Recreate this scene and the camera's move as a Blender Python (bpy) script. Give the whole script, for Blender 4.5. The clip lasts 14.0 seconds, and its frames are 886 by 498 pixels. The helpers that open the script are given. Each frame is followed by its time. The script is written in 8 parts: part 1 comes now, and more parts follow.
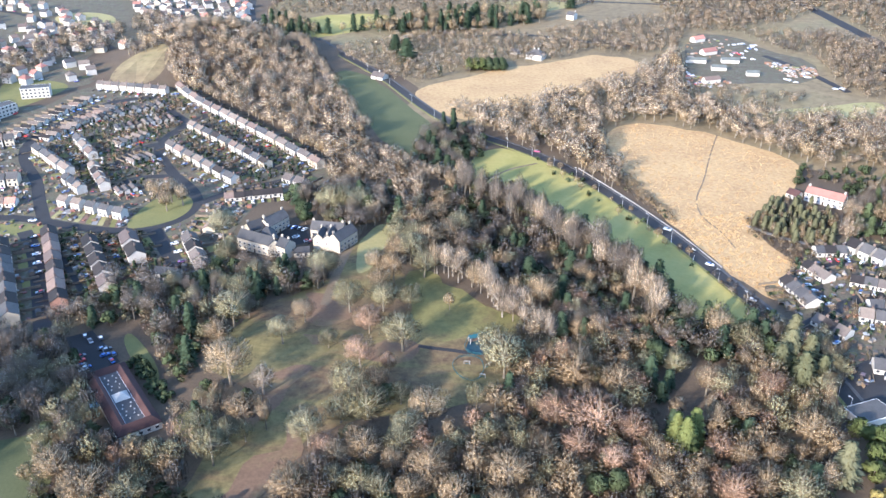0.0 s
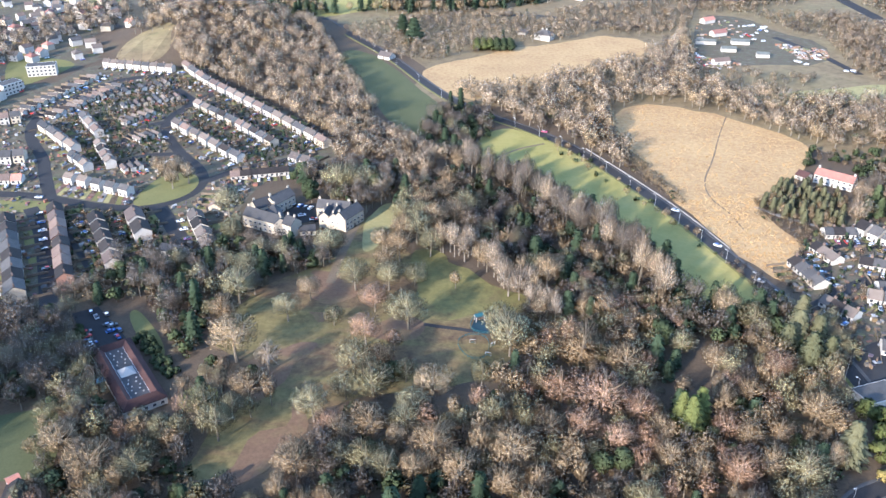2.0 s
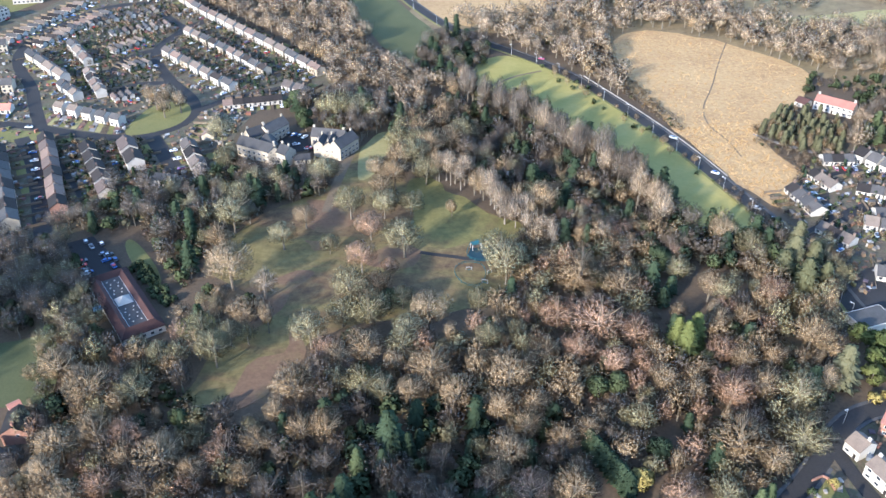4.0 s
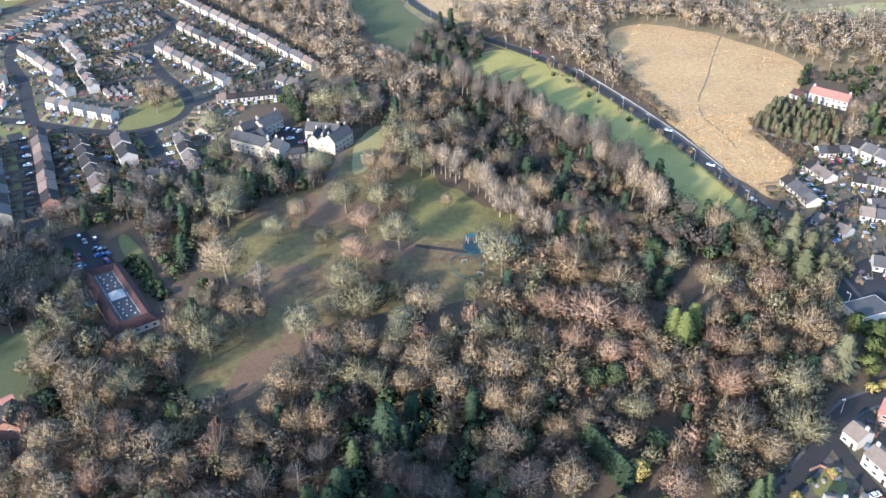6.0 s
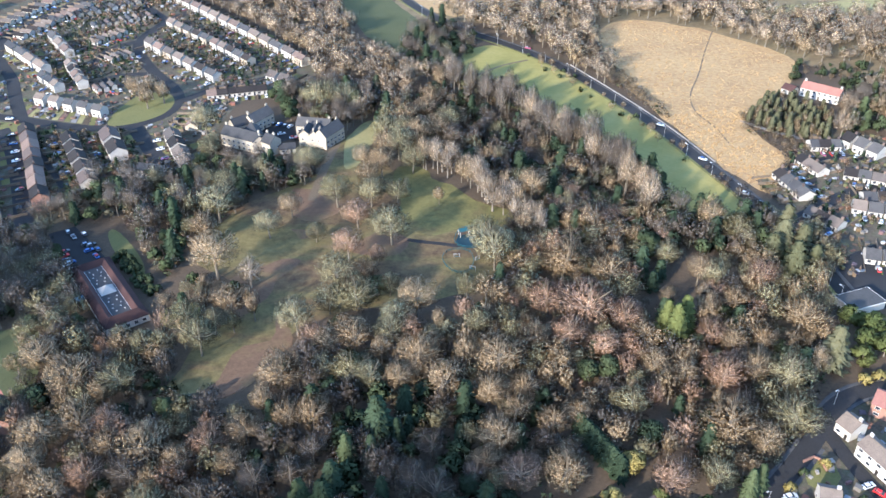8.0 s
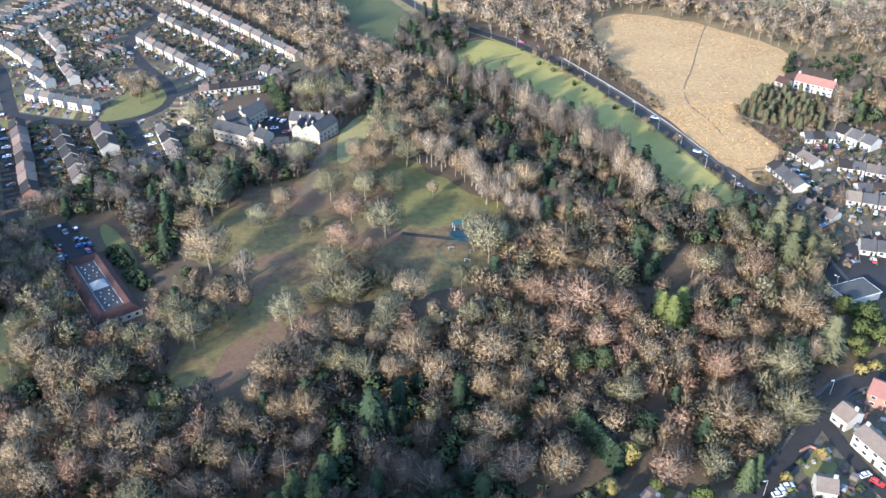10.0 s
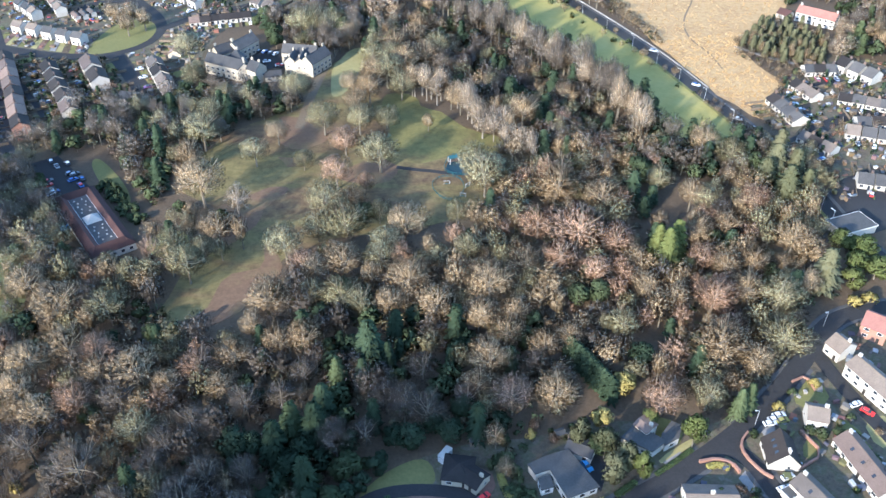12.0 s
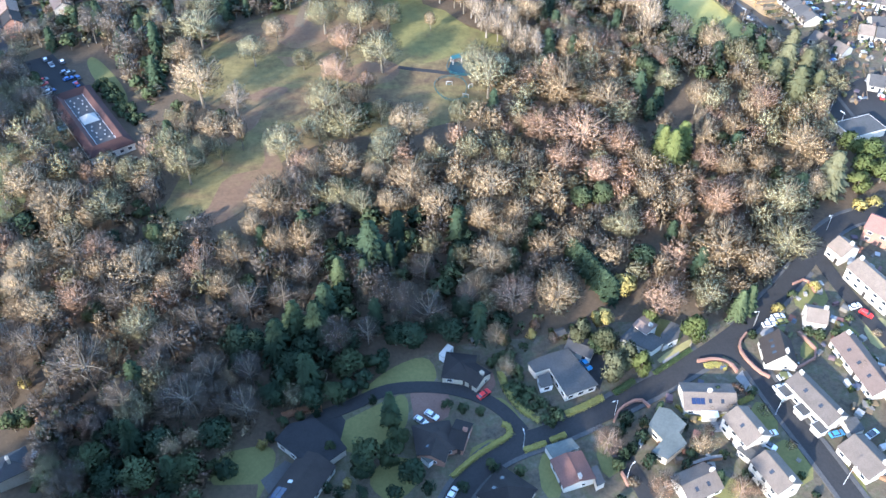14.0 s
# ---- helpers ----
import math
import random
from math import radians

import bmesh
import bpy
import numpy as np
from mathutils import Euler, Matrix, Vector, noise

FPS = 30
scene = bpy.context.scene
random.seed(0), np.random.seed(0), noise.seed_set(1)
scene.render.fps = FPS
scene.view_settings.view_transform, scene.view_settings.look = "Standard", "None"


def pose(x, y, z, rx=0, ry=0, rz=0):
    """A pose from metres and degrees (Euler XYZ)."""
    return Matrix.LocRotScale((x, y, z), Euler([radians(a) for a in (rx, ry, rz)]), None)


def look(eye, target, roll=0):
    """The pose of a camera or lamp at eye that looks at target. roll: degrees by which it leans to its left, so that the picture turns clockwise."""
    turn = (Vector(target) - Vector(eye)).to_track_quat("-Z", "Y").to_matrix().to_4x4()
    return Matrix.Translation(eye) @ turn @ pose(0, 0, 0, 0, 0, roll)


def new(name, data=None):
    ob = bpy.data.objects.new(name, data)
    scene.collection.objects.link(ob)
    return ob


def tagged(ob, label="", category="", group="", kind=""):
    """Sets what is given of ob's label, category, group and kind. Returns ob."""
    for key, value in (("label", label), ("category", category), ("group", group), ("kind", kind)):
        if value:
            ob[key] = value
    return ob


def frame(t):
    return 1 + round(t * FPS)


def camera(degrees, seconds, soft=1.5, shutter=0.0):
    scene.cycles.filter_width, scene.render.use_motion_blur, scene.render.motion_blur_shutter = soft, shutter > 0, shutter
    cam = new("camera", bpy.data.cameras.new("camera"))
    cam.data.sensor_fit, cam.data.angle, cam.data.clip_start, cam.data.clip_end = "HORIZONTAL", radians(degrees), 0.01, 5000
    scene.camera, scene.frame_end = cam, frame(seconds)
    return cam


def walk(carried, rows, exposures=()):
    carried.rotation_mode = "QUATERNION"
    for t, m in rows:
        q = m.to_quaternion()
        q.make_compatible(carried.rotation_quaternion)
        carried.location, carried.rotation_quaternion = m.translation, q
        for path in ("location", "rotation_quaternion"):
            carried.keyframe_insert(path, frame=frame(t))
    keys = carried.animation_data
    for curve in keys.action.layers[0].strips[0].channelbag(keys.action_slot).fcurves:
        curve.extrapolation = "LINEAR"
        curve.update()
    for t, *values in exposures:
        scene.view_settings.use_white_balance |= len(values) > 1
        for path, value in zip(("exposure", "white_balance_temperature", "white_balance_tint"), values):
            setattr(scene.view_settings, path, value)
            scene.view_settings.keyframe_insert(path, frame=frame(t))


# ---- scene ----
# A wooded park, housing estates and fields seen from a slowly sinking drone.
cam = camera(54.66, 14.0)
ROWS = [
    (0, pose(0.00, 0.00, 220.00, 62.00, -0.00, -0.00)),
    (0.1, pose(-0.00, 0.01, 219.84, 61.75, 0.00, -0.01)),
    (0.3, pose(-0.01, 0.02, 219.53, 61.15, -0.01, -0.03)),
    (0.5, pose(-0.02, 0.04, 219.22, 61.01, -0.01, -0.05)),
    (1, pose(-0.03, 0.07, 218.45, 61.01, -0.02, -0.13)),
    (1.5, pose(-0.04, 0.10, 217.68, 60.95, -0.12, -0.21)),
    (1.7, pose(-0.05, 0.11, 217.37, 60.95, -0.12, -0.23)),
    (1.8, pose(-0.05, 0.11, 217.22, 60.95, -0.14, 0.50)),
    (2, pose(-0.05, 0.12, 216.91, 60.94, -0.14, 0.54)),
    (2.1, pose(-0.06, 0.13, 216.76, 60.93, -0.14, 0.53)),
    (2.2, pose(-0.06, 0.13, 216.60, 60.20, -0.14, 0.50)),
    (2.3, pose(-0.06, 0.14, 216.45, 58.50, -0.12, 0.49)),
    (2.4, pose(-0.06, 0.14, 216.30, 57.25, -0.10, 0.47)),
    (2.5, pose(-0.06, 0.15, 216.14, 56.83, -0.07, 0.46)),
    (3, pose(-0.07, 0.17, 215.38, 56.53, -0.08, 0.36)),
    (5.5, pose(-0.09, 0.24, 211.59, 56.43, 0.03, -0.10)),
    (6, pose(-0.09, 0.24, 210.84, 56.41, 0.02, -0.24)),
    (6.5, pose(-0.09, 0.24, 210.09, 56.42, 0.01, -0.39)),
    (7, pose(-0.09, 0.24, 209.35, 56.37, -0.02, -0.52)),
    (7.5, pose(-0.09, 0.24, 208.60, 56.41, -0.08, -0.64)),
    (10, pose(-0.05, 0.18, 204.93, 56.32, -0.06, -1.26)),
    (10.1, pose(-0.05, 0.17, 204.78, 56.25, -0.07, -1.26)),
    (10.2, pose(-0.05, 0.17, 204.64, 55.10, -0.08, -1.27)),
    (10.3, pose(-0.04, 0.16, 204.49, 53.60, -0.10, -1.28)),
    (10.5, pose(-0.04, 0.16, 204.20, 52.51, -0.12, -1.30)),
    (11, pose(-0.03, 0.13, 203.47, 52.31, -0.17, -1.38)),
    (11.5, pose(-0.01, 0.11, 202.75, 52.32, -0.15, -1.46)),
    (12, pose(0.00, 0.08, 202.03, 52.31, -0.18, -1.53)),
    (12.5, pose(0.02, 0.05, 201.31, 52.28, -0.22, -1.58)),
    (12.6, pose(0.02, 0.04, 201.16, 51.40, -0.20, -1.59)),
    (12.7, pose(0.03, 0.03, 201.02, 48.90, -0.20, -1.60)),
    (12.8, pose(0.03, 0.02, 200.88, 47.10, -0.19, -1.61)),
    (13, pose(0.04, 0.01, 200.59, 46.30, -0.19, -1.61)),
    (13.5, pose(0.06, -0.03, 199.88, 46.18, -0.19, -1.52)),
    (14, pose(0.08, -0.07, 199.17, 46.18, -0.28, -1.26)),
]
EXPOSURES = [(0.0, 2.33, 5430, 13), (0.6, 2.27, 5430, 13), (2.0, 2.22, 5430, 13), (2.6, 2.12, 5380, 11), (10.0, 2.1, 5330, 9), (10.6, 2.12, 5290, 8), (12.5, 2.27, 5280, 7), (13.0, 2.36, 5260, 9), (13.4, 2.64, 5240, 9), (14.0, 2.68, 5240, 9)]
walk(cam, ROWS, EXPOSURES)

# ---- sky and sun ----
SUN_EL = 21.0
SUN_AZ = 40.5  # the shadows run this many degrees east of +y
world = bpy.data.worlds.new("sky")
scene.world = world
world.use_nodes = True
wn = world.node_tree
sky = wn.nodes.new("ShaderNodeTexSky")
sky.sky_type, sky.sun_disc = "NISHITA", False
sky.sun_elevation, sky.sun_rotation = radians(SUN_EL), radians(180 + SUN_AZ)
sky.air_density, sky.dust_density, sky.ozone_density = 1.0, 0.4, 1.3
back = next(n for n in wn.nodes if n.type == "BACKGROUND")
wn.links.new(sky.outputs[0], back.inputs[0])
back.inputs[1].default_value = 0.15
sun = new("sun", bpy.data.lights.new("sun", "SUN"))
sun.data.energy, sun.data.angle, sun.data.color = 2.9, radians(0.8), (1.0, 0.83, 0.63)
sa, ca = math.sin(radians(SUN_AZ)), math.cos(radians(SUN_AZ))
sc_, ss_ = math.cos(radians(SUN_EL)), math.sin(radians(SUN_EL))
sun.matrix_world = look((-sa * sc_ * 500, -ca * sc_ * 500 + 300, ss_ * 500), (0, 300, 0))


# ---- materials ----
def material(name, rough=0.9, metal=0.0, spec=0.3):
    m = bpy.data.materials.new(name)
    m.use_nodes = True
    b = m.node_tree.nodes["Principled BSDF"]
    b.inputs["Roughness"].default_value, b.inputs["Metallic"].default_value = rough, metal
    b.inputs["Specular IOR Level"].default_value = spec
    return m, m.node_tree, b


def ramp(nt, fac, stops):
    r = nt.nodes.new("ShaderNodeValToRGB")
    while len(r.color_ramp.elements) < len(stops):
        r.color_ramp.elements.new(0.5)
    for e, (p, c) in zip(r.color_ramp.elements, stops):
        e.position, e.color = p, (*c, 1)
    nt.links.new(fac, r.inputs[0])
    return r.outputs[0]


def noise_node(nt, scale, detail=4, rough=0.6, stretch=None):
    n = nt.nodes.new("ShaderNodeTexNoise")
    n.inputs["Scale"].default_value, n.inputs["Detail"].default_value, n.inputs["Roughness"].default_value = scale, detail, rough
    g = nt.nodes.new("ShaderNodeNewGeometry")
    if stretch:
        mp = nt.nodes.new("ShaderNodeMapping")
        mp.inputs["Rotation"].default_value = (0, 0, radians(stretch[1]))
        mp.inputs["Scale"].default_value = (stretch[0], 1, 1)
        nt.links.new(g.outputs["Position"], mp.inputs[0])
        nt.links.new(mp.outputs[0], n.inputs["Vector"])
    else:
        nt.links.new(g.outputs["Position"], n.inputs["Vector"])
    return n.outputs[0]


def mix(nt, fac, a, b, kind="MIX"):
    m = nt.nodes.new("ShaderNodeMix")
    m.data_type, m.blend_type = "RGBA", kind
    for sock, v in ((m.inputs[0], fac), (m.inputs[6], a), (m.inputs[7], b)):
        if isinstance(v, (int, float)):
            sock.default_value = v
        elif isinstance(v, tuple):
            sock.default_value = (*v, 1)
        else:
            nt.links.new(v, sock)
    return m.outputs[2]


def surface(name, big, fine, scale_big=0.02, scale_fine=0.6, rough=0.95, bump=0.4, spec=0.15, fine_mix=0.5, stretch=None):
    """A ground or wall surface: large patches from one ramp, overlaid by fine grain from another."""
    m, nt, b = material(name, rough, 0, spec)
    n1 = noise_node(nt, scale_big, 5, 0.6, stretch)
    n2 = noise_node(nt, scale_fine, 6, 0.7)
    c = mix(nt, fine_mix, ramp(nt, n1, big), ramp(nt, n2, fine))
    nt.links.new(c, b.inputs["Base Color"])
    if bump:
        bp = nt.nodes.new("ShaderNodeBump")
        bp.inputs["Strength"].default_value, bp.inputs["Distance"].default_value = bump, 0.3
        nt.links.new(n2, bp.inputs["Height"])
        nt.links.new(bp.outputs[0], b.inputs["Normal"])
    return m


def varied(name, stops, rough=0.9, spec=0.2, island=False, grain=0.0, grain_scale=3.0, metal=0.0):
    """A colour picked for each object (or each island of a mesh), with optional grain."""
    m, nt, b = material(name, rough, metal, spec)
    if island:
        src = nt.nodes.new("ShaderNodeNewGeometry").outputs["Random Per Island"]
    else:
        src = nt.nodes.new("ShaderNodeObjectInfo").outputs["Random"]
    c = ramp(nt, src, stops)
    if grain:
        g = ramp(nt, noise_node(nt, grain_scale, 5, 0.7), [(0.3, (1 - grain,) * 3), (0.7, (1 + grain * 0.3,) * 3)])
        c = mix(nt, 1.0, c, g, "MULTIPLY")
    nt.links.new(c, b.inputs["Base Color"])
    return m


def twig_material(name, dark, light, gaps=0.0):
    """Twigs or leaves: a tone for each tree, a little change from spray to spray; gaps: the open share of a spray."""
    m, nt, b = material(name, 0.9, 0, 0.1)
    o = nt.nodes.new("ShaderNodeObjectInfo").outputs["Random"]
    i = nt.nodes.new("ShaderNodeNewGeometry").outputs["Random Per Island"]
    a = ramp(nt, o, [(0.0, dark), (1.0, light)])
    k = ramp(nt, i, [(0.0, (0.93, 0.93, 0.93)), (1.0, (1.05, 1.05, 1.05))])
    nt.links.new(mix(nt, 1.0, a, k, "MULTIPLY"), b.inputs["Base Color"])
    soft = nt.nodes.new("ShaderNodeAttribute")
    soft.attribute_name = "soft"
    turn = nt.nodes.new("ShaderNodeVectorTransform")
    turn.vector_type, turn.convert_from, turn.convert_to = "NORMAL", "OBJECT", "WORLD"
    nt.links.new(soft.outputs["Vector"], turn.inputs[0])
    nt.links.new(turn.outputs[0], b.inputs["Normal"])
    b.inputs["Specular IOR Level"].default_value = 0.0
    m.cycles.use_bump_map_correction = False
    if gaps:
        clear, both = nt.nodes.new("ShaderNodeBsdfTransparent"), nt.nodes.new("ShaderNodeMixShader")
        both.inputs[0].default_value = gaps
        nt.links.new(b.outputs[0], both.inputs[1])
        nt.links.new(clear.outputs[0], both.inputs[2])
        nt.links.new(both.outputs[0], nt.nodes["Material Output"].inputs["Surface"])
    return m


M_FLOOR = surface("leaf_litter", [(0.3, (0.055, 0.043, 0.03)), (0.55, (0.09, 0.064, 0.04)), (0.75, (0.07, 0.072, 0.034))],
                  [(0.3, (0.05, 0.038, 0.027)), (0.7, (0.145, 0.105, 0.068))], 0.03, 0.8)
# leaf-brown patches drawn out at the shadows' angle, painting in tree-shadow streaks
M_PARK = surface("park_grass", [(0.38, (0.10, 0.058, 0.04)), (0.47, (0.14, 0.095, 0.047)), (0.54, (0.15, 0.132, 0.05)), (0.66, (0.23, 0.195, 0.07))],
                 [(0.36, (0.05, 0.036, 0.022)), (0.5, (0.12, 0.09, 0.045)), (0.66, (0.20, 0.152, 0.072))], 0.045, 0.28, fine_mix=0.55, stretch=(0.3, 50))
M_GREEN = surface("field_grass", [(0.3, (0.205, 0.178, 0.05)), (0.5, (0.265, 0.228, 0.07)), (0.72, (0.35, 0.29, 0.11))],
                  [(0.3, (0.18, 0.16, 0.045)), (0.7, (0.31, 0.265, 0.095))], 0.028, 0.4, fine_mix=0.35)
M_LAWN = surface("lawn", [(0.3, (0.115, 0.112, 0.04)), (0.7, (0.185, 0.165, 0.06))], [(0.3, (0.09, 0.09, 0.032)), (0.7, (0.19, 0.17, 0.065))], 0.08, 1.0, bump=0.2)
M_STRAW = surface("dry_grass", [(0.34, (0.25, 0.148, 0.072)), (0.46, (0.335, 0.212, 0.10)), (0.66, (0.41, 0.275, 0.128))],
                  [(0.34, (0.23, 0.145, 0.068)), (0.5, (0.36, 0.24, 0.112)), (0.68, (0.46, 0.322, 0.16))], 0.035, 0.35, bump=0.9, fine_mix=0.6)
M_MOOR = surface("moor", [(0.3, (0.085, 0.065, 0.042)), (0.5, (0.16, 0.115, 0.065)), (0.65, (0.13, 0.12, 0.06)), (0.8, (0.26, 0.19, 0.10))],
                 [(0.3, (0.09, 0.07, 0.04)), (0.7, (0.30, 0.23, 0.12))], 0.008, 0.12)
M_MEADOW = surface("pale_meadow", [(0.3, (0.20, 0.18, 0.07)), (0.7, (0.32, 0.27, 0.12))], [(0.3, (0.17, 0.15, 0.06)), (0.7, (0.33, 0.28, 0.13))], 0.02, 0.3)
M_GARDEN = surface("garden_soil", [(0.36, (0.045, 0.037, 0.025)), (0.46, (0.105, 0.077, 0.048)), (0.54, (0.072, 0.078, 0.032)), (0.64, (0.145, 0.125, 0.097))],
                   [(0.3, (0.05, 0.042, 0.03)), (0.7, (0.165, 0.14, 0.105))], 0.16, 0.9)
M_ASPHALT = surface("asphalt", [(0.3, (0.026, 0.025, 0.025)), (0.7, (0.04, 0.038, 0.037))], [(0.3, (0.022, 0.022, 0.022)), (0.7, (0.046, 0.043, 0.042))],
                    0.08, 1.5, rough=0.85, bump=0.1, spec=0.15)
M_PAVE = surface("paving", [(0.3, (0.17, 0.16, 0.15)), (0.7, (0.27, 0.25, 0.23))], [(0.3, (0.14, 0.13, 0.12)), (0.7, (0.28, 0.26, 0.24))], 0.2, 2.0, bump=0.2)
M_FOOT = surface("footway_tar", [(0.3, (0.06, 0.057, 0.055)), (0.7, (0.095, 0.09, 0.086))], [(0.3, (0.05, 0.048, 0.046)), (0.7, (0.105, 0.1, 0.096))], 0.2, 2.0, bump=0.1)
M_GRAVEL = surface("red_gravel", [(0.3, (0.12, 0.07, 0.055)), (0.7, (0.20, 0.12, 0.09))], [(0.3, (0.1, 0.06, 0.045)), (0.7, (0.2, 0.13, 0.1))], 0.2, 2.0)
M_PATH = surface("trodden_path", [(0.3, (0.10, 0.075, 0.05)), (0.7, (0.17, 0.125, 0.08))], [(0.3, (0.085, 0.065, 0.042)), (0.7, (0.19, 0.145, 0.095))], 0.2, 1.0)
M_WHITE = surface("white_render", [(0.3, (0.39, 0.355, 0.305)), (0.7, (0.50, 0.46, 0.40))], [(0.3, (0.345, 0.315, 0.27)), (0.7, (0.54, 0.50, 0.44))], 0.4, 2.5, rough=0.85, bump=0.05)
M_CREAM = surface("sandstone", [(0.3, (0.33, 0.28, 0.21)), (0.7, (0.43, 0.375, 0.29))], [(0.3, (0.28, 0.24, 0.18)), (0.7, (0.46, 0.395, 0.31))], 0.4, 2.0, rough=0.9, bump=0.2)
M_BRICK = surface("red_brick", [(0.3, (0.22, 0.12, 0.088)), (0.7, (0.30, 0.17, 0.125))], [(0.3, (0.19, 0.10, 0.07)), (0.7, (0.33, 0.19, 0.14))], 0.5, 4.0, rough=0.9, bump=0.2)
M_HARL = surface("grey_harling", [(0.3, (0.33, 0.30, 0.26)), (0.7, (0.47, 0.44, 0.39))], [(0.3, (0.3, 0.27, 0.24)), (0.7, (0.48, 0.45, 0.4))], 0.4, 3.0, bump=0.1)
M_BOARD = surface("weathered_board", [(0.3, (0.11, 0.085, 0.06)), (0.7, (0.19, 0.15, 0.11))], [(0.3, (0.09, 0.07, 0.05)), (0.7, (0.2, 0.16, 0.12))], 0.4, 3.0, bump=0.1)
WALLS = [M_WHITE, M_CREAM, M_HARL, M_BRICK]


def roof_material(name, a, b_, rough=0.85, course=0.33):
    """Tiles: weathered patches and low courses of tile running along the slope."""
    m, nt, b = material(name, rough, 0, 0.25)
    n1, n2 = noise_node(nt, 0.35, 5), noise_node(nt, 3.5, 4, 0.7)
    c = mix(nt, 0.5, ramp(nt, n1, [(0.3, a), (0.7, b_)]), ramp(nt, n2, [(0.3, tuple(v * 0.75 for v in a)), (0.7, tuple(v * 1.15 for v in b_))]))
    rnd = nt.nodes.new("ShaderNodeObjectInfo").outputs["Random"]
    c = mix(nt, 1.0, c, ramp(nt, rnd, [(0.0, (0.58, 0.6, 0.64)), (1.0, (1.22, 1.16, 1.1))]), "MULTIPLY")
    nt.links.new(c, b.inputs["Base Color"])
    w = nt.nodes.new("ShaderNodeTexWave")
    w.wave_type, w.bands_direction, w.wave_profile = "BANDS", "Z", "SAW"
    w.inputs["Scale"].default_value = 0.314 / (course * 0.5) / 2
    g = nt.nodes.new("ShaderNodeNewGeometry")
    nt.links.new(g.outputs["Position"], w.inputs["Vector"])
    bp = nt.nodes.new("ShaderNodeBump")
    bp.inputs["Strength"].default_value, bp.inputs["Distance"].default_value = 0.5, 0.04
    nt.links.new(w.outputs[0], bp.inputs["Height"])
    nt.links.new(bp.outputs[0], b.inputs["Normal"])
    return m


M_TILE = roof_material("grey_brown_tile", (0.10, 0.082, 0.068), (0.168, 0.139, 0.116))
M_SLATE = roof_material("slate", (0.045, 0.044, 0.044), (0.085, 0.082, 0.08), 0.75)
M_DARK = roof_material("dark_tile", (0.018, 0.0155, 0.0145), (0.034, 0.029, 0.027))
M_RED = roof_material("red_tile", (0.28, 0.125, 0.095), (0.38, 0.185, 0.14))
M_RUST = roof_material("rust_tile", (0.115, 0.084, 0.068), (0.18, 0.132, 0.108))
M_MAROON = roof_material("maroon_tile", (0.047, 0.025, 0.022), (0.075, 0.039, 0.034))
M_BROWNRED = roof_material("brown_red_tile", (0.105, 0.055, 0.043), (0.155, 0.082, 0.066))
M_FELT = surface("roofing_felt", [(0.3, (0.055, 0.053, 0.05)), (0.7, (0.09, 0.086, 0.082))], [(0.3, (0.047, 0.045, 0.043)), (0.7, (0.10, 0.096, 0.09))], 0.25, 1.5, rough=0.85, bump=0.05)
M_BLACKFELT = surface("black_felt", [(0.3, (0.016, 0.015, 0.016)), (0.7, (0.03, 0.029, 0.03))], [(0.3, (0.014, 0.014, 0.015)), (0.7, (0.036, 0.034, 0.034))], 0.25, 1.5, rough=0.85, bump=0.05)
M_LEAD = surface("metal_roof", [(0.3, (0.075, 0.082, 0.074)), (0.7, (0.125, 0.132, 0.12))], [(0.3, (0.07, 0.077, 0.07)), (0.7, (0.14, 0.146, 0.134))], 0.2, 1.5, rough=0.8, bump=0.03, spec=0.2)
ROOFS = [M_TILE, M_SLATE, M_DARK, M_RUST, M_RED]

M_GLASS, _nt, _b = material("window_glass", 0.08, 0, 0.6)
_b.inputs["Base Color"].default_value = (0.03, 0.035, 0.045, 1)
M_SOLAR, _nt, _b = material("solar_glass", 0.12, 0, 0.6)
_b.inputs["Base Color"].default_value = (0.02, 0.03, 0.07, 1)
M_UPVC, _nt, _b = material("white_plastic", 0.5, 0, 0.4)
_b.inputs["Base Color"].default_value = (0.56, 0.55, 0.525, 1)
M_POLE, _nt, _b = material("galvanised_steel", 0.5, 0.4, 0.4)
_b.inputs["Base Color"].default_value = (0.55, 0.56, 0.57, 1)
M_TYRE, _nt, _b = material("tyre", 0.9, 0, 0.2)
_b.inputs["Base Color"].default_value = (0.02, 0.02, 0.02, 1)
M_LINE, _nt, _b = material("road_paint", 0.8, 0, 0.2)
_b.inputs["Base Color"].default_value = (0.6, 0.6, 0.58, 1)
M_CAR = varied("car_paint", [(0.0, (0.70, 0.71, 0.72)), (0.36, (0.74, 0.74, 0.74)), (0.40, (0.03, 0.032, 0.036)), (0.58, (0.07, 0.075, 0.085)),
                             (0.62, (0.28, 0.30, 0.32)), (0.76, (0.34, 0.35, 0.36)), (0.8, (0.04, 0.10, 0.30)), (0.89, (0.06, 0.14, 0.35)), (0.92, (0.45, 0.03, 0.03)), (1.0, (0.5, 0.05, 0.04))], 0.35, 0.5)
M_REDCAR = varied("red_car_paint", [(0, (0.5, 0.02, 0.02)), (1, (0.55, 0.03, 0.03))], 0.35, 0.5)
M_BLUECAR = varied("blue_car_paint", [(0, (0.05, 0.2, 0.42)), (1, (0.08, 0.26, 0.5))], 0.35, 0.5)
M_WHITECAR = varied("white_car_paint", [(0, (0.55, 0.55, 0.54)), (1, (0.66, 0.66, 0.65))], 0.35, 0.5)
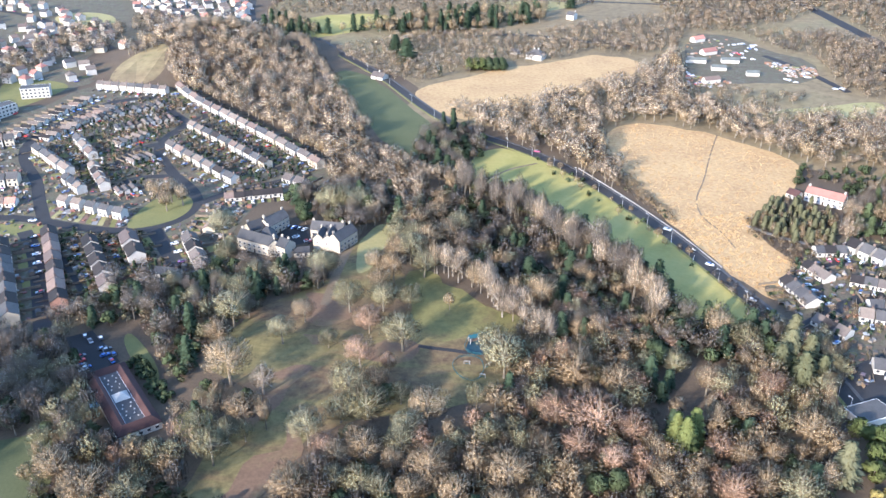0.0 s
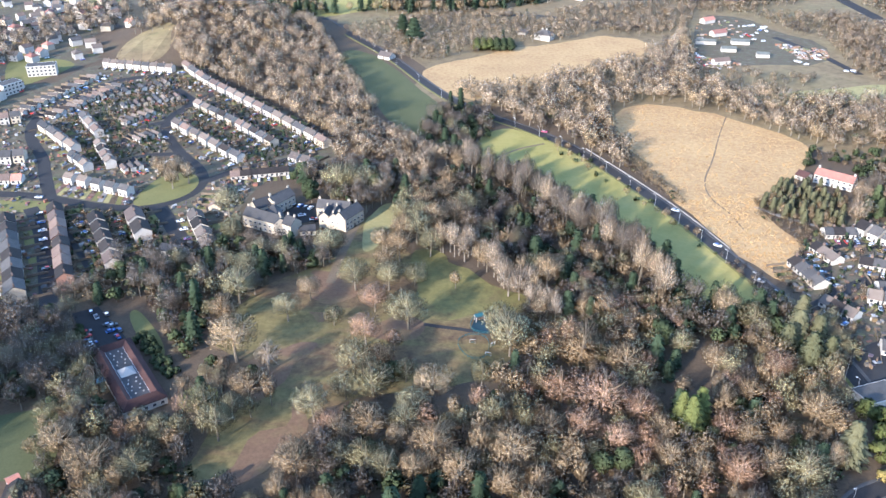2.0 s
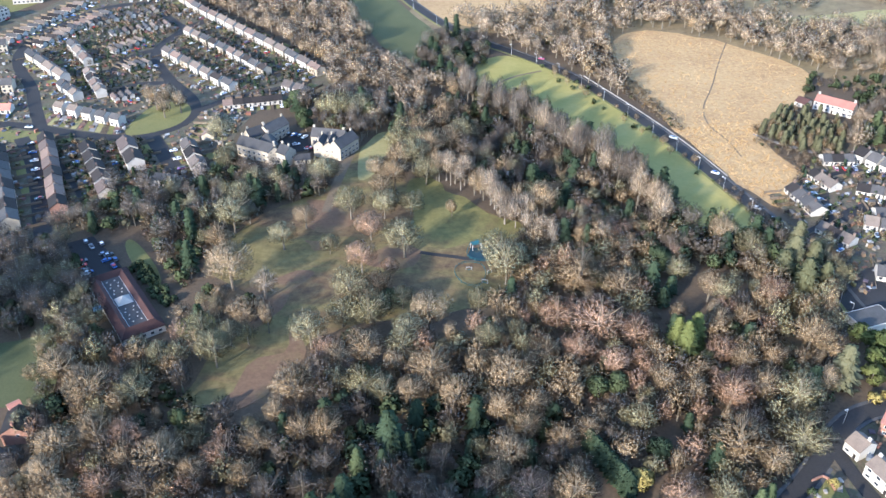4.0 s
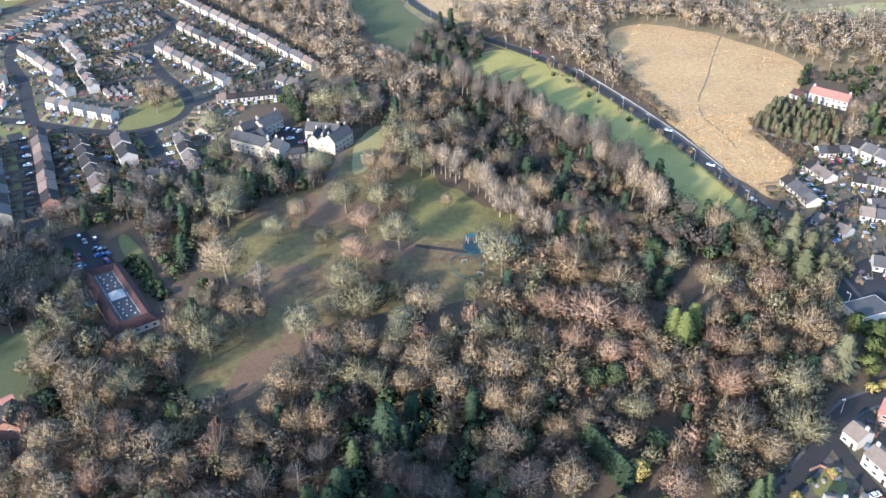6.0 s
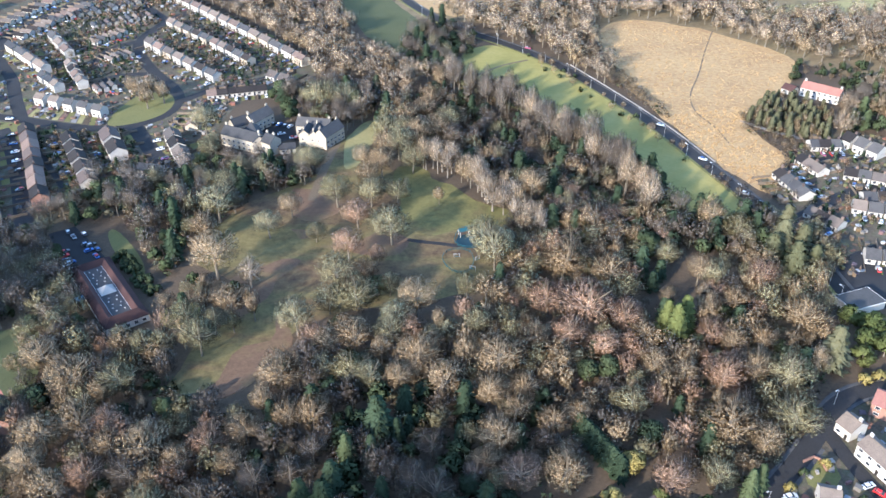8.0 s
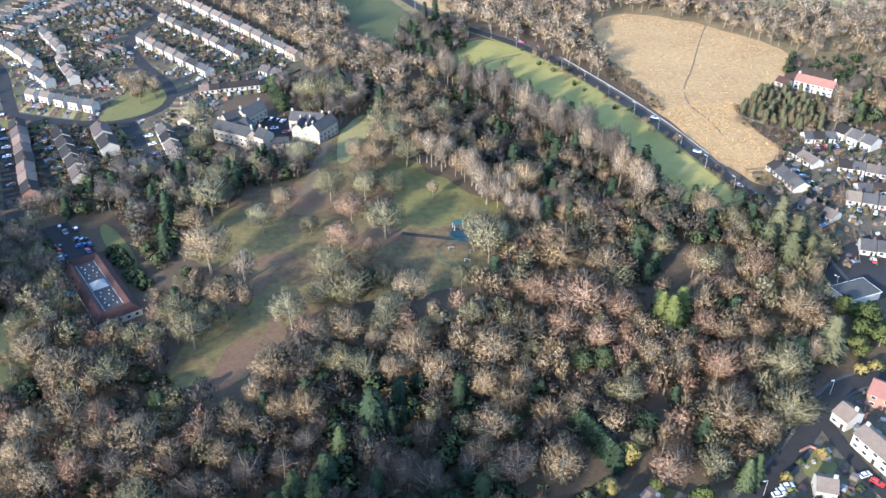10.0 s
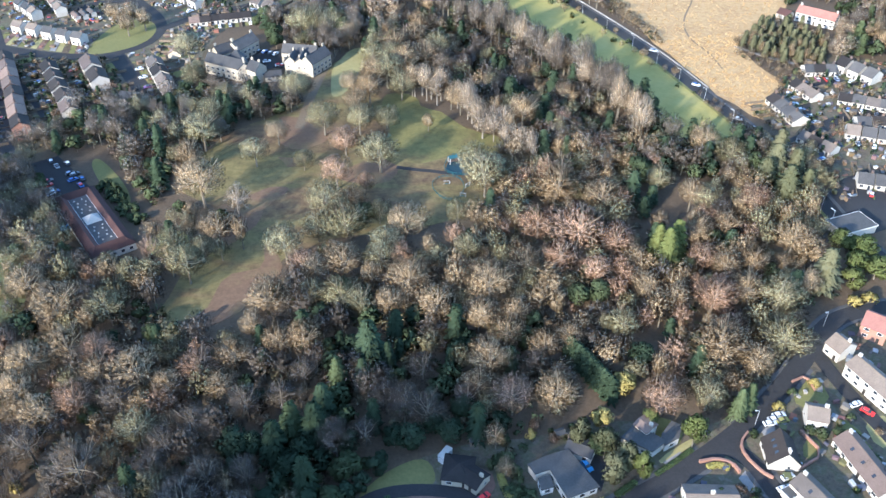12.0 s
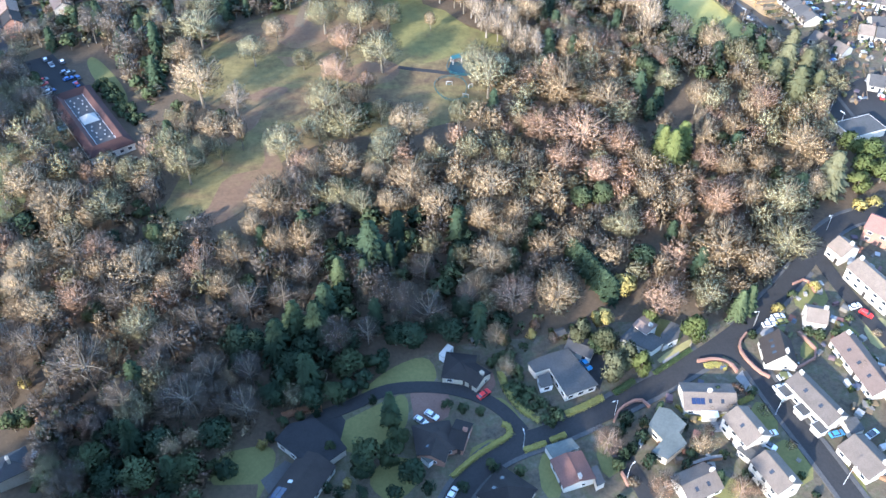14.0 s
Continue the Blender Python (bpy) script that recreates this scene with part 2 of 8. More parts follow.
M_BARK = surface("bark", [(0.3, (0.10, 0.085, 0.065)), (0.7, (0.19, 0.165, 0.13))], [(0.3, (0.08, 0.07, 0.05)), (0.7, (0.22, 0.19, 0.15))], 0.4, 3.0, bump=0.5)
M_BIRCH = surface("pale_bark", [(0.3, (0.16, 0.138, 0.112)), (0.7, (0.25, 0.222, 0.19))], [(0.3, (0.13, 0.11, 0.09)), (0.7, (0.27, 0.24, 0.2))], 0.4, 3.0, bump=0.4)
TWIGS = {
    "brown": twig_material("brown_twigs", (0.283, 0.202, 0.119), (0.414, 0.309, 0.19), 0.68),
    "grey": twig_material("lichen_grey_twigs", (0.24, 0.212, 0.118), (0.35, 0.314, 0.186), 0.68),
    "red": twig_material("reddish_twigs", (0.318, 0.202, 0.134), (0.44, 0.286, 0.195), 0.68),
    "pale": twig_material("pale_twigs", (0.316, 0.248, 0.178), (0.414, 0.331, 0.243), 0.68),
    "leaf": twig_material("evergreen_leaf", (0.044, 0.058, 0.03), (0.079, 0.097, 0.048)),
    "dark": twig_material("dark_needles", (0.024, 0.036, 0.022), (0.042, 0.06, 0.036)),
    "lime": twig_material("lime_leaf", (0.072, 0.09, 0.032), (0.112, 0.122, 0.043)),
    "pine": twig_material("pine_needles", (0.073, 0.077, 0.042), (0.112, 0.108, 0.063)),
    # a brown darkened so that the colour itself carries the shade of the woods
    "shade_brown": twig_material("shade_brown_twigs", (0.133, 0.111, 0.092), (0.204, 0.173, 0.143), 0.68),
    "umber": twig_material("umber_twigs", (0.335, 0.254, 0.172), (0.445, 0.346, 0.242), 0.68),
    "gold": twig_material("golden_leaf", (0.27, 0.215, 0.07), (0.36, 0.29, 0.10)),
}
M_HEDGE = varied("hedge_leaf", [(0, (0.035, 0.052, 0.022)), (1, (0.085, 0.11, 0.045))], 0.9, 0.1, True)
M_GOLDHEDGE = varied("golden_hedge_leaf", [(0, (0.22, 0.20, 0.06)), (1, (0.36, 0.31, 0.10))], 0.9, 0.1, True)
M_REDHEDGE = varied("russet_hedge_leaf", [(0, (0.22, 0.11, 0.06)), (1, (0.32, 0.17, 0.10))], 0.9, 0.1, True)


# ---- mesh helpers ----
def part(name, bm, mat, parent, label=""):
    """Links a bmesh as one mesh object under a thing or part."""
    me = bpy.data.meshes.new(name)
    bm.to_mesh(me)
    bm.free()
    return mesh_part(name, me, mat, parent, label)


def mesh_part(name, me, mat, parent, label=""):
    if mat and not me.materials:
        me.materials.append(mat)
    ob = new(name, me)
    if parent:
        ob.parent = parent
    return tagged(ob, label)


def empty(name, x, y, heading=0.0, z=0.0):
    ob = new(name)
    ob.empty_display_size = 0.5
    ob.matrix_basis = pose(x, y, z, 0, 0, heading)
    return ob


def box(bm, x0, y0, z0, x1, y1, z1):
    v = [bm.verts.new(p) for p in ((x0, y0, z0), (x1, y0, z0), (x1, y1, z0), (x0, y1, z0), (x0, y0, z1), (x1, y0, z1), (x1, y1, z1), (x0, y1, z1))]
    for f in ((3, 2, 1, 0), (4, 5, 6, 7), (0, 1, 5, 4), (1, 2, 6, 5), (2, 3, 7, 6), (3, 0, 4, 7)):
        bm.faces.new([v[i] for i in f])
    return v


def solid(bm, ring_a, ring_b):
    """A closed solid between two rings of equal length."""
    a, b = [bm.verts.new(p) for p in ring_a], [bm.verts.new(p) for p in ring_b]
    n = len(a)
    bm.faces.new(a[::-1])
    bm.faces.new(b)
    for i in range(n):
        bm.faces.new((a[i], a[(i + 1) % n], b[(i + 1) % n], b[i]))


def soup(name, tris, mat, mats=None, index=None, soft=None):
    """A mesh of loose triangles, shape (n, 3, 3). soft: a rounded normal for each, for the shading of foliage."""
    tris = np.asarray(tris, dtype=np.float32)
    n = len(tris)
    me = bpy.data.meshes.new(name)
    me.vertices.add(3 * n)
    me.vertices.foreach_set("co", tris.reshape(-1))
    me.loops.add(3 * n)
    me.loops.foreach_set("vertex_index", np.arange(3 * n, dtype=np.int32))
    me.polygons.add(n)
    me.polygons.foreach_set("loop_start", np.arange(0, 3 * n, 3, dtype=np.int32))
    for m in mats or [mat]:
        me.materials.append(m)
    if index is not None:
        me.polygons.foreach_set("material_index", np.asarray(index, dtype=np.int32))
    if soft is not None:
        at = me.attributes.new("soft", "FLOAT_VECTOR", "POINT")
        at.data.foreach_set("vector", np.repeat(np.asarray(soft, dtype=np.float32), 3, axis=0).reshape(-1))
    me.update()
    return me


VALLEY = tuple((x + 10, y + 8, 16, 16, -4) for x, y in [(-13.2, 463.6), (3.6, 442.3), (19.2, 421.1), (32.2, 402.8), (44.3, 386.2), (57, 369.1), (69.8, 350.4), (80.8, 335.6)])


def hill(x, y):
    """The height of the ground: level, but for a wooded knoll, the valley below the green field, and unseen hills added
    to cast shade.
    """
    z = 0.0
    # the second to fourth hills lie out of view, added only to cast shade
    for hx, hy, sx, sy, a in ((-215, 800, 75, 60, 26), (-116, 34, 79, 45, 85), (-34, 37, 28, 28, 22), (-285, 155, 42, 42, 92)) + VALLEY:
        k = a * np.exp(-((x - hx) / sx) ** 2 - ((y - hy) / sy) ** 2)
        z = z + (np.maximum(k - 2.5, 0) if a > 0 else k)
    return z


# ---- ground ----
def ground():
    xs = np.concatenate([np.arange(-4500, -700, 400), np.arange(-700, 700, 14), np.arange(700, 4501, 400)])
    ys = np.concatenate([np.arange(-3000, -200, 400), np.arange(-200, 1300, 14), np.arange(1300, 4700, 400)])
    X, Y = np.meshgrid(xs, ys)
    Z = hill(X, Y)
    v = np.stack([X, Y, Z], -1).reshape(-1, 3)
    w = len(xs)
    f = [(j * w + i, j * w + i + 1, (j + 1) * w + i + 1, (j + 1) * w + i) for j in range(len(ys) - 1) for i in range(w - 1)]
    me = bpy.data.meshes.new("ground")
    me.from_pydata(v.tolist(), [], f)
    me.polygons.foreach_set("use_smooth", [True] * len(f))
    me.materials.append(M_FLOOR)
    return tagged(new("ground", me), "brown leaf-strewn woodland and moorland ground", "ground", kind="structure")


ground()


def smooth_ring(pts, rounds=2):
    for _ in range(rounds):
        out = []
        for a, b in zip(pts, pts[1:] + pts[:1]):
            out += [(a[0] * 0.75 + b[0] * 0.25, a[1] * 0.75 + b[1] * 0.25), (a[0] * 0.25 + b[0] * 0.75, a[1] * 0.25 + b[1] * 0.75)]
        pts = out
    return pts


def sheet(name, pts, z, mat, label, category="ground", thick=0.4, rounds=2, wobble=0.0, drape=False, kind="structure"):
    """A field or paved area: a low slab with a rounded outline, laid on the ground."""
    pts = smooth_ring(list(pts), rounds)
    if wobble:
        pts = [(x + wobble * noise.noise((x * 0.06, y * 0.06, 3)), y + wobble * noise.noise((x * 0.06, y * 0.06, 9))) for x, y in pts]
    bm = bmesh.new()
    top = [(x, y, z + (float(hill(x, y)) if drape else 0)) for x, y in pts]
    solid(bm, [(x, y, q - thick) for x, y, q in top], top)
    bmesh.ops.recalc_face_normals(bm, faces=bm.faces)
    ob = part(name, bm, mat, None)
    return tagged(ob, label, category, kind=kind)


def smooth_line(pts, rounds=2):
    for _ in range(rounds):
        out = [pts[0]]
        for a, b in zip(pts, pts[1:]):
            out += [(a[0] * 0.75 + b[0] * 0.25, a[1] * 0.75 + b[1] * 0.25), (a[0] * 0.25 + b[0] * 0.75, a[1] * 0.25 + b[1] * 0.75)]
        pts = out + [pts[-1]]
    return pts


def offset_line(pts, d):
    out = []
    for i, p in enumerate(pts):
        a, b = pts[max(i - 1, 0)], pts[min(i + 1, len(pts) - 1)]
        dx, dy = b[0] - a[0], b[1] - a[1]
        k = math.hypot(dx, dy) or 1
        out.append((p[0] - dy / k * d, p[1] + dx / k * d))
    return out


def strip(name, pts, w0, w1, z, mat, label, category="road", thick=0.3, rounds=2, kind="structure", parent=None):
    """A ribbon with thickness along a line, between the offsets w0 and w1."""
    line = smooth_line(list(pts), rounds)
    l, r = offset_line(line, w1), offset_line(line, w0)
    bm = bmesh.new()
    rings = []
    for (ax, ay), (bx, by) in zip(l, r):
        rings.append([bm.verts.new(p) for p in ((ax, ay, z - thick), (bx, by, z - thick), (bx, by, z), (ax, ay, z))])
    for a, b in zip(rings, rings[1:]):
        for i in range(4):
            bm.faces.new((a[i], a[(i + 1) % 4], b[(i + 1) % 4], b[i]))
    bm.faces.new(rings[0][::-1]), bm.faces.new(rings[-1])
    bmesh.ops.recalc_face_normals(bm, faces=bm.faces)
    ob = part(name, bm, mat, parent)
    return ob if parent else tagged(ob, label, category, kind=kind)


ROADS, TRACKS = [], []


def road(pts, width, z=0.16, name="road", footway=0.0, rounds=2, gaps=()):
    ROADS.append(1)
    TRACKS.append((list(pts), width / 2 + footway + 0.8))
    z = 0.16 + 0.005 * len(ROADS)
    strip(name, pts, -width / 2, width / 2, z, M_ASPHALT, "dark worn asphalt road", "road", rounds=rounds)
    if footway:
        line = smooth_line(list(pts), 3)
        for s in (-1, 1):
            lo, hi = sorted((s * width / 2, s * (width / 2 + footway)))
            side = offset_line(line, s * (width / 2 + footway / 2))
            run = []
            for p, q in zip(line + [None], side + [None]):
                if p is None or any(math.hypot(q[0] - gx, q[1] - gy) < gr for gx, gy, gr in gaps):
                    if len(run) > 2:
                        strip("pavement", run, lo, hi, z + 0.1, M_FOOT, "grey footway with a raised kerb beside the road", "pavement", rounds=0)
                    run = []
                else:
                    run.append(p)


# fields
# darker than the lawn; on the valley meadow the hill's shade is in this colour
M_DARKENED_TURF = surface("darkened_turf", [(0.3, (0.06, 0.07, 0.03)), (0.7, (0.095, 0.098, 0.045))], [(0.3, (0.05, 0.058, 0.025)), (0.7, (0.105, 0.105, 0.05))], 0.05, 1.0, bump=0.2)
M_PARKGREEN = surface("park_turf", [(0.35, (0.115, 0.085, 0.042)), (0.47, (0.135, 0.122, 0.045)), (0.7, (0.18, 0.162, 0.056))], [(0.34, (0.07, 0.062, 0.026)), (0.7, (0.20, 0.175, 0.066))], 0.06, 0.3, bump=0.3)
M_LITTER = surface("fallen_leaves", [(0.35, (0.11, 0.07, 0.045)), (0.5, (0.15, 0.093, 0.056)), (0.68, (0.165, 0.135, 0.058))], [(0.3, (0.085, 0.052, 0.034)), (0.7, (0.20, 0.13, 0.08))], 0.06, 0.6, bump=0.3)
sheet("moor", [(-36.2, 621.1), (-11.6, 714.5), (-100, 814.3), (-178.9, 891.3), (-221.3, 1090.9), (188.6, 1097.8), (649.4, 1097.8), (449.3, 640.8), (347.1, 498.7), (276.8, 494.3), (242.6, 526.6), (199, 584.7), (149, 621.1), (104, 579), (72.7, 590.5), (23.9, 614.8)], 0.04, M_MOOR, "brown heath and rough grass reaching into the distance", "moor", wobble=6)
sheet("field", [(108.8, 579), (121.8, 600), (149.3, 622.4), (198.6, 590.5), (227.3, 559.2), (242.9, 529.5), (218.2, 490), (183, 457.3), (172.1, 428), (189, 404.7), (182.4, 386.2), (169, 360.9), (158.7, 363.6), (148.2, 385.1), (134, 435), (111.7, 518.9), (122.8, 538.4), (112.5, 557)], 0.09, M_STRAW, "straw-coloured field of rough dry winter grass", "field", wobble=5)
sheet("field", [(-30.5, 698.7), (22.9, 734.4), (60, 769.8), (102.7, 781), (143.9, 810.2), (179.1, 796.4), (179, 757.1), (153.3, 714.5), (116, 690.9), (80, 661.5), (46.3, 631.5), (19.7, 617.3), (-4, 640.8)], 0.09, M_STRAW, "far straw-coloured rough grass field with brown patches", "field", wobble=8)
sheet("field", [(10.2, 505.9), (17.7, 541.4), (32.3, 565.6), (55.5, 557), (75.8, 529.5), (92.4, 501.4), (108.2, 469.9), (126.4, 430.1), (139.5, 390.4), (149.5, 360.9), (147.1, 340.4), (132.9, 333.2), (117.5, 334.6), (109.9, 346.9), (106.6, 369.1), (96.9, 392.2), (80.4, 421.1), (55, 451.2), (30.2, 484)], 0.09, M_GREEN, "narrow green grass field beside the main road", "field", wobble=3, thick=1.0)
sheet("field", [(-98.5, 690.9), (-99, 757.1), (-73, 751.8), (-44.7, 698.7), (-17.1, 634.1), (-3.7, 596.4), (-9.6, 565.6), (-24.6, 541.4), (-41.9, 573.4), (-63.1, 634.1)], 0.09, M_DARKENED_TURF, "green meadow in the valley, coloured darker for hill shade", "field", wobble=3)
sheet("field", [(-289.5, 711.3), (-294.5, 769.8), (-263.3, 796.4), (-244.3, 769.8), (-246.5, 721.1), (-265.7, 704.9)], 0.09, M_MOOR, "brown and green rough field on the hilltop", "field", drape=True)
sheet("field", [(-436.3, 968.1), (-409.8, 990.7), (-368.5, 973.7), (-350.5, 925.7), (-382.1, 915.6), (-415.2, 930.9)], 0.09, M_MEADOW, "pale green pasture among the far houses", "field")
sheet("field", [(44.6, 1041.8), (146.9, 1048.1), (148.4, 1008.2), (100.3, 984.9), (49.6, 1002.3)], 0.09, M_MEADOW, "far pale green pasture", "field")
sheet("field", [(197.1, 675.9), (266, 717.8), (337.7, 714.5), (331.3, 675.9), (276.3, 651.7), (216.8, 647.5)], 0.09, M_MOOR, "brown rough ground below the yard", "field", wobble=6)
sheet("field", [(221.8, 634.1), (274.8, 647.5), (340.8, 665.8), (356.2, 661.5), (336, 625), (275.9, 614.8), (232.4, 612.3)], 0.10, M_MEADOW, "yellow-green pasture strip", "field", wobble=4)
sheet("field", [(323.9, 814.3), (374.2, 804.2), (417, 794.4), (396, 714.5), (347.4, 714.5), (336.3, 748.2)], 0.09, M_MOOR, "brown rough moor by the motorway", "field", wobble=6)
sheet("field", [(136.8, 968.1), (271.7, 1002.3), (413.2, 1032.4), (388, 928.3), (308.1, 868), (244.8, 891.3), (168.2, 856.8), (121.2, 891.3)], 0.09, M_MOOR, "far brown moor", "field", wobble=8)
sheet("field", [(-187, 903.3), (-142.6, 973.7), (-60.3, 982.1), (-51.2, 928.3), (-107.8, 886.5), (-144.3, 856.8)], 0.09, M_GREEN, "far allotment meadow", "field", wobble=4)
sheet("field", [(-384.2, 722.7), (-358.3, 731.1), (-317.4, 714.5), (-317.8, 690.9), (-343.6, 634.1)], 0.09, M_LAWN, "lawn round a far apartment block", "lawn")
sheet("field", [(-185.9, 253.4), (-168.8, 256.9), (-153.3, 262.6), (-143.4, 240.7), (-139.9, 223.9), (-154.6, 221.2), (-170, 219.7)], 0.09, M_DARKENED_TURF, "square bowling-green lawn among trees", "lawn", rounds=1)
sheet("park", [(-107.8, 308.5), (-96.6, 338), (-87.1, 358.2), (-54.9, 380.4), (-50.2, 424.5), (-31, 448.2), (-24.8, 421.1), (-24.8, 389.2), (-12.7, 377.5), (21.2, 360.9), (33.6, 340.4), (44.6, 317.2), (28, 296.2), (12.9, 277.1), (-5.5, 273.5), (-32.7, 271.7), (-53.6, 259.7), (-63.5, 240.8), (-76.3, 223.6), (-95.4, 221), (-94, 237.8), (-80.7, 263.1), (-73.6, 284.5), (-86.9, 292.2)], 0.08, M_PARK, "park grass strewn with brown fallen leaves", "park", wobble=4)
sheet("grass", [(-20.4, 389.2), (-7.1, 392.2), (8.8, 369.1), (23.8, 358.2), (37.6, 340.4), (31.6, 329.9), (14.5, 327.1), (0.3, 323.4), (-12.8, 330.8), (-16.3, 355.6)], 0.11, M_PARKGREEN, "olive-green grass in the park's hollow", "lawn", wobble=9)
sheet("leaf_drift", [(-84.1, 284.5), (-74, 300.2), (-60.6, 308.5), (-57.9, 298.2), (-65.9, 280.8), (-76.3, 263.1)], 0.115, M_LITTER, "drift of brown fallen leaves on the park slope", "leaves", wobble=9)
sheet("leaf_drift", [(-82.3, 216.2), (-74.6, 229.8), (-66, 247.4), (-61.8, 266.7), (-55, 262.3), (-55.6, 244), (-64.1, 228.5), (-72.4, 216.9)], 0.12, M_LITTER, "drift of red-brown fallen leaves down the park slope", "leaves", wobble=7)
sheet("leaf_drift", [(-69.7, 328.1), (-57.6, 335.4), (-46.7, 330.5), (-55.9, 318.8)], 0.12, M_LITTER, "drift of red-brown fallen leaves on the park grass", "leaves", wobble=7)
sheet("leaf_drift", [(-74.5, 366.3), (-55.3, 371.8), (-39.5, 353), (-49.1, 340.4), (-65.8, 345.4)], 0.115, M_LITTER, "drift of brown fallen leaves under park trees", "leaves", wobble=9)
sheet("leaf_drift", [(-37.2, 326.2), (-16.7, 330.8), (-8.6, 317.2), (-20.7, 304.3), (-35.8, 308.5)], 0.115, M_LITTER, "drift of brown fallen leaves under park trees", "leaves", wobble=9)
sheet("grass", [(-47.7, 421.1), (-40.5, 442.3), (-30.2, 445.2), (-29.7, 424.5), (-37.1, 395.3), (-45, 383.3)], 0.11, M_MEADOW, "sunlit pale grass bank below the mansion", "lawn", wobble=3)
sheet("car_park", [(167.9, 299.2), (195.2, 314.4), (200.9, 277.8), (174.6, 266), (155.3, 261.3)], 0.12, M_ASPHALT, "dark asphalt yard behind the bungalows", "car park", rounds=0)
sheet("lawn", [(-183.8, 436.5), (-180.7, 468.3), (-173.5, 484.8), (-157.7, 484.8), (-150.4, 471.6), (-152.8, 453.5), (-165.9, 441.5)], 0.19, M_LAWN, "mown green round a clump of bare trees", "lawn")
sheet("lawn", [(-267.4, 445.9), (-228.7, 443.7), (-224.1, 436.5), (-234, 429.4), (-260.5, 431.5)], 0.12, M_LAWN, "sunlit strip of mown grass by the estate road", "lawn", rounds=1)
sheet("lawn", [(-147.1, 326.2), (-144.2, 333.2), (-122.7, 304.3), (-119.2, 288.3), (-129.4, 298.2)], 0.10, M_LAWN, "shaded lawn beside the care home", "lawn")
sheet("lawn", [(-109.3, 270), (-97.5, 277.1), (-90.1, 270), (-95, 258.1), (-104.2, 259.7)], 0.12, M_GREEN, "bright grass clearing among bare trees", "lawn")
sheet("estate_ground", [(-275.4, 442.3), (-394.2, 683.4), (-320.1, 640.8), (-301.5, 717.8), (-234.9, 714.5), (-149.5, 627.5), (-75.9, 536.4), (-67.1, 507.7), (-106.9, 485.7), (-117.8, 453.5), (-119.9, 411.1), (-125.2, 377.5), (-156.2, 366.3), (-174.6, 340.4), (-189.2, 330.8), (-218.3, 326.2)], 0.07, M_GARDEN, "gardens and yards of a housing estate", "gardens", rounds=1)
# a darker ground sheet laid here in place of the shade over the terraces
sheet("terrace_gardens", [(-224.5, 429.4), (-168.4, 433.6), (-144.7, 395.3), (-132.4, 377.5), (-155.9, 365.2), (-174.2, 339.4), (-182.7, 330.8)], 0.078, M_FLOOR, "earth gardens of the terraces, dark ground standing in for shade", "gardens", rounds=1)
sheet("estate_ground", [(-594.9, 1090.9), (-369.4, 1090.9), (-235.4, 1090.9), (-202.4, 891.3), (-256.2, 850.2), (-290.2, 814.3), (-294, 731.1), (-331.9, 668.6), (-394.2, 683.4)], 0.065, M_GARDEN, "gardens of a far housing estate", "gardens", rounds=1, drape=False)
sheet("estate_ground", [(182.7, 395.3), (204.7, 417.7), (227.7, 428), (265.5, 414.4), (222.5, 308.5), (167.8, 284.5), (180, 326.2), (166.2, 345.4)], 0.07, M_GARDEN, "gardens of a bungalow estate", "gardens", rounds=1)
sheet("yard", [(201.8, 698.7), (251.8, 891.3), (300.1, 879.5), (311, 824.6), (345.2, 784.8), (323.2, 714.5), (251.4, 717.8)], 0.12, M_GARDEN, "gravelled yard of a garden centre", "yard", rounds=1)
sheet("estate_ground", [(-25.1, 143.7), (-9.4, 158.6), (16.1, 167.9), (31.5, 167.6), (58.8, 176.3), (76.2, 166.8), (102.1, 179.1), (124.3, 197.6), (146.6, 222.6), (190, 224.9), (143.5, 109), (112.6, 87.5), (-26.9, 90.2), (-51, 90.7), (-53.2, 120.9), (-42.6, 131.1)], 0.07, M_GARDEN, "gardens of detached houses at the wood's edge", "gardens", rounds=1)

# roads
MAIN = [(-128.8, 868), (-100, 814.3), (-51.8, 736.1), (-10.6, 640.8), (21.2, 594.1), (57.7, 560.2), (84.6, 524.6), (106.6, 479.8), (127.1, 432.9), (140.9, 390.4), (155.7, 346.4), (161.9, 326.2), (167, 288.3), (168.4, 270), (174.8, 250)]
strip("road", MAIN, -3.6, 3.6, 0.16, M_ASPHALT, "straight dark main road with lamp posts", "road")
strip("pavement", MAIN, 3.6, 5.2, 0.28, M_FOOT, "pale footway along the main road", "pavement")
strip("verge", MAIN, -5.2, -3.6, 0.22, M_LAWN, "grass verge of the main road", "verge")
road([(-274.3, 453.5), (-243.7, 451.9), (-220.5, 443.7), (-191.3, 435), (-169.5, 437.2), (-152.2, 451.2), (-148.4, 471.6), (-155.9, 491.7), (-174.8, 515.1), (-193.2, 546.6), (-202.2, 573.4), (-193.2, 612.3), (-178.6, 640.8)], 7.5)
road([(-232.2, 448.2), (-249.3, 481.5), (-261, 507.7), (-285.1, 541.4), (-297.1, 576.7), (-287.5, 625), (-267.7, 668.6), (-229.9, 680.4)], 7.5)
road([(-238.1, 435), (-223.9, 414.4), (-205.5, 377.5), (-182.6, 326.2)], 8)
road([(-166, 438.6), (-145.8, 404.7), (-136.5, 389.2)], 9)
road([(-148.4, 471.6), (-129.8, 494.3), (-103.2, 505.9), (-97.4, 515.1)], 6)
road([(-215.9, 647.5), (-164.6, 581.3), (-129.3, 546.6), (-106.7, 526.6)], 6)
road([(-201, 573.4), (-215.7, 562.4), (-219.3, 526.6)], 6)
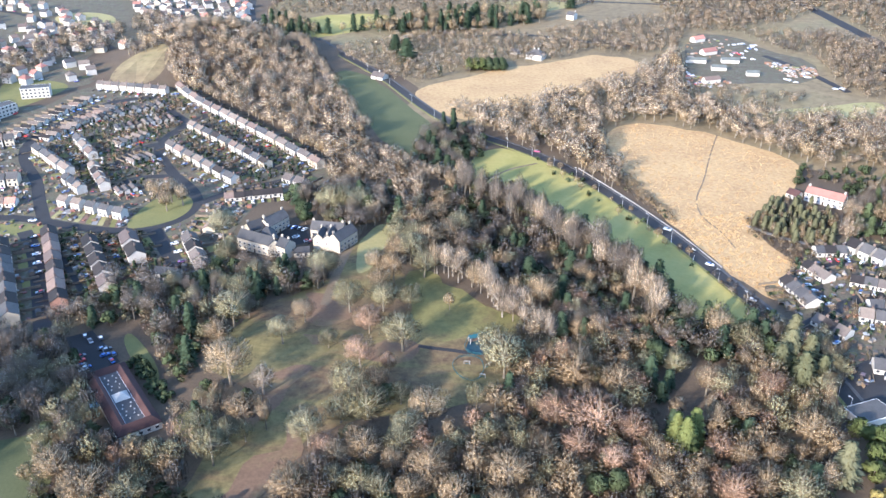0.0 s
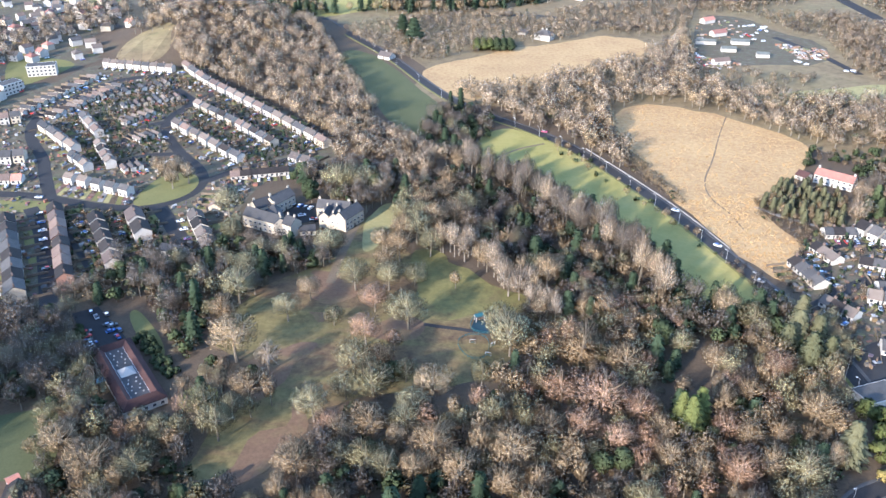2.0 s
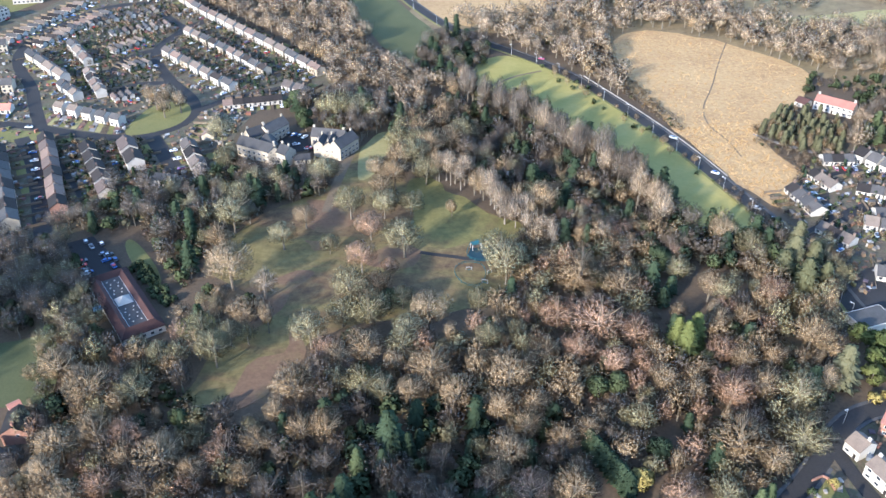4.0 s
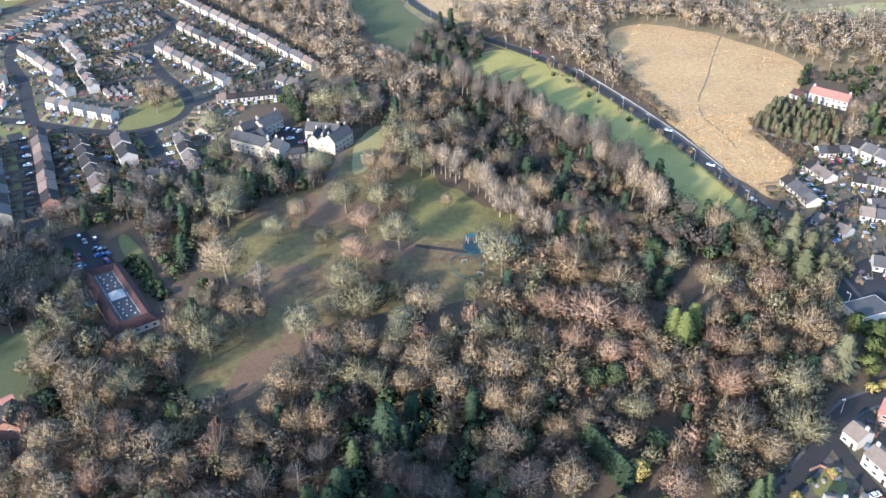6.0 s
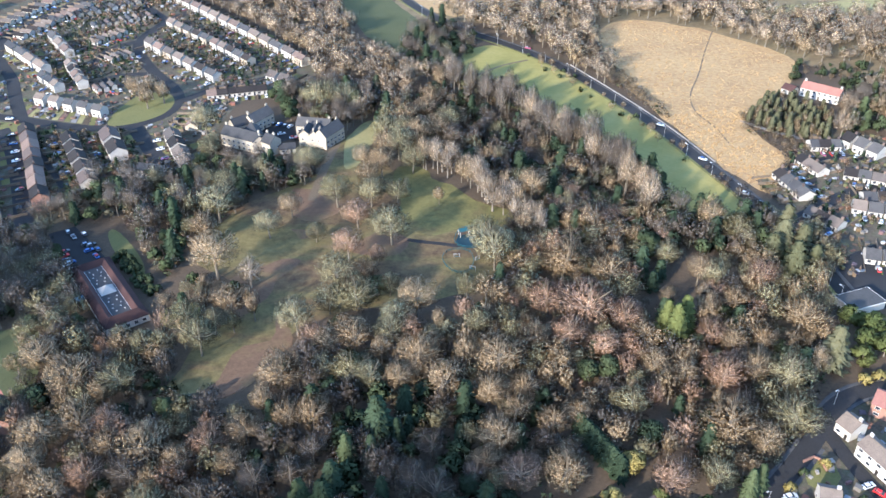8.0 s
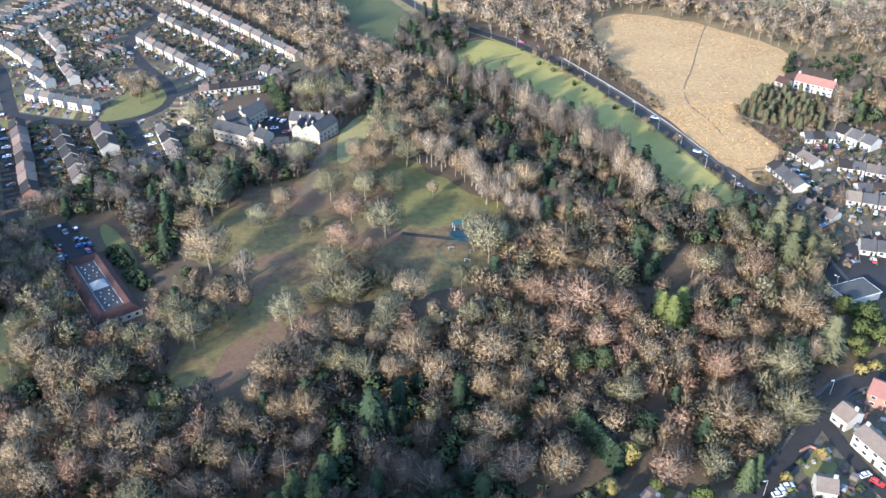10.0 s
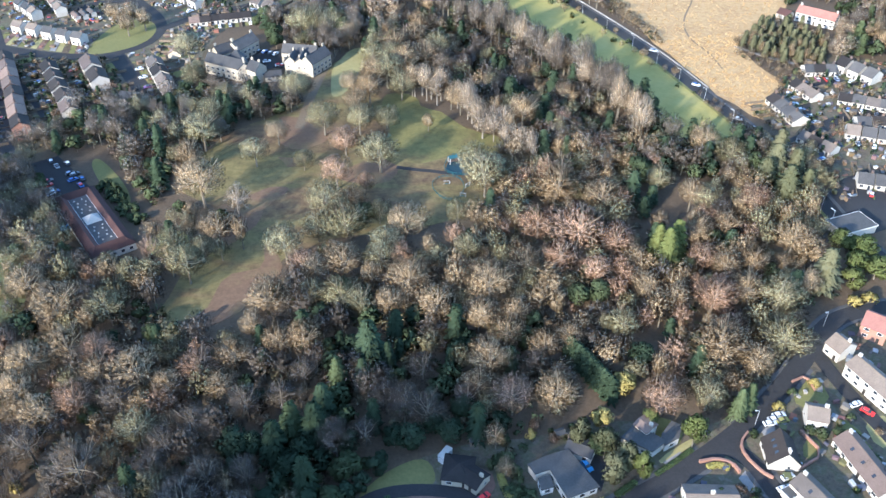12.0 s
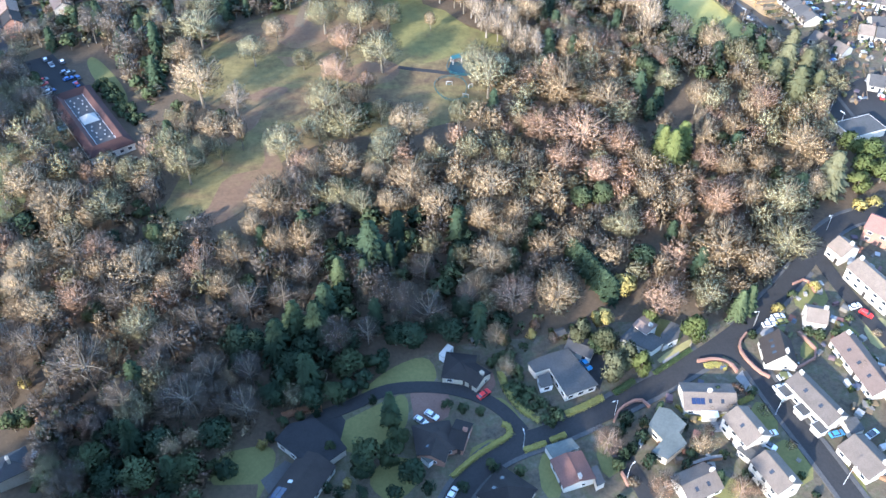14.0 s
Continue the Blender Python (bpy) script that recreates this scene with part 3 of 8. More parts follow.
road([(-174.8, 515.1), (-199.8, 512.3), (-204.4, 498.7)], 6)
road([(-216.4, 421.1), (-178.8, 366.3)], 3)
road([(-509.4, 996.4), (-458.5, 968.1), (-389.4, 903.3), (-324.5, 835.1), (-288.9, 784.8)], 7)
road([(-229, 1057.7), (-217.4, 982.1), (-198.3, 915.6)], 7)
road([(422.5, 1097.8), (429, 954.5), (435.6, 835.1), (441.1, 766.1)], 14)
road([(32.6, 879.5), (85.5, 886.5), (129.3, 863.5), (192.2, 835.1)], 5)
road([(161, 330.8), (182.4, 345.4), (202.5, 360.9), (218.9, 366.3), (226.3, 358.2)], 6.5)
road([(182.4, 345.4), (189.3, 377.5), (207.6, 401.5), (226, 395.3)], 5)
road([(304.3, 804.2), (324.4, 757.1), (337.6, 690.9)], 7)
road([(166.8, 1044.9), (277.5, 1026.2), (343.8, 982.1)], 5)
sheet("car_park", [(-172.6, 327.1), (-162.6, 333.2), (-151.7, 320.7), (-141.5, 308.5), (-153.2, 297), (-163.5, 312.8)], 0.14, M_ASPHALT, "asphalt car park of the care home", "car park", rounds=0)
strip("path", [(-11.2, 320.7), (-3.6, 318.5), (4.1, 317.2), (11.6, 315), (23.1, 318)], -1.2, 1.2, 0.13, M_ASPHALT, "narrow dark park path", "path")
strip("path", [(-47, 442.3), (-53, 404.7), (-56, 377.5), (-57.6, 355.6)], -2.2, 2.2, 0.13, M_PATH, "pale park drive past the mansion", "path")
strip("path", [(199.8, 590.5), (183.8, 551.7), (168.1, 507.7), (154, 477.3), (151.8, 453.5), (158.2, 435), (160, 414.4)], -0.45, 0.45, 0.12, M_PATH, "thin path trodden through dry grass", "path")
strip("path", [(174.9, 442.3), (186.8, 429.4), (200.8, 419.8)], -1.2, 1.2, 0.2, M_PAVE, "pale track beside the pine plantation", "path")
strip("path", [(13.1, 507.7), (27.7, 507.7), (43.6, 526.6), (63.3, 536.4)], -0.8, 0.8, 0.13, M_PATH, "trodden path over the green field", "path")
NEAR = [(178.2, 225.7), (161.1, 223.5), (146.7, 220.2), (135.2, 211.7), (125.7, 198.9), (104.1, 176.6), (88.4, 163.9), (69.5, 151.5), (51.4, 141.9), (35.3, 134.1), (21.7, 129.5), (12.9, 123), (5.9, 113.2), (2.8, 102.5)]
JOINTS = [(x, y, r) for (x, y), r in zip([(89.7, 162.6), (23.9, 134.3), (53.4, 134.7), (129.7, 203.4), (94.4, 157.7)], (9, 7, 5, 8, 4))]
road(NEAR, 6.4, footway=1.3, gaps=JOINTS)
road([(88.4, 163.9), (95.3, 158.2), (97.3, 150.4), (101.3, 137.2), (105.3, 125.6), (109.5, 112), (112.3, 100.3)], 6.0, footway=1.3, gaps=JOINTS)
road([(130.4, 204.2), (132.5, 189.6), (136.6, 175.4), (141.9, 157.9)], 5.2, z=0.168)
road([(26, 134.3), (21.1, 141.9), (14.9, 146.5), (7, 149.4), (-2.8, 150.4), (-12.5, 149.4), (-20.4, 144.6), (-28.9, 140.9)], 4.0, z=0.155)
road([(50.1, 129.3), (54.1, 121.4), (56.8, 112.2), (58.8, 101.4)], 4.6, z=0.165)
sheet("lawn", [(67.7, 159.3), (80.7, 167.6), (81.5, 165.8), (68.7, 157.1)], 0.13, M_MEADOW, "narrow sunlit lawn strip along the road", "lawn", rounds=1)
sheet("forecourt", [(-38.5, 135.5), (-32.1, 141.9), (-25, 142.2), (-22.9, 138.9), (-24.2, 130.7), (-33.1, 127.3)], 0.14, M_ASPHALT, "dark asphalt forecourt", "driveway", rounds=0)
sheet("driveway", [(-5.2, 149.2), (5.3, 149.1), (6.8, 144.1), (5.1, 138.4), (-3.6, 137.6), (-4.7, 144.3)], 0.15, M_GRAVEL, "reddish gravel drive", "driveway", rounds=1)
sheet("driveway", [(41.1, 161.9), (51.8, 165), (53.3, 158.5), (49.2, 148.2), (46, 154.4)], 0.15, M_ASPHALT, "shaded asphalt drive", "driveway", rounds=0)
sheet("driveway", [(6.4, 159.3), (18.8, 157), (19.9, 148.8), (12.5, 146.9), (7, 151)], 0.15, M_GRAVEL, "brown gravel drive beside a bungalow", "driveway", rounds=1)
for ring in ([(109.4, 147.1), (111.2, 142.7), (108.8, 140.3), (106, 144.2)], [(111.3, 138.3), (112.4, 134.5), (109.5, 132.2), (108, 135.5)], [(92.2, 154.6), (94, 147.4), (91.8, 145.5), (89.5, 152)], [(78.2, 139.9), (85.9, 138.8), (86.2, 134.1), (78.5, 133.3)], [(69.2, 158.2), (75.1, 162), (75.5, 159.8), (70.1, 156.1)]):
    sheet("driveway", ring, 0.14, M_PAVE, "pale paved drive beside a house", "driveway", rounds=0)
sheet("driveway", [(100.5, 173.2), (111.9, 178.9), (110.6, 171.9), (102, 166.3)], 0.15, M_PAVE, "paved parking court", "driveway", rounds=0)
for ring in ([(-20.5, 147.5), (-11.1, 157.5), (0.6, 162.7), (3.7, 151.1), (-6.1, 151.7), (-15.8, 149.4)], [(-28.4, 133.3), (-24.7, 138), (-18.6, 141.7), (-10.8, 146.4), (-5.7, 148.3), (-5.3, 137.7), (-9, 133.1), (-10.4, 128.7), (-21, 128)],
             [(16.5, 144.9), (21.4, 146.8), (27, 137), (23.1, 138.1)], [(-56.7, 128.7), (-50.9, 130.3), (-43, 131.8), (-39.9, 127.1), (-45.7, 109.5), (-59.6, 108.2)], [(-17.6, 120.2), (-8.9, 128.6), (0.2, 123.3), (-8.6, 111.9)]):
    sheet("lawn", ring, 0.12, M_LAWN, "mown garden lawn in winter", "lawn", rounds=2)
for ring in ([(65.2, 172.7), (74.7, 176), (78.7, 166.8), (68.2, 161.4)], [(64.8, 153), (77.7, 162.4), (78.5, 160.6), (65.4, 151.6)], [(117.2, 189.9), (127.3, 189.7), (127.5, 179.8), (115.6, 176.4)], [(112.8, 165), (117.5, 166.1), (117.3, 160.6), (110.3, 157.5)],
             [(87, 136.9), (95, 145.4), (97.9, 133.9), (90.9, 128.5)], [(88.8, 126.8), (99.7, 132), (103.3, 119.6), (94.2, 114.8)], [(103.7, 147.2), (107.8, 137.4), (104.2, 133.7), (100.6, 142.4)]):
    sheet("lawn", ring, 0.12, M_MEADOW if ring[0][0] > 120 else M_LAWN, "small clipped front lawn", "lawn", rounds=1)
for ring in ([(127.6, 175.1), (133, 165.8), (128, 157.1), (123.4, 168.2)], [(111.1, 124.6), (114.9, 114.4), (110.1, 109.6), (107.8, 119.5)], [(29, 126.2), (34.8, 129.6), (35.1, 114.3), (29.3, 114.1)],
             [(44.7, 129.4), (49.8, 132), (51.2, 122.3), (46.2, 119)], [(71.4, 118.5), (80.8, 120), (81.9, 113), (73.1, 113.2)], [(133.8, 172.6), (143.5, 174.8), (140.7, 163.4), (133.9, 161.3)], [(9.4, 128.3), (18.9, 133.5), (21.6, 128.1), (13.5, 119.6)]):
    sheet("lawn", ring, 0.12, M_MEADOW if ring[0][0] > 130 else M_LAWN, "small clipped garden lawn", "lawn", rounds=1)


# ---- trees ----
def unit(rng, n):
    v = rng.normal(size=(n, 3))
    return v / np.linalg.norm(v, axis=1, keepdims=True)


def tube(a, b, ra, rb, sides=5):
    """Triangles of a tapered limb from a to b."""
    a, b = np.array(a, float), np.array(b, float)
    d = (b - a) / (np.linalg.norm(b - a) + 1e-9)
    u = np.cross(d, (0.31, 0.95, 0.05))
    u /= np.linalg.norm(u)
    w = np.cross(d, u)
    ang = np.arange(sides) * 2 * np.pi / sides
    ring = np.cos(ang)[:, None] * u + np.sin(ang)[:, None] * w
    A, B = a + ring * ra, b + ring * rb
    A2, B2 = np.roll(A, -1, 0), np.roll(B, -1, 0)
    return np.concatenate([np.stack([A, A2, B2], 1), np.stack([A, B2, B], 1)])


def rounded(p, lobes, c, radii, rng):
    """Normals for foliage: from the crown's middle and from each lobe's middle, a little ruffled."""
    a = (p - np.array(c)) / np.array(radii)
    b = p - lobes
    a /= np.linalg.norm(a, axis=1, keepdims=True) + 1e-6
    b /= np.linalg.norm(b, axis=1, keepdims=True) + 1e-6
    n = a * 0.66 + b * 0.45 + rng.normal(size=p.shape) * 0.1
    return n / (np.linalg.norm(n, axis=1, keepdims=True) + 1e-6)


def facing(tris, nrm):
    """The triangles, turned so that their fronts agree with the rounded normals."""
    g = np.cross(tris[:, 1] - tris[:, 0], tris[:, 2] - tris[:, 0])
    back = np.sum(g * nrm, axis=1) < 0
    tris[back] = tris[back][:, ::-1]
    return tris


def bare_tree(seed, h, r, n, tw, width, base=0.24, limbs=10):
    """A leafless tree: trunk, rising limbs, and an egg-shaped lobed crown of twigs that fan up and outwards."""
    rng = np.random.default_rng(seed)
    lean = rng.normal(size=2) * r * 0.05
    fork = np.array([lean[0] * 0.4, lean[1] * 0.4, h * 0.32])
    top = np.array([lean[0], lean[1], h * 0.86])
    wood = [tube((0, 0, -0.3), fork, h * 0.019, h * 0.014, 6), tube(fork, top, h * 0.012, h * 0.002, 4)]
    cz = h * (0.5 + base / 2)
    axes = np.array([r * rng.uniform(0.92, 1.06), r * rng.uniform(0.92, 1.06), h * (0.5 - base / 2)])
    mid_c = np.array([lean[0] * 0.7, lean[1] * 0.7, cz])
    k = int(rng.integers(13, 19))
    d = unit(rng, k * 3)
    d = d[d[:, 2] > -0.55][:k]
    d[0] = (0.05, 0.02, 1.0)
    k = len(d)
    lobe = mid_c + d * axes * rng.uniform(0.52, 0.68, (k, 1))
    for c in lobe[:limbs]:
        a = fork + (top - fork) * float(rng.uniform(0.0, 0.45))
        m = a * 0.5 + c * 0.5 + np.array([0, 0, -0.02 * h]) + rng.normal(size=3) * 0.2
        wood += [tube(a, m, h * 0.0085, h * 0.006, 4), tube(m, c, h * 0.006, h * 0.003, 3)]
        for _ in range(3):
            wood.append(tube(m * 0.4 + c * 0.6, c + (c - m) * 0.5 + unit(rng, 1)[0] * r * 0.2, h * 0.0036, h * 0.0014, 3))
    u = unit(rng, int(n * 1.6))
    u = u[u[:, 2] > -0.72 + rng.uniform(-0.25, 0.1, len(u))][:n]
    n = len(u)
    near = u @ d.T
    pick = np.argmax(near + rng.normal(size=near.shape) * 0.04, axis=1)
    cosang = np.clip(near[np.arange(n), pick], -1, 1)
    f = 0.74 + 0.28 * np.exp(-(1 - cosang) / 0.09)
    rho = rng.uniform(0.12, 1.0, n) ** 0.42
    taper = 1 - 0.22 * np.clip(-u[:, 2], 0, 1)
    p = mid_c + u * axes * (f * rho * taper)[:, None] + rng.normal(size=(n, 3)) * 0.12
    nrm = rounded(p, lobe[pick], mid_c, axes, rng)
    out = p - np.array([0, 0, h * 0.22])
    out /= np.linalg.norm(out, axis=1, keepdims=True) + 1e-6
    out = out + rng.normal(size=(n, 3)) * 0.38 + np.array([0, 0, 0.12])
    out /= np.linalg.norm(out, axis=1, keepdims=True)
    side = np.cross(nrm + rng.normal(size=(n, 3)) * 0.5, out)
    side /= np.linalg.norm(side, axis=1, keepdims=True) + 1e-6
    ln = tw * rng.uniform(0.55, 1.35, (n, 1))
    wd = width * rng.uniform(0.7, 1.3, (n, 1))
    q = p - out * ln * 0.6
    return np.concatenate(wood), facing(np.stack([q - side * wd / 2, q + side * wd / 2, q + out * ln], 1), nrm), nrm


def leafy_tree(seed, h, r, n, leaf, low=0.12):
    """An evergreen broadleaf or ivy-clad tree: lobes covered with leaf clumps."""
    rng = np.random.default_rng(seed)
    wood = [tube((0, 0, -0.3), (0, 0, h * 0.6), h * 0.025, h * 0.01, 6)]
    k = int(rng.integers(12, 18))
    d = unit(rng, k)
    cz = h * (0.5 + low / 2)
    lobe = np.stack([d[:, 0] * r * 0.6, d[:, 1] * r * 0.6, cz + d[:, 2] * h * (0.5 - low / 2) * 0.62], 1)
    lobe[0] = (0, 0, h * 0.82)
    size = rng.uniform(0.3, 0.5, k) * r
    for c in lobe[:8]:
        wood.append(tube((0, 0, h * 0.3), c, h * 0.009, h * 0.003, 4))
    pick = rng.integers(0, k, n)
    u = unit(rng, n)
    p = lobe[pick] + u * (size[pick] * rng.uniform(0.75, 1.08, n))[:, None]
    p[:, 2] = np.maximum(p[:, 2], h * low * 0.5)
    nrm = u + rng.normal(size=(n, 3)) * 0.5
    a = np.cross(nrm, unit(rng, n))
    a /= np.linalg.norm(a, axis=1, keepdims=True) + 1e-6
    b = np.cross(nrm, a)
    b /= np.linalg.norm(b, axis=1, keepdims=True) + 1e-6
    s = leaf * rng.uniform(0.6, 1.4, (n, 1))
    nrm = rounded(p, lobe[pick], (0, 0, cz), (r, r, h * 0.45), rng)
    return np.concatenate(wood), facing(np.stack([p - a * s * 0.5, p + a * s * 0.5 - b * s * 0.2, p + b * s * 0.8], 1), nrm), nrm


def conifer_tree(seed, h, r, n, leaf):
    """A conifer: a tall trunk with drooping, layered sprays."""
    rng = np.random.default_rng(seed)
    wood = [tube((0, 0, -0.3), (0, 0, h * 0.97), h * 0.016, h * 0.002, 6)]
    t = rng.uniform(0.06, 1.0, n) ** 0.85
    tier = np.floor(t * 14) / 14
    ang = rng.uniform(0, 2 * np.pi, n)
    lump = 0.8 + 0.3 * np.sin(ang * 3 + tier * 40 + seed) + 0.15 * np.sin(ang * 7 + tier * 90)
    R = r * (1 - tier) ** 0.75 * lump + 0.25
    rad = R * rng.uniform(0.45, 1.0, n)
    z = h * (tier + 0.04) - rad * 0.22 + rng.normal(size=n) * 0.25
    d = np.stack([np.cos(ang), np.sin(ang), np.full(n, -0.25)], 1)
    side = np.stack([-np.sin(ang), np.cos(ang), rng.normal(size=n) * 0.3], 1)
    p = np.stack([np.cos(ang) * rad, np.sin(ang) * rad, z], 1)
    s = leaf * rng.uniform(0.6, 1.4, (n, 1))
    nrm = np.stack([np.cos(ang), np.sin(ang), np.full(n, 0.35)], 1) + rng.normal(size=(n, 3)) * 0.3
    nrm /= np.linalg.norm(nrm, axis=1, keepdims=True)
    return np.concatenate(wood), facing(np.stack([p - side * s * 0.45 - d * s * 0.4, p + side * s * 0.45 - d * s * 0.4, p + d * s * 0.9], 1), nrm), nrm


SHAPES = {}
for i in range(8):
    SHAPES["bare", i] = bare_tree(10 + i, 16 + (i % 3) * 1.2, 6.0 + (i % 4) * 0.3, 3400, 1.1, 0.34, 0.08 + 0.05 * (i % 3))
for i in range(6):
    SHAPES["mid", i] = bare_tree(110 + i, 16 + (i % 3), 6.0, 950, 1.35, 0.56, 0.06)
    SHAPES["far", i] = bare_tree(130 + i, 16 + (i % 3), 6.0, 420, 1.25, 1.05, 0.04, 3)
for i in range(3):
    SHAPES["fine", i] = bare_tree(40 + i, 16, 6.0, 4600, 0.95, 0.2, 0.1)
    SHAPES["tall", i] = bare_tree(30 + i, 19, 4.2, 2300, 1.15, 0.25, 0.07, 14)
    SHAPES["leafy", i] = leafy_tree(50 + i, 11, 4.6, 2600, 0.55)
    SHAPES["conifer", i] = conifer_tree(70 + i, 17, 4.0, 2200, 0.9)
for i in range(2):
    SHAPES["narrow", i] = conifer_tree(90 + i, 12, 1.7, 800, 0.8)
    SHAPES["shrub", i] = leafy_tree(95 + i, 3.2, 2.2, 560, 0.42, 0.0)
BASE = {"bare": (16, 6.0), "mid": (16, 6.0), "far": (16, 6.0), "fine": (16, 6.0), "tall": (19, 4.2), "leafy": (11, 4.6), "conifer": (17, 4.0), "narrow": (12, 1.7), "shrub": (3.2, 2.2)}
COUNT = {"bare": 8, "mid": 6, "far": 6, "fine": 3, "tall": 3, "leafy": 3, "conifer": 3, "narrow": 2, "shrub": 2}
MESHES = {}


def tree_meshes(shape, i, tone):
    key = shape, i, tone
    if key not in MESHES:
        wood, crown, nrm = SHAPES[shape, i]
        MESHES[key] = (soup("trunk", wood, M_BIRCH if tone == "pale" else M_BARK), soup("crown", crown, TWIGS[tone], soft=nrm))
    return MESHES[key]


LABELS = {
    "brown": "leafless brown tree with a rounded twiggy crown",
    "grey": "leafless grey-green lichened tree with a spreading crown",
    "red": "leafless tree with reddish-brown twigs",
    "pale": "leafless tree with pale bark and twigs",
    "leaf": "evergreen tree with dense green foliage",
    "dark": "dark green conifer with layered drooping boughs",
    "lime": "yellow-green evergreen tree in full leaf",
    "pine": "young olive-green pine tree",
    "umber": "leafless umber-brown tree seen from afar",
    "shade_brown": "leafless tree with twigs darkened as if in shade",
    "gold": "golden-yellow evergreen shrub in a garden",
}
tree_rng = np.random.default_rng(5)
PLANTED = []


def tree(x, y, h, r, shape="bare", tone="brown"):
    i = int(tree_rng.integers(0, COUNT[shape]))
    trunk, crown = tree_meshes(shape, i, tone)
    bh, br = BASE[shape]
    name = "shrub" if shape == "shrub" else ("conifer_tree" if shape in ("conifer", "narrow") else "tree")
    t = empty(name, x, y)
    s = r / br * (1.36 if shape in ("bare", "fine") else 1.2 if shape == "tall" else 1.06)
    t.matrix_basis = pose(x, y, float(hill(x, y)), 0, 0, float(tree_rng.uniform(0, 360))) @ Matrix.Diagonal((s, s, h / bh, 1))
    for part_name, me in (("trunk", trunk), ("crown", crown)):
        ob = new(part_name, me)
        ob.parent = t
    PLANTED.append((x, y, r))
    return tagged(t, LABELS[tone], "shrub" if shape == "shrub" else "tree", "trees of the wood" if shape != "shrub" else "garden shrubs")


def trees(rows, shape, tone):
    for x, y, h, r in rows:
        tree(x, y, h, r, shape, tone)


# the open park
trees([(-72.4, 322.3, 13, 6), (-51.3, 319.1, 10.5, 4.2), (-17.9, 316.3, 18, 8), (-44.6, 349.0, 16, 7), (-28.7, 349.5, 16, 6.5), (-16.6, 352.8, 14, 5.2), (-97.5, 336.5, 19, 8.2), (-98.2, 359.3, 15, 6), (-38.4, 280.4, 17, 7), (-30.1, 269.8, 18, 8), (-17.2, 278.7, 12, 4.6), (-40.4, 267.4, 14, 6), (-51.1, 253.9, 16, 6.6), (-14.1, 255.3, 14, 6), (-94.1, 376.4, 13, 5.5), (-60.8, 380.9, 15, 6.8), (22.1, 309.5, 16, 7), (30.6, 308.2, 13, 5), (13.6, 274.9, 14, 4.6), (-82.5, 255.2, 12, 4.5), (-23.8, 416.8, 18, 7), (-17.1, 396.9, 18, 7.2), (10.3, 426.8, 17, 6.5), (-9.6, 382.4, 17, 6.5), (-13.1, 411.0, 17, 6.5), (43.7, 359.9, 16, 6)], "bare", "grey")
trees([(-64.8, 340.1, 12, 5), (-89.0, 291.4, 21, 9.3), (-78.2, 266.3, 16, 6.3), (-100.2, 319.0, 15, 6), (3.2, 351.2, 9.5, 2.6), (-6.3, 265.3, 17, 7.5), (-27.7, 286.8, 14, 5), (-32.8, 250.3, 14, 5), (-13.5, 430.9, 18, 7), (-2.7, 443.0, 17, 6.5), (-7.1, 406.6, 18, 7), (3.4, 416.7, 18, 7), (-25.0, 377.4, 16, 6.5), (-31.2, 364.0, 15, 6), (0.5, 459.5, 16, 6), (-22.9, 394.8, 17, 6.5), (-34.1, 386.2, 13, 5), (46.8, 350.1, 18, 7)], "bare", "brown")
trees([(-33.8, 330.7, 16, 6.2), (-35.7, 304.0, 15, 6.3), (-23.6, 300.1, 12, 3.6)], "bare", "red")
trees([(-74.3, 285.2, 16.5, 5.4)], "tall", "pale")
trees([(-23.6, 281.7, 8, 3.4)], "leafy", "dark")
trees([(-14.8, 247, 15.7, 6), (26, 296.5, 20.3, 8.7)], "bare", "grey")
trees([(-28.9, 243.7, 16, 6.1), (53.6, 289.4, 20.8, 9), (71.6, 281.6, 18.1, 7.4)], "bare", "brown")
trees([(-43.1, 243.6, 14.3, 5.2)], "bare", "red")
for (ax, ay), (bx, by), n in (((-2, 392), (16, 371), 10), ((16, 371), (30, 353), 10), ((30, 353), (46, 318), 11)):
    for i in range(n):
        k = (i + 0.5) / n
        tree(ax + (bx - ax) * k + tree_rng.normal() * 3, ay + (by - ay) * k + tree_rng.normal() * 3.5, float(tree_rng.uniform(15, 20)), float(tree_rng.uniform(3.4, 5.0)),
             "tall" if i % 3 else "bare", "pale" if i % 4 else "brown")
# the wood's sunny middle
trees([(-107.6, 221.7, 16, 6.2), (-27.8, 225.2, 15.5, 5.9), (16.1, 250.9, 14.4, 5.2), (-21.9, 221.9, 13.7, 4.9), (-37.9, 228.6, 13.1, 4.5), (-85.1, 242.7, 16.3, 6.3), (-104.9, 241, 14.6, 5.4), (-91.9, 256.6, 15.8, 6), (98.7, 297.1, 14.1, 5.1), (133.8, 316.1, 16.5, 6.5), (122.5, 219.6, 17.9, 7.3), (117.8, 199.2, 18.9, 7.9), (86.5, 177.6, 14, 5), (66.9, 209, 13.7, 4.8), (-83.7, 166.6, 14.5, 5.3)], "bare", "grey")
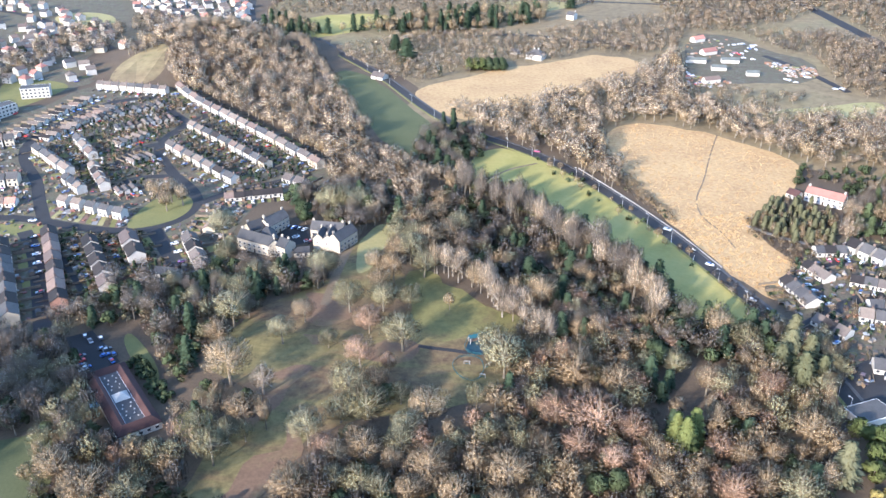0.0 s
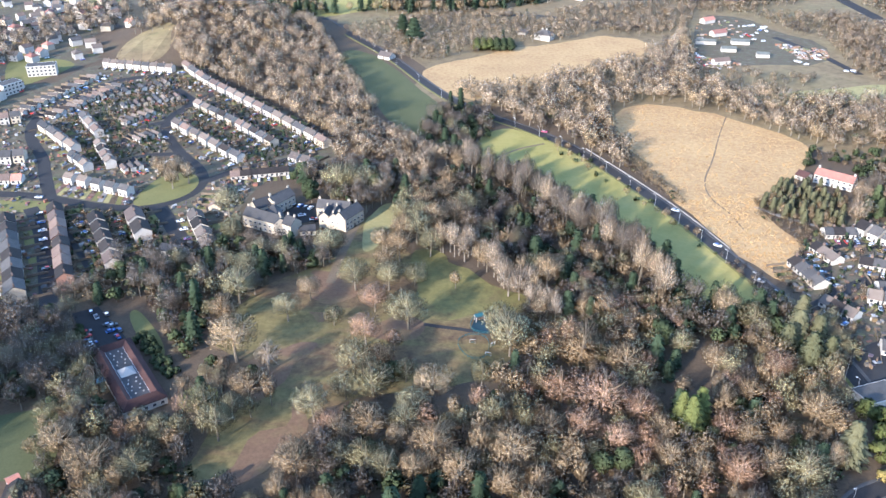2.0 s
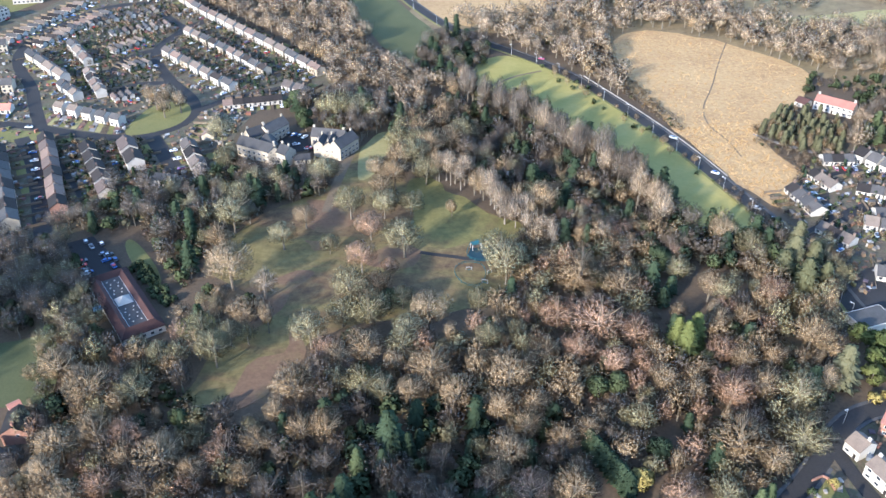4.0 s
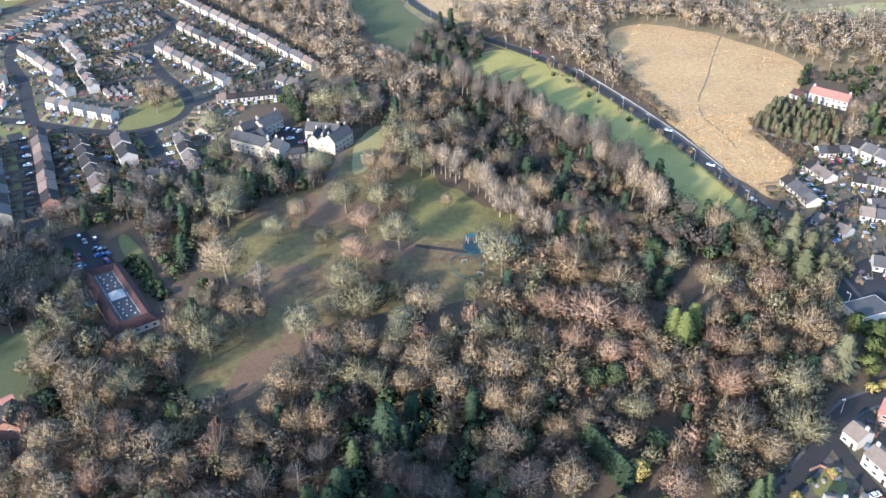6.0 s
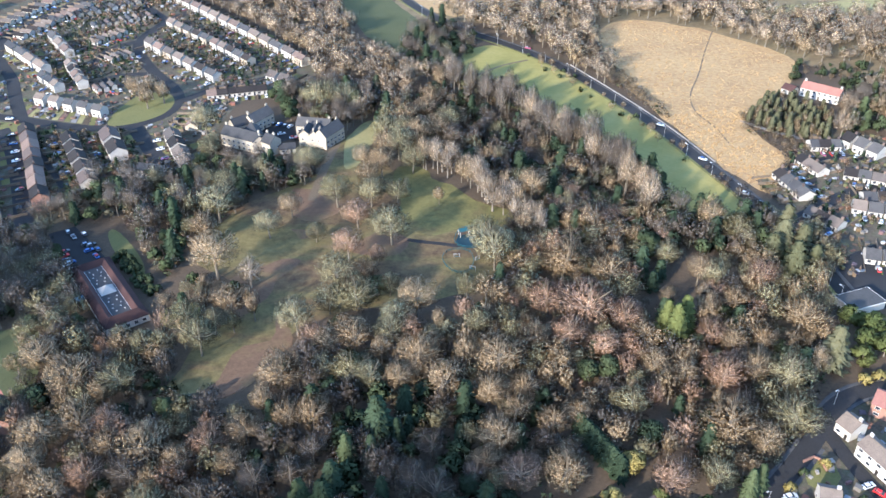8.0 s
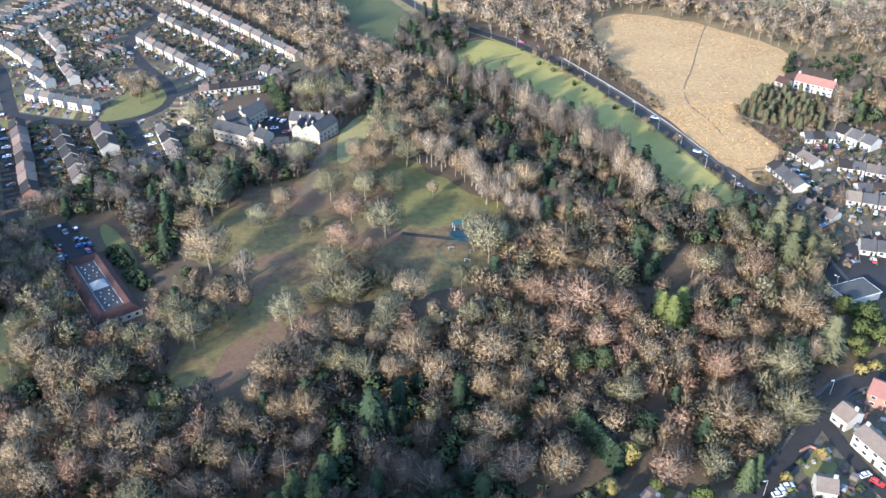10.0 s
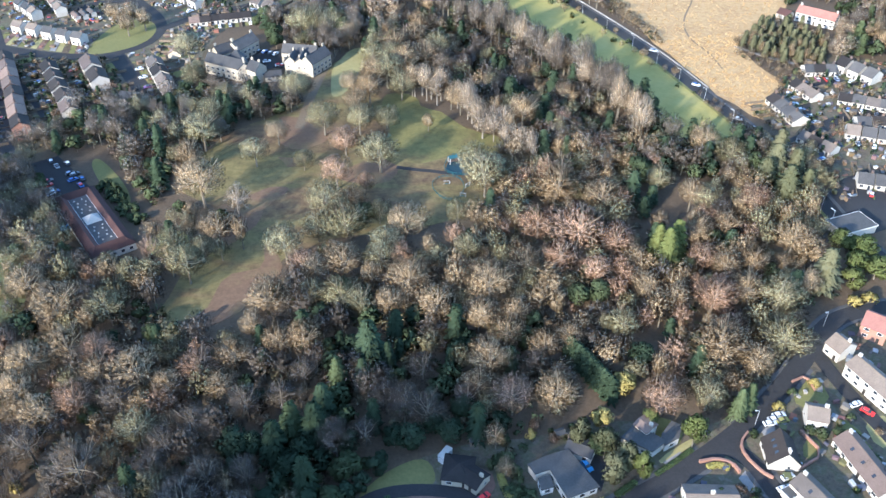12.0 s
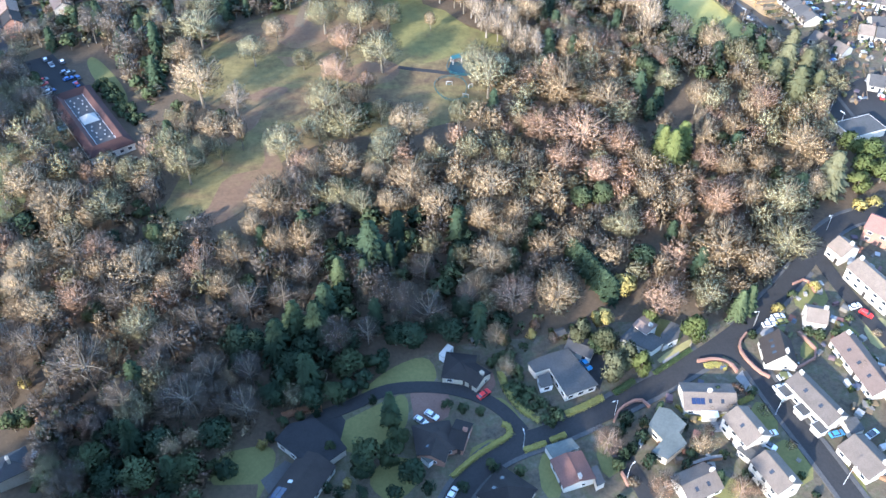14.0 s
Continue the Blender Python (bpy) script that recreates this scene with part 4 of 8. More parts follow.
# lower-left trees, their twigs coloured darker for the shade there
trees([(-92.4, 179.4, 16.3, 5.5), (-94.7, 151, 21.2, 8.1), (-83.2, 141.7, 15.7, 5.1), (-17.6, 166.2, 13.1, 3.8), (0.8, 173.5, 15.6, 5.1), (-0.8, 191.1, 14.4, 4.5), (-53.7, 176.6, 15.9, 5.2), (-50.4, 151.7, 13.7, 4.1), (-50.1, 139.6, 15, 4.8), (-64.9, 140.1, 18.7, 6.8), (-76.6, 153.4, 15.5, 5.1), (-74.3, 161.5, 15.7, 5.2), (-61.2, 151.2, 15.3, 5), (-44, 179.7, 14.3, 4.4), (-38.1, 189.8, 13.4, 4), (-67.9, 170.4, 15.2, 4.9), (-6.1, 179.1, 14.1, 4.3), (12.9, 179.3, 13.2, 3.8), (-113.1, 162, 16.2, 5.4), (-101.6, 145.4, 12.5, 3.5)], "fine", "shade_brown")
trees([(-52.3, 222.3, 18, 7.3), (-124.9, 223.5, 18, 7.4), (-137.9, 233.7, 16.7, 6.6), (-4.5, 231.2, 17.2, 6.9), (5.1, 218.7, 17.7, 7.2), (22.7, 226.5, 18.8, 7.8), (37, 242.6, 16, 6.2), (108.4, 284.3, 14.6, 5.3), (125.1, 324.2, 15.5, 5.9), (137.9, 251.7, 17.5, 7), (120.8, 241.3, 13.9, 4.9), (112.4, 224, 16.1, 6.2), (94.9, 196.2, 20, 8.5), (105.1, 191.3, 15.3, 5.7), (38.6, 199.9, 13.7, 4.8), (-39.2, 202.9, 15.3, 5.8), (-114.8, 201.5, 17.3, 6.9), (-90.4, 190.3, 18.2, 7.5), (-123.8, 195, 15.6, 5.9), (-60.4, 198.1, 15, 5.6)], "bare", "brown")
trees([(-112.9, 173.6, 15, 5.6), (-75.2, 171.4, 11.5, 3.5), (20.6, 192, 16.4, 6.4), (40.3, 177.3, 15.8, 6.1), (16.7, 184.2, 13, 4.4), (-123.7, 183.3, 14.5, 5.3), (-38.8, 240.3, 14.2, 5.1), (78.4, 229, 14.2, 5.1), (108.7, 238.3, 13.7, 4.8), (-62.2, 185.4, 13.2, 4.5), (-79.4, 185.2, 14.1, 5), (-6.5, 225.1, 13, 4.4), (18.3, 214.4, 15.2, 5.7)], "bare", "brown")
trees([(57.9, 256.3, 21.8, 9.6), (72.5, 253.5, 16.4, 6.4), (102.9, 244.2, 14.7, 5.4), (132.8, 279.3, 15.3, 5.8), (99.5, 220.2, 17.6, 7.1), (-105.3, 200.9, 13.8, 4.9), (-71.9, 192, 14.9, 5.5), (-104.9, 178, 15, 5.6), (26.6, 177.4, 16.1, 6.2), (44.4, 264.5, 16.6, 6.5), (50.4, 244, 16.1, 6.2), (61.8, 238, 15.1, 5.7), (102.6, 208.2, 13.9, 5), (73.3, 177.4, 14.6, 5.4)], "bare", "red")
trees([(47.2, 127.1, 12.4, 4), (59.4, 113.3, 11.5, 3.5), (79.3, 112.3, 11.3, 3.4)], "fine", "red")
trees([(72.6, 126.2, 11.2, 3.3), (22.4, 153.2, 10, 2.6), (20.6, 164.1, 11.5, 3.5)], "fine", "brown")
trees([(27, 203.8, 14.2, 5.1), (47.5, 204.4, 12.7, 4.2), (77.5, 245.5, 13.6, 4.8), (31.9, 218.1, 13.7, 4.8), (-12.2, 221.7, 13.7, 4.8), (-18.7, 238.1, 12.4, 4), (86.9, 222.8, 14.1, 5.1), (136.3, 229, 12.9, 4.3), (118, 265.3, 14.3, 5.2), (106.6, 262.7, 13.2, 4.5), (-101.8, 190.8, 13.6, 4.8), (-46.7, 202.8, 13.4, 4.7), (-57, 211.6, 12.9, 4.3)], "bare", "brown")
trees([(90, 246.9, 19.2, 5.1), (87.6, 251.9, 17.3, 4.3), (95, 253.7, 17.9, 4.6)], "conifer", "lime")
trees([(-18, 200.5, 18.5, 5.5), (-11.7, 197.7, 12.3, 2.6), (-19.5, 189.5, 13.3, 3), (-32.4, 167.4, 17.6, 5), (-30.7, 176.1, 16, 4.3), (-43.4, 161.6, 16.6, 4.6), (87.5, 192.4, 13.9, 3.3), (-10.4, 139, 12.5, 2.7), (-65.9, 119.5, 13.5, 3.1), (-78.1, 129.5, 14.6, 3.6)], "conifer", "dark")
trees([(95.5, 174.7, 12.6, 2.9), (99.3, 177.1, 12.2, 2.8), (-39.5, 169.8, 15.3, 4.3), (-27.4, 189.3, 13.9, 3.6)], "conifer", "leaf")
trees([(-27.9, 207.1, 8.4, 1.7), (89.2, 281.2, 9.5, 2.3), (8.4, 198.5, 8.3, 1.7), (17.7, 262.3, 8.8, 1.9), (58.4, 239.4, 9, 2.1), (94.1, 289, 9.5, 2.4), (-8.2, 202.7, 8.3, 1.7), (83, 210.7, 8.5, 1.8)], "narrow", "dark")
trees([(92, 308.5, 11.2, 5.6), (-22.9, 155, 10.2, 4.8), (-26.3, 144.7, 8.8, 3.7), (-91.5, 212.4, 8.2, 3.2), (-36.1, 254.9, 9, 3.8), (-22.4, 278.7, 9.9, 4.5), (-101.4, 176.8, 8.6, 3.5), (51.5, 162.5, 9.3, 4.1), (61, 154.6, 7.8, 2.9), (62, 229.5, 9.5, 4.3), (54.8, 228.1, 9.5, 4.2), (-16, 124.8, 10.1, 4.7), (-10.1, 125.2, 9, 3.8), (-10.4, 135.5, 7.7, 2.8), (-8, 130.8, 8.1, 3.1), (-26.1, 128.3, 6.1, 1.6), (-87.7, 124.4, 10.3, 4.9), (-74.6, 118.9, 11.2, 5.5), (-62.2, 120.7, 10.1, 4.7), (-112.8, 137.2, 8.1, 3.1), (-109.7, 139.1, 7.9, 3), (-100.1, 139.1, 7.4, 2.6)], "leafy", "leaf")
trees([(-4.2, 120, 9.1, 3.9), (-17.4, 122, 8.8, 3.6), (-32.5, 143.9, 8.7, 3.6), (7.4, 167.6, 9.5, 4.2), (2.4, 170.5, 8.5, 3.4), (-9.4, 165.9, 9.1, 3.9), (-14.1, 155.9, 7.9, 3), (-43.4, 143.8, 9.3, 4.1), (-50.9, 164.2, 9.6, 4.3), (-35.7, 161.8, 9.5, 4.2), (-57, 132.6, 10.2, 4.8), (-71.3, 129.3, 10.3, 4.8), (-81.6, 117.8, 10.2, 4.8), (-52.4, 121.3, 8.1, 3.1), (-4.4, 165.6, 9.5, 4.2), (11.2, 176.9, 9.1, 3.9), (70.7, 197.6, 10.1, 4.7), (-55.7, 163.8, 10.7, 5.1), (-38.3, 155.1, 10.5, 5)], "leafy", "dark")
trees([(160.5, 257.5, 9.8, 5), (166, 252.6, 10.6, 5.7), (160.9, 244.1, 9.4, 4.6), (166.2, 239.7, 10.7, 5.8), (155.2, 234.5, 9.2, 4.5), (67.9, 172.4, 7, 2.7)], "leafy", "lime")
trees([(53.1, 172.2, 7.8, 3.3), (62.3, 185.8, 8.8, 4.2)], "leafy", "gold")
trees([(78.8, 163.5, 14.1, 4), (61.3, 152.5, 12.2, 3)], "leafy", "lime")
trees([(54.5, 136.8, 4.8, 2.4), (52.3, 132.9, 4.4, 1.9), (57.7, 131, 4.5, 2.1), (58.4, 123, 4.6, 2.2), (52.2, 125.7, 4.5, 2.1), (54.8, 127.6, 4.2, 1.8), (59.4, 135.7, 4.1, 1.6), (70.3, 125.5, 4.3, 1.8), (68, 122.1, 4.1, 1.6), (-8.6, 115.1, 4.7, 2.3), (0.1, 116.6, 4.4, 2), (-23.1, 115.6, 4.2, 1.7), (-26.1, 117.3, 3.9, 1.4), (-17.3, 115.4, 4.4, 2), (-31, 141.1, 4.1, 1.6), (-15.5, 144.8, 3.9, 1.3), (-42.5, 133, 4.1, 1.6), (8.9, 116.6, 4.2, 1.7), (17.9, 121.4, 4.2, 1.7)], "shrub", "dark")
trees([(-119.1, 155.3, 13.2, 4.5), (-116, 144.2, 11.5, 3.5), (-114.2, 151.4, 10.7, 3), (-126.5, 162.9, 15, 5.6), (-121.7, 166.2, 12.5, 4.1), (-121.2, 151.3, 13.2, 4.5)], "fine", "shade_brown")
trees([(52.6, 151.2, 13.1, 3.8), (57.1, 155.4, 12.6, 3.5), (52, 160.2, 13, 3.7), (45.2, 165.3, 11.8, 3.1)], "leafy", "pine")
trees([(-21.1, 118.4, 3.1, 1.5), (-44.6, 130.8, 3.1, 1.6), (-115, 152.7, 3.5, 2.2), (158.3, 226.5, 4.1, 3.1), (152.9, 225.3, 3.8, 2.7), (31.4, 168.1, 3.3, 1.9), (123.8, 186.6, 3.4, 2), (109, 177.1, 3.4, 2.1)], "shrub", "gold")
trees([(18.8, 157.6, 3.1, 1.8), (-40.1, 138, 3.1, 1.8), (-35.6, 139.8, 3, 1.6), (5.2, 142.8, 3.1, 1.8), (9.9, 141.7, 3.1, 1.8), (14.6, 140.7, 3, 1.6), (50.3, 122.8, 3.1, 1.9), (98.3, 167.1, 3, 1.6), (115.7, 167.8, 3.2, 2.1), (118.8, 166.6, 3.2, 2.1), (124, 166.6, 3.1, 1.9), (115.5, 183.2, 3, 1.7), (92.3, 146.1, 3, 1.7), (107.5, 147.9, 2.9, 1.4), (103.6, 156.2, 2.9, 1.4), (24, 121.7, 3.1, 1.8), (19.2, 118.4, 3.2, 2), (16.6, 123.5, 3, 1.7)], "shrub", "leaf")
trees([(148.7, 303.9, 19.6, 6.4), (148.4, 287.1, 19.7, 6.4), (157.7, 290.5, 15.8, 4.5), (144, 234, 18.7, 5.9), (142, 296.3, 17.8, 5.5), (156.3, 319.4, 17.5, 5.3), (157.4, 304, 17.1, 5.2)], "conifer", "pine")
trees([(93.2, 306.2, 10.9, 4.8), (100.3, 301.3, 9.2, 3.5), (146.1, 302.4, 13.3, 6.5), (143.2, 311.7, 11.6, 5.3), (148.4, 291, 12.1, 5.6), (111.7, 259.4, 9.1, 3.5), (97.7, 242.9, 8.9, 3.3)], "leafy", "leaf")
# the clump on the green, the conifer hedge and others far off
trees([(-172.3, 473.4, 16, 5.6), (-165.1, 475, 17, 5.8), (-156.9, 469.2, 15, 5.0), (-178.8, 481.9, 14, 4.6), (-164.6, 462.1, 14, 4.6)], "tall", "brown")
trees([(147.7, 1008.1, 17.2, 6.9), (-33.5, 787.1, 21.1, 9.2), (-45.4, 815.2, 17.8, 7.2), (-86.5, 470.8, 14.3, 5.2), (-32.7, 482.4, 12, 3.8)], "conifer", "dark")
# a tall dark hedge of cypress
for i in range(15):
    x0, y0 = 47.8, 201.8
    x1, y1 = 58.2, 182.4
    k = i / 14
    tree(x0 + (x1 - x0) * k, y0 + (y1 - y0) * k, 9.5, 2.2, "narrow", "dark")


# tall bare trees along the edge of the green field, and a few by the mansion
for (ax, ay), (bx, by), n in ((*[(10.9, 488.2), (34.1, 461.2)], 6), (*[(34.1, 461.2), (64.5, 419.8)], 9), (*[(64.5, 419.8), (91, 376.4)], 10), (*[(91, 376.4), (106, 341.9)], 7)):
    for i in range(n):
        k = (i + 0.5 + tree_rng.normal() * 0.2) / n
        tree(ax + (bx - ax) * k + tree_rng.normal() * 3, ay + (by - ay) * k + tree_rng.normal() * 3, float(tree_rng.uniform(21, 28)), float(tree_rng.uniform(4.2, 5.8)),
             "bare" if i % 2 else "tall", ("shade_brown", "umber", "shade_brown")[int(tree_rng.integers(3))])
trees([(-121.9, 423.3, 18.6, 7.7), (-113.9, 396.4, 15.9, 6.1), (-60.3, 382.4, 16.4, 6.4), (-57.9, 459.5, 19.8, 8.4), (-47.8, 457.5, 18.3, 7.5), (-66, 457.4, 18.3, 7.5)], "bare", "grey")
trees([(-79.3, 444.6, 15, 5.6), (-42.7, 455.1, 14, 5)], "leafy", "leaf")

# ---- woods that nobody could count ----
def inside(px, py, ring):
    ok = np.zeros(len(px), bool)
    for (ax, ay), (bx, by) in zip(ring, ring[1:] + ring[:1]):
        c = ((ay > py) != (by > py)) & (px < (bx - ax) * (py - ay) / (by - ay + 1e-9) + ax)
        ok ^= c
    return ok


TONES = list(TWIGS)
TONE_MATS = [TWIGS[t] for t in TONES] + [M_BARK]


def woodland(name, ring, spacing, kinds, seed, label, detail=1.0, clear=1.0, avoid=()):
    """A wood of many trees in one mesh. kinds: rows of shape, tone, share, height, radius."""
    rng = np.random.default_rng(seed)
    xs, ys = [p[0] for p in ring], [p[1] for p in ring]
    area = (max(xs) - min(xs)) * (max(ys) - min(ys))
    n = int(area / spacing ** 2 * 5)
    px, py = rng.uniform(min(xs), max(xs), n), rng.uniform(min(ys), max(ys), n)
    ok = inside(px, py, ring)
    for a in avoid:
        ok &= ~inside(px, py, a)
    pts = np.stack([px[ok], py[ok]], 1)
    kept, grid = [], {}
    for x, y, r in PLANTED:
        grid.setdefault((int(x // 12), int(y // 12)), []).append((x, y, r * clear))
    for x, y in pts:
        cx, cy = int(x // 12), int(y // 12)
        near = [q for i in (-1, 0, 1) for j in (-1, 0, 1) for q in grid.get((cx + i, cy + j), ())]
        if all(math.hypot(x - q[0], y - q[1]) > spacing * 0.36 + q[2] * 0.66 for q in near):
            kept.append((x, y))
            grid.setdefault((cx, cy), []).append((x, y, spacing * 0.5))
    share = np.cumsum([k[2] for k in kinds])
    tris, idx, soft = [], [], []
    for x, y in kept:
        shape, tone, _, h, r = kinds[int(np.searchsorted(share, rng.uniform(0, share[-1])))]
        keep = detail
        if shape == "bare" and detail < 0.6:
            shape, keep = ("mid", min(1.0, detail / 0.25)) if detail > 0.12 else ("far", min(1.0, detail / 0.085))
        wood, crown, nrm = SHAPES[shape, int(rng.integers(0, COUNT[shape]))]
        bh, br = BASE[shape]
        s = rng.uniform(0.75, 1.2)
        k = min(0.95 / math.sqrt(keep), 2.2) if keep < 0.95 else 1.0
        if keep < 0.95:
            sel = rng.random(len(crown)) < keep
            crown, nrm = crown[sel], nrm[sel]
            mid = crown.mean(1, keepdims=True)
            crown = mid + (crown - mid) * k
        if detail < 1:
            wood = wood[:12]
        a = rng.uniform(0, 2 * np.pi)
        rot = np.array([[math.cos(a), math.sin(a), 0], [-math.sin(a), math.cos(a), 0], [0, 0, 1]])
        sc = np.array([r / br * s * rng.uniform(0.85, 1.15), r / br * s * rng.uniform(0.85, 1.15), h / bh * s * rng.uniform(0.85, 1.15)]) * ((1.3, 1.3, 1.08) if shape in ("mid", "far") else 1.0)
        off = np.array([x, y, float(hill(x, y))])
        tris += [crown @ rot * sc + off, wood @ rot * sc + off]
        soft += [nrm @ rot, np.zeros((len(wood), 3))]
        idx += [np.full(len(crown), TONES.index(tone)), np.full(len(wood), len(TONES))]
    me = soup(name, np.concatenate(tris), None, TONE_MATS, np.concatenate(idx), np.concatenate(soft))
    return tagged(new(name, me), label, "woodland", kind="stuff")


LEAF_DRIVE = [(-84.6, 214.7), (-95.6, 223.2), (-76.5, 247.4), (-66.8, 266.1), (-52.1, 264.2), (-58.7, 242.5), (-71.7, 223.0)]
CLEARINGS = [[(111.9, 337), (130.3, 332.3), (125.5, 300.9), (111.9, 277.1), (99.1, 262.5), (91.5, 249), (93.4, 276.9), (101.7, 309.2)], [(90.8, 343.1), (99.5, 328.5), (97.5, 289.4), (82.5, 242.4), (78.5, 249.1), (88.7, 285.5)], [(68.2, 209.4), (85.5, 217.7), (86, 198.2), (72.8, 193.2)], [(123.7, 305.7), (130.9, 305.5), (124.5, 273.4), (117.9, 269.8)], [(45.8, 249.7), (54.2, 249.5), (54.6, 236.4), (46, 233.4)]]
NEARMIX = [("bare", "brown", 0.34, 12, 4.7), ("bare", "grey", 0.28, 11.5, 4.4), ("bare", "red", 0.14, 12, 4.4), ("tall", "brown", 0.1, 13, 3.4),
           ("leafy", "leaf", 0.08, 7, 3.2), ("bare", "shade_brown", 0.12, 11, 4.2), ("conifer", "dark", 0.04, 13, 3.2)]
# evergreens, plus bare crowns whose darkened twigs stand in for shade
DARKMIX = [("bare", "shade_brown", 0.36, 13, 4.6), ("bare", "grey", 0.12, 12, 4.4), ("leafy", "leaf", 0.18, 8, 3.8), ("leafy", "dark", 0.2, 9, 3.8), ("conifer", "dark", 0.12, 14, 3.4)]
MOORMIX = [("bare", "umber", 0.75, 8, 3.8), ("bare", "shade_brown", 0.18, 8, 3.6), ("bare", "brown", 0.06, 8, 3.6), ("conifer", "dark", 0.01, 8, 2.4)]
FARMIX = [("bare", "umber", 0.72, 13.5, 6.0), ("bare", "brown", 0.17, 13, 5.6), ("bare", "shade_brown", 0.08, 12, 5.4), ("leafy", "leaf", 0.03, 8, 4.0)]
woodland("woodland", [(16.7, 260.5), (25.2, 294.5), (37.5, 334.1), (64.5, 348.5), (90.4, 348.1), (133.3, 314.3), (167.4, 313.8), (153.3, 265.5), (141.8, 231.9), (126, 208.4), (103.2, 182.7), (88.8, 175.7), (80.3, 185.5), (70.4, 190.7), (62.2, 185.9), (47.5, 212.6), (28.2, 212.9), (15.2, 224.7), (-10.9, 240.7), (-6.9, 253.9)], 8.0, NEARMIX, 1, "bare mixed wood of brown, grey and russet crowns", 0.26, avoid=CLEARINGS)
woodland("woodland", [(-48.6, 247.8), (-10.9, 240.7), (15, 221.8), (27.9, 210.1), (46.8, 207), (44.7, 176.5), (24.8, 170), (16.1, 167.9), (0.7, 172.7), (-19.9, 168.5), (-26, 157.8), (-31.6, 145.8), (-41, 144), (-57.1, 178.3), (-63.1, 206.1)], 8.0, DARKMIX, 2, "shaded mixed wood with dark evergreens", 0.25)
woodland("woodland", [(-153.6, 252.8), (-134.8, 252.5), (-106.1, 245.5), (-82.2, 217.6), (-63.1, 206.1), (-57.1, 178.3), (-41, 144), (-52, 133), (-54.4, 119.3), (-66.3, 113), (-92.2, 113.5), (-99.2, 120.1), (-104.2, 134), (-112.5, 145.3), (-124.4, 161.7), (-137.5, 179.7)], 8.0, NEARMIX + [("bare", "shade_brown", 0.25, 12, 4.6), ("leafy", "dark", 0.1, 8, 3.4)], 3, "leafless wood of brown and grey crowns", 0.25)
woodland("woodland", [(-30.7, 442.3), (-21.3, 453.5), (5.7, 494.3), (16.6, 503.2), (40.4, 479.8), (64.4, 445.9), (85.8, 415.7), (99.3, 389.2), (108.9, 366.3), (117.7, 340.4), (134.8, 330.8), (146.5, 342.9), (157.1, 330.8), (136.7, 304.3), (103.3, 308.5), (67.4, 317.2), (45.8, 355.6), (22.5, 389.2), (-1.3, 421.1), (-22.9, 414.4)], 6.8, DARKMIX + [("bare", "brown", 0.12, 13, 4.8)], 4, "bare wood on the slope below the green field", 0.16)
woodland("woodland", [(-292.9, 781), (-264.8, 820.4), (-205.4, 850.2), (-131.9, 828.7), (-108.1, 757.1), (-71.9, 634.1), (-47.4, 565.6), (-24, 526.6), (9.3, 498.7), (-21.2, 449.7), (-44, 445.9), (-69.7, 498.7), (-74, 536.4), (-150, 630.1), (-230.9, 717.8), (-241.2, 769.8)], 9.6, FARMIX, 5, "leafless wood over a knoll above the houses", 0.14)
woodland("woodland", [(-6.2, 647.5), (22.1, 625), (46.6, 636.7), (79.5, 657.2), (131.4, 698.7), (171.2, 731.1), (221, 804.2), (200.4, 698.7), (189, 661.5), (221.8, 634.1), (262.2, 612.3), (337.7, 621.1), (339.5, 579), (304.8, 507.7), (268.9, 526.6), (245.6, 534.4), (199.3, 592.9), (149.8, 625), (108.9, 584.7), (115.9, 521.7), (105.9, 485.7), (85.1, 528.5), (58.2, 565.6), (27.7, 602.5)], 9.6, FARMIX, 6, "scrubby leafless wood between the dry fields", 0.13)
woodland("woodland", [(175.6, 442.3), (198.7, 469.1), (215, 471.6), (228.9, 448.2), (213.2, 417.1), (192.9, 419.8)], 4.6, [("conifer", "pine", 0.7, 8, 2.2), ("bare", "brown", 0.3, 7, 2.2)], 7, "young pine plantation beside a white house", 0.22)
woodland("woodland", [(241.6, 461.2), (281.7, 498.7), (306.7, 490), (271.9, 421.1), (236.8, 419.8), (218.6, 421.1)], 8.0, FARMIX + [("conifer", "leaf", 0.4, 12, 3)], 8, "mixed wood by the white house", 0.2)
woodland("woodland", [(-187, 856.8), (-108.3, 891.3), (9.4, 886.5), (108.2, 936), (112.9, 982.1), (10.1, 968.1), (-51.2, 928.3), (-107.8, 886.5), (-187.7, 941.2)], 10.0, [("conifer", "dark", 0.5, 16, 4.5), ("bare", "brown", 0.5, 14, 5.5)], 9, "far belt of conifers and bare trees", 0.14)
woodland("woodland", [(-208.4, 1057.7), (188.6, 1097.8), (176.5, 1020.2), (42.7, 990.7), (-54, 984.9), (-192.5, 968.1)], 11.0, MOORMIX, 10, "far leafless wood", 0.045)
woodland("woodland", [(-100, 814.3), (-48.3, 868), (38.8, 891.3), (122.7, 856.8), (217.6, 824.6), (180.6, 804.2), (145.5, 820.4), (103.6, 788.6), (60.8, 781), (23.1, 744.7), (-21.4, 714.5), (-46.5, 731.1)], 9.0, MOORMIX, 11, "far bare trees round a white house", 0.045)
woodland("woodland", [(245.3, 1097.8), (555.8, 1097.8), (539, 891.3), (445.5, 856.8), (432.7, 996.4), (363.6, 928.3), (310.9, 915.6), (253.8, 928.3)], 9.5, MOORMIX, 12, "far scrub by the motorway", 0.045)
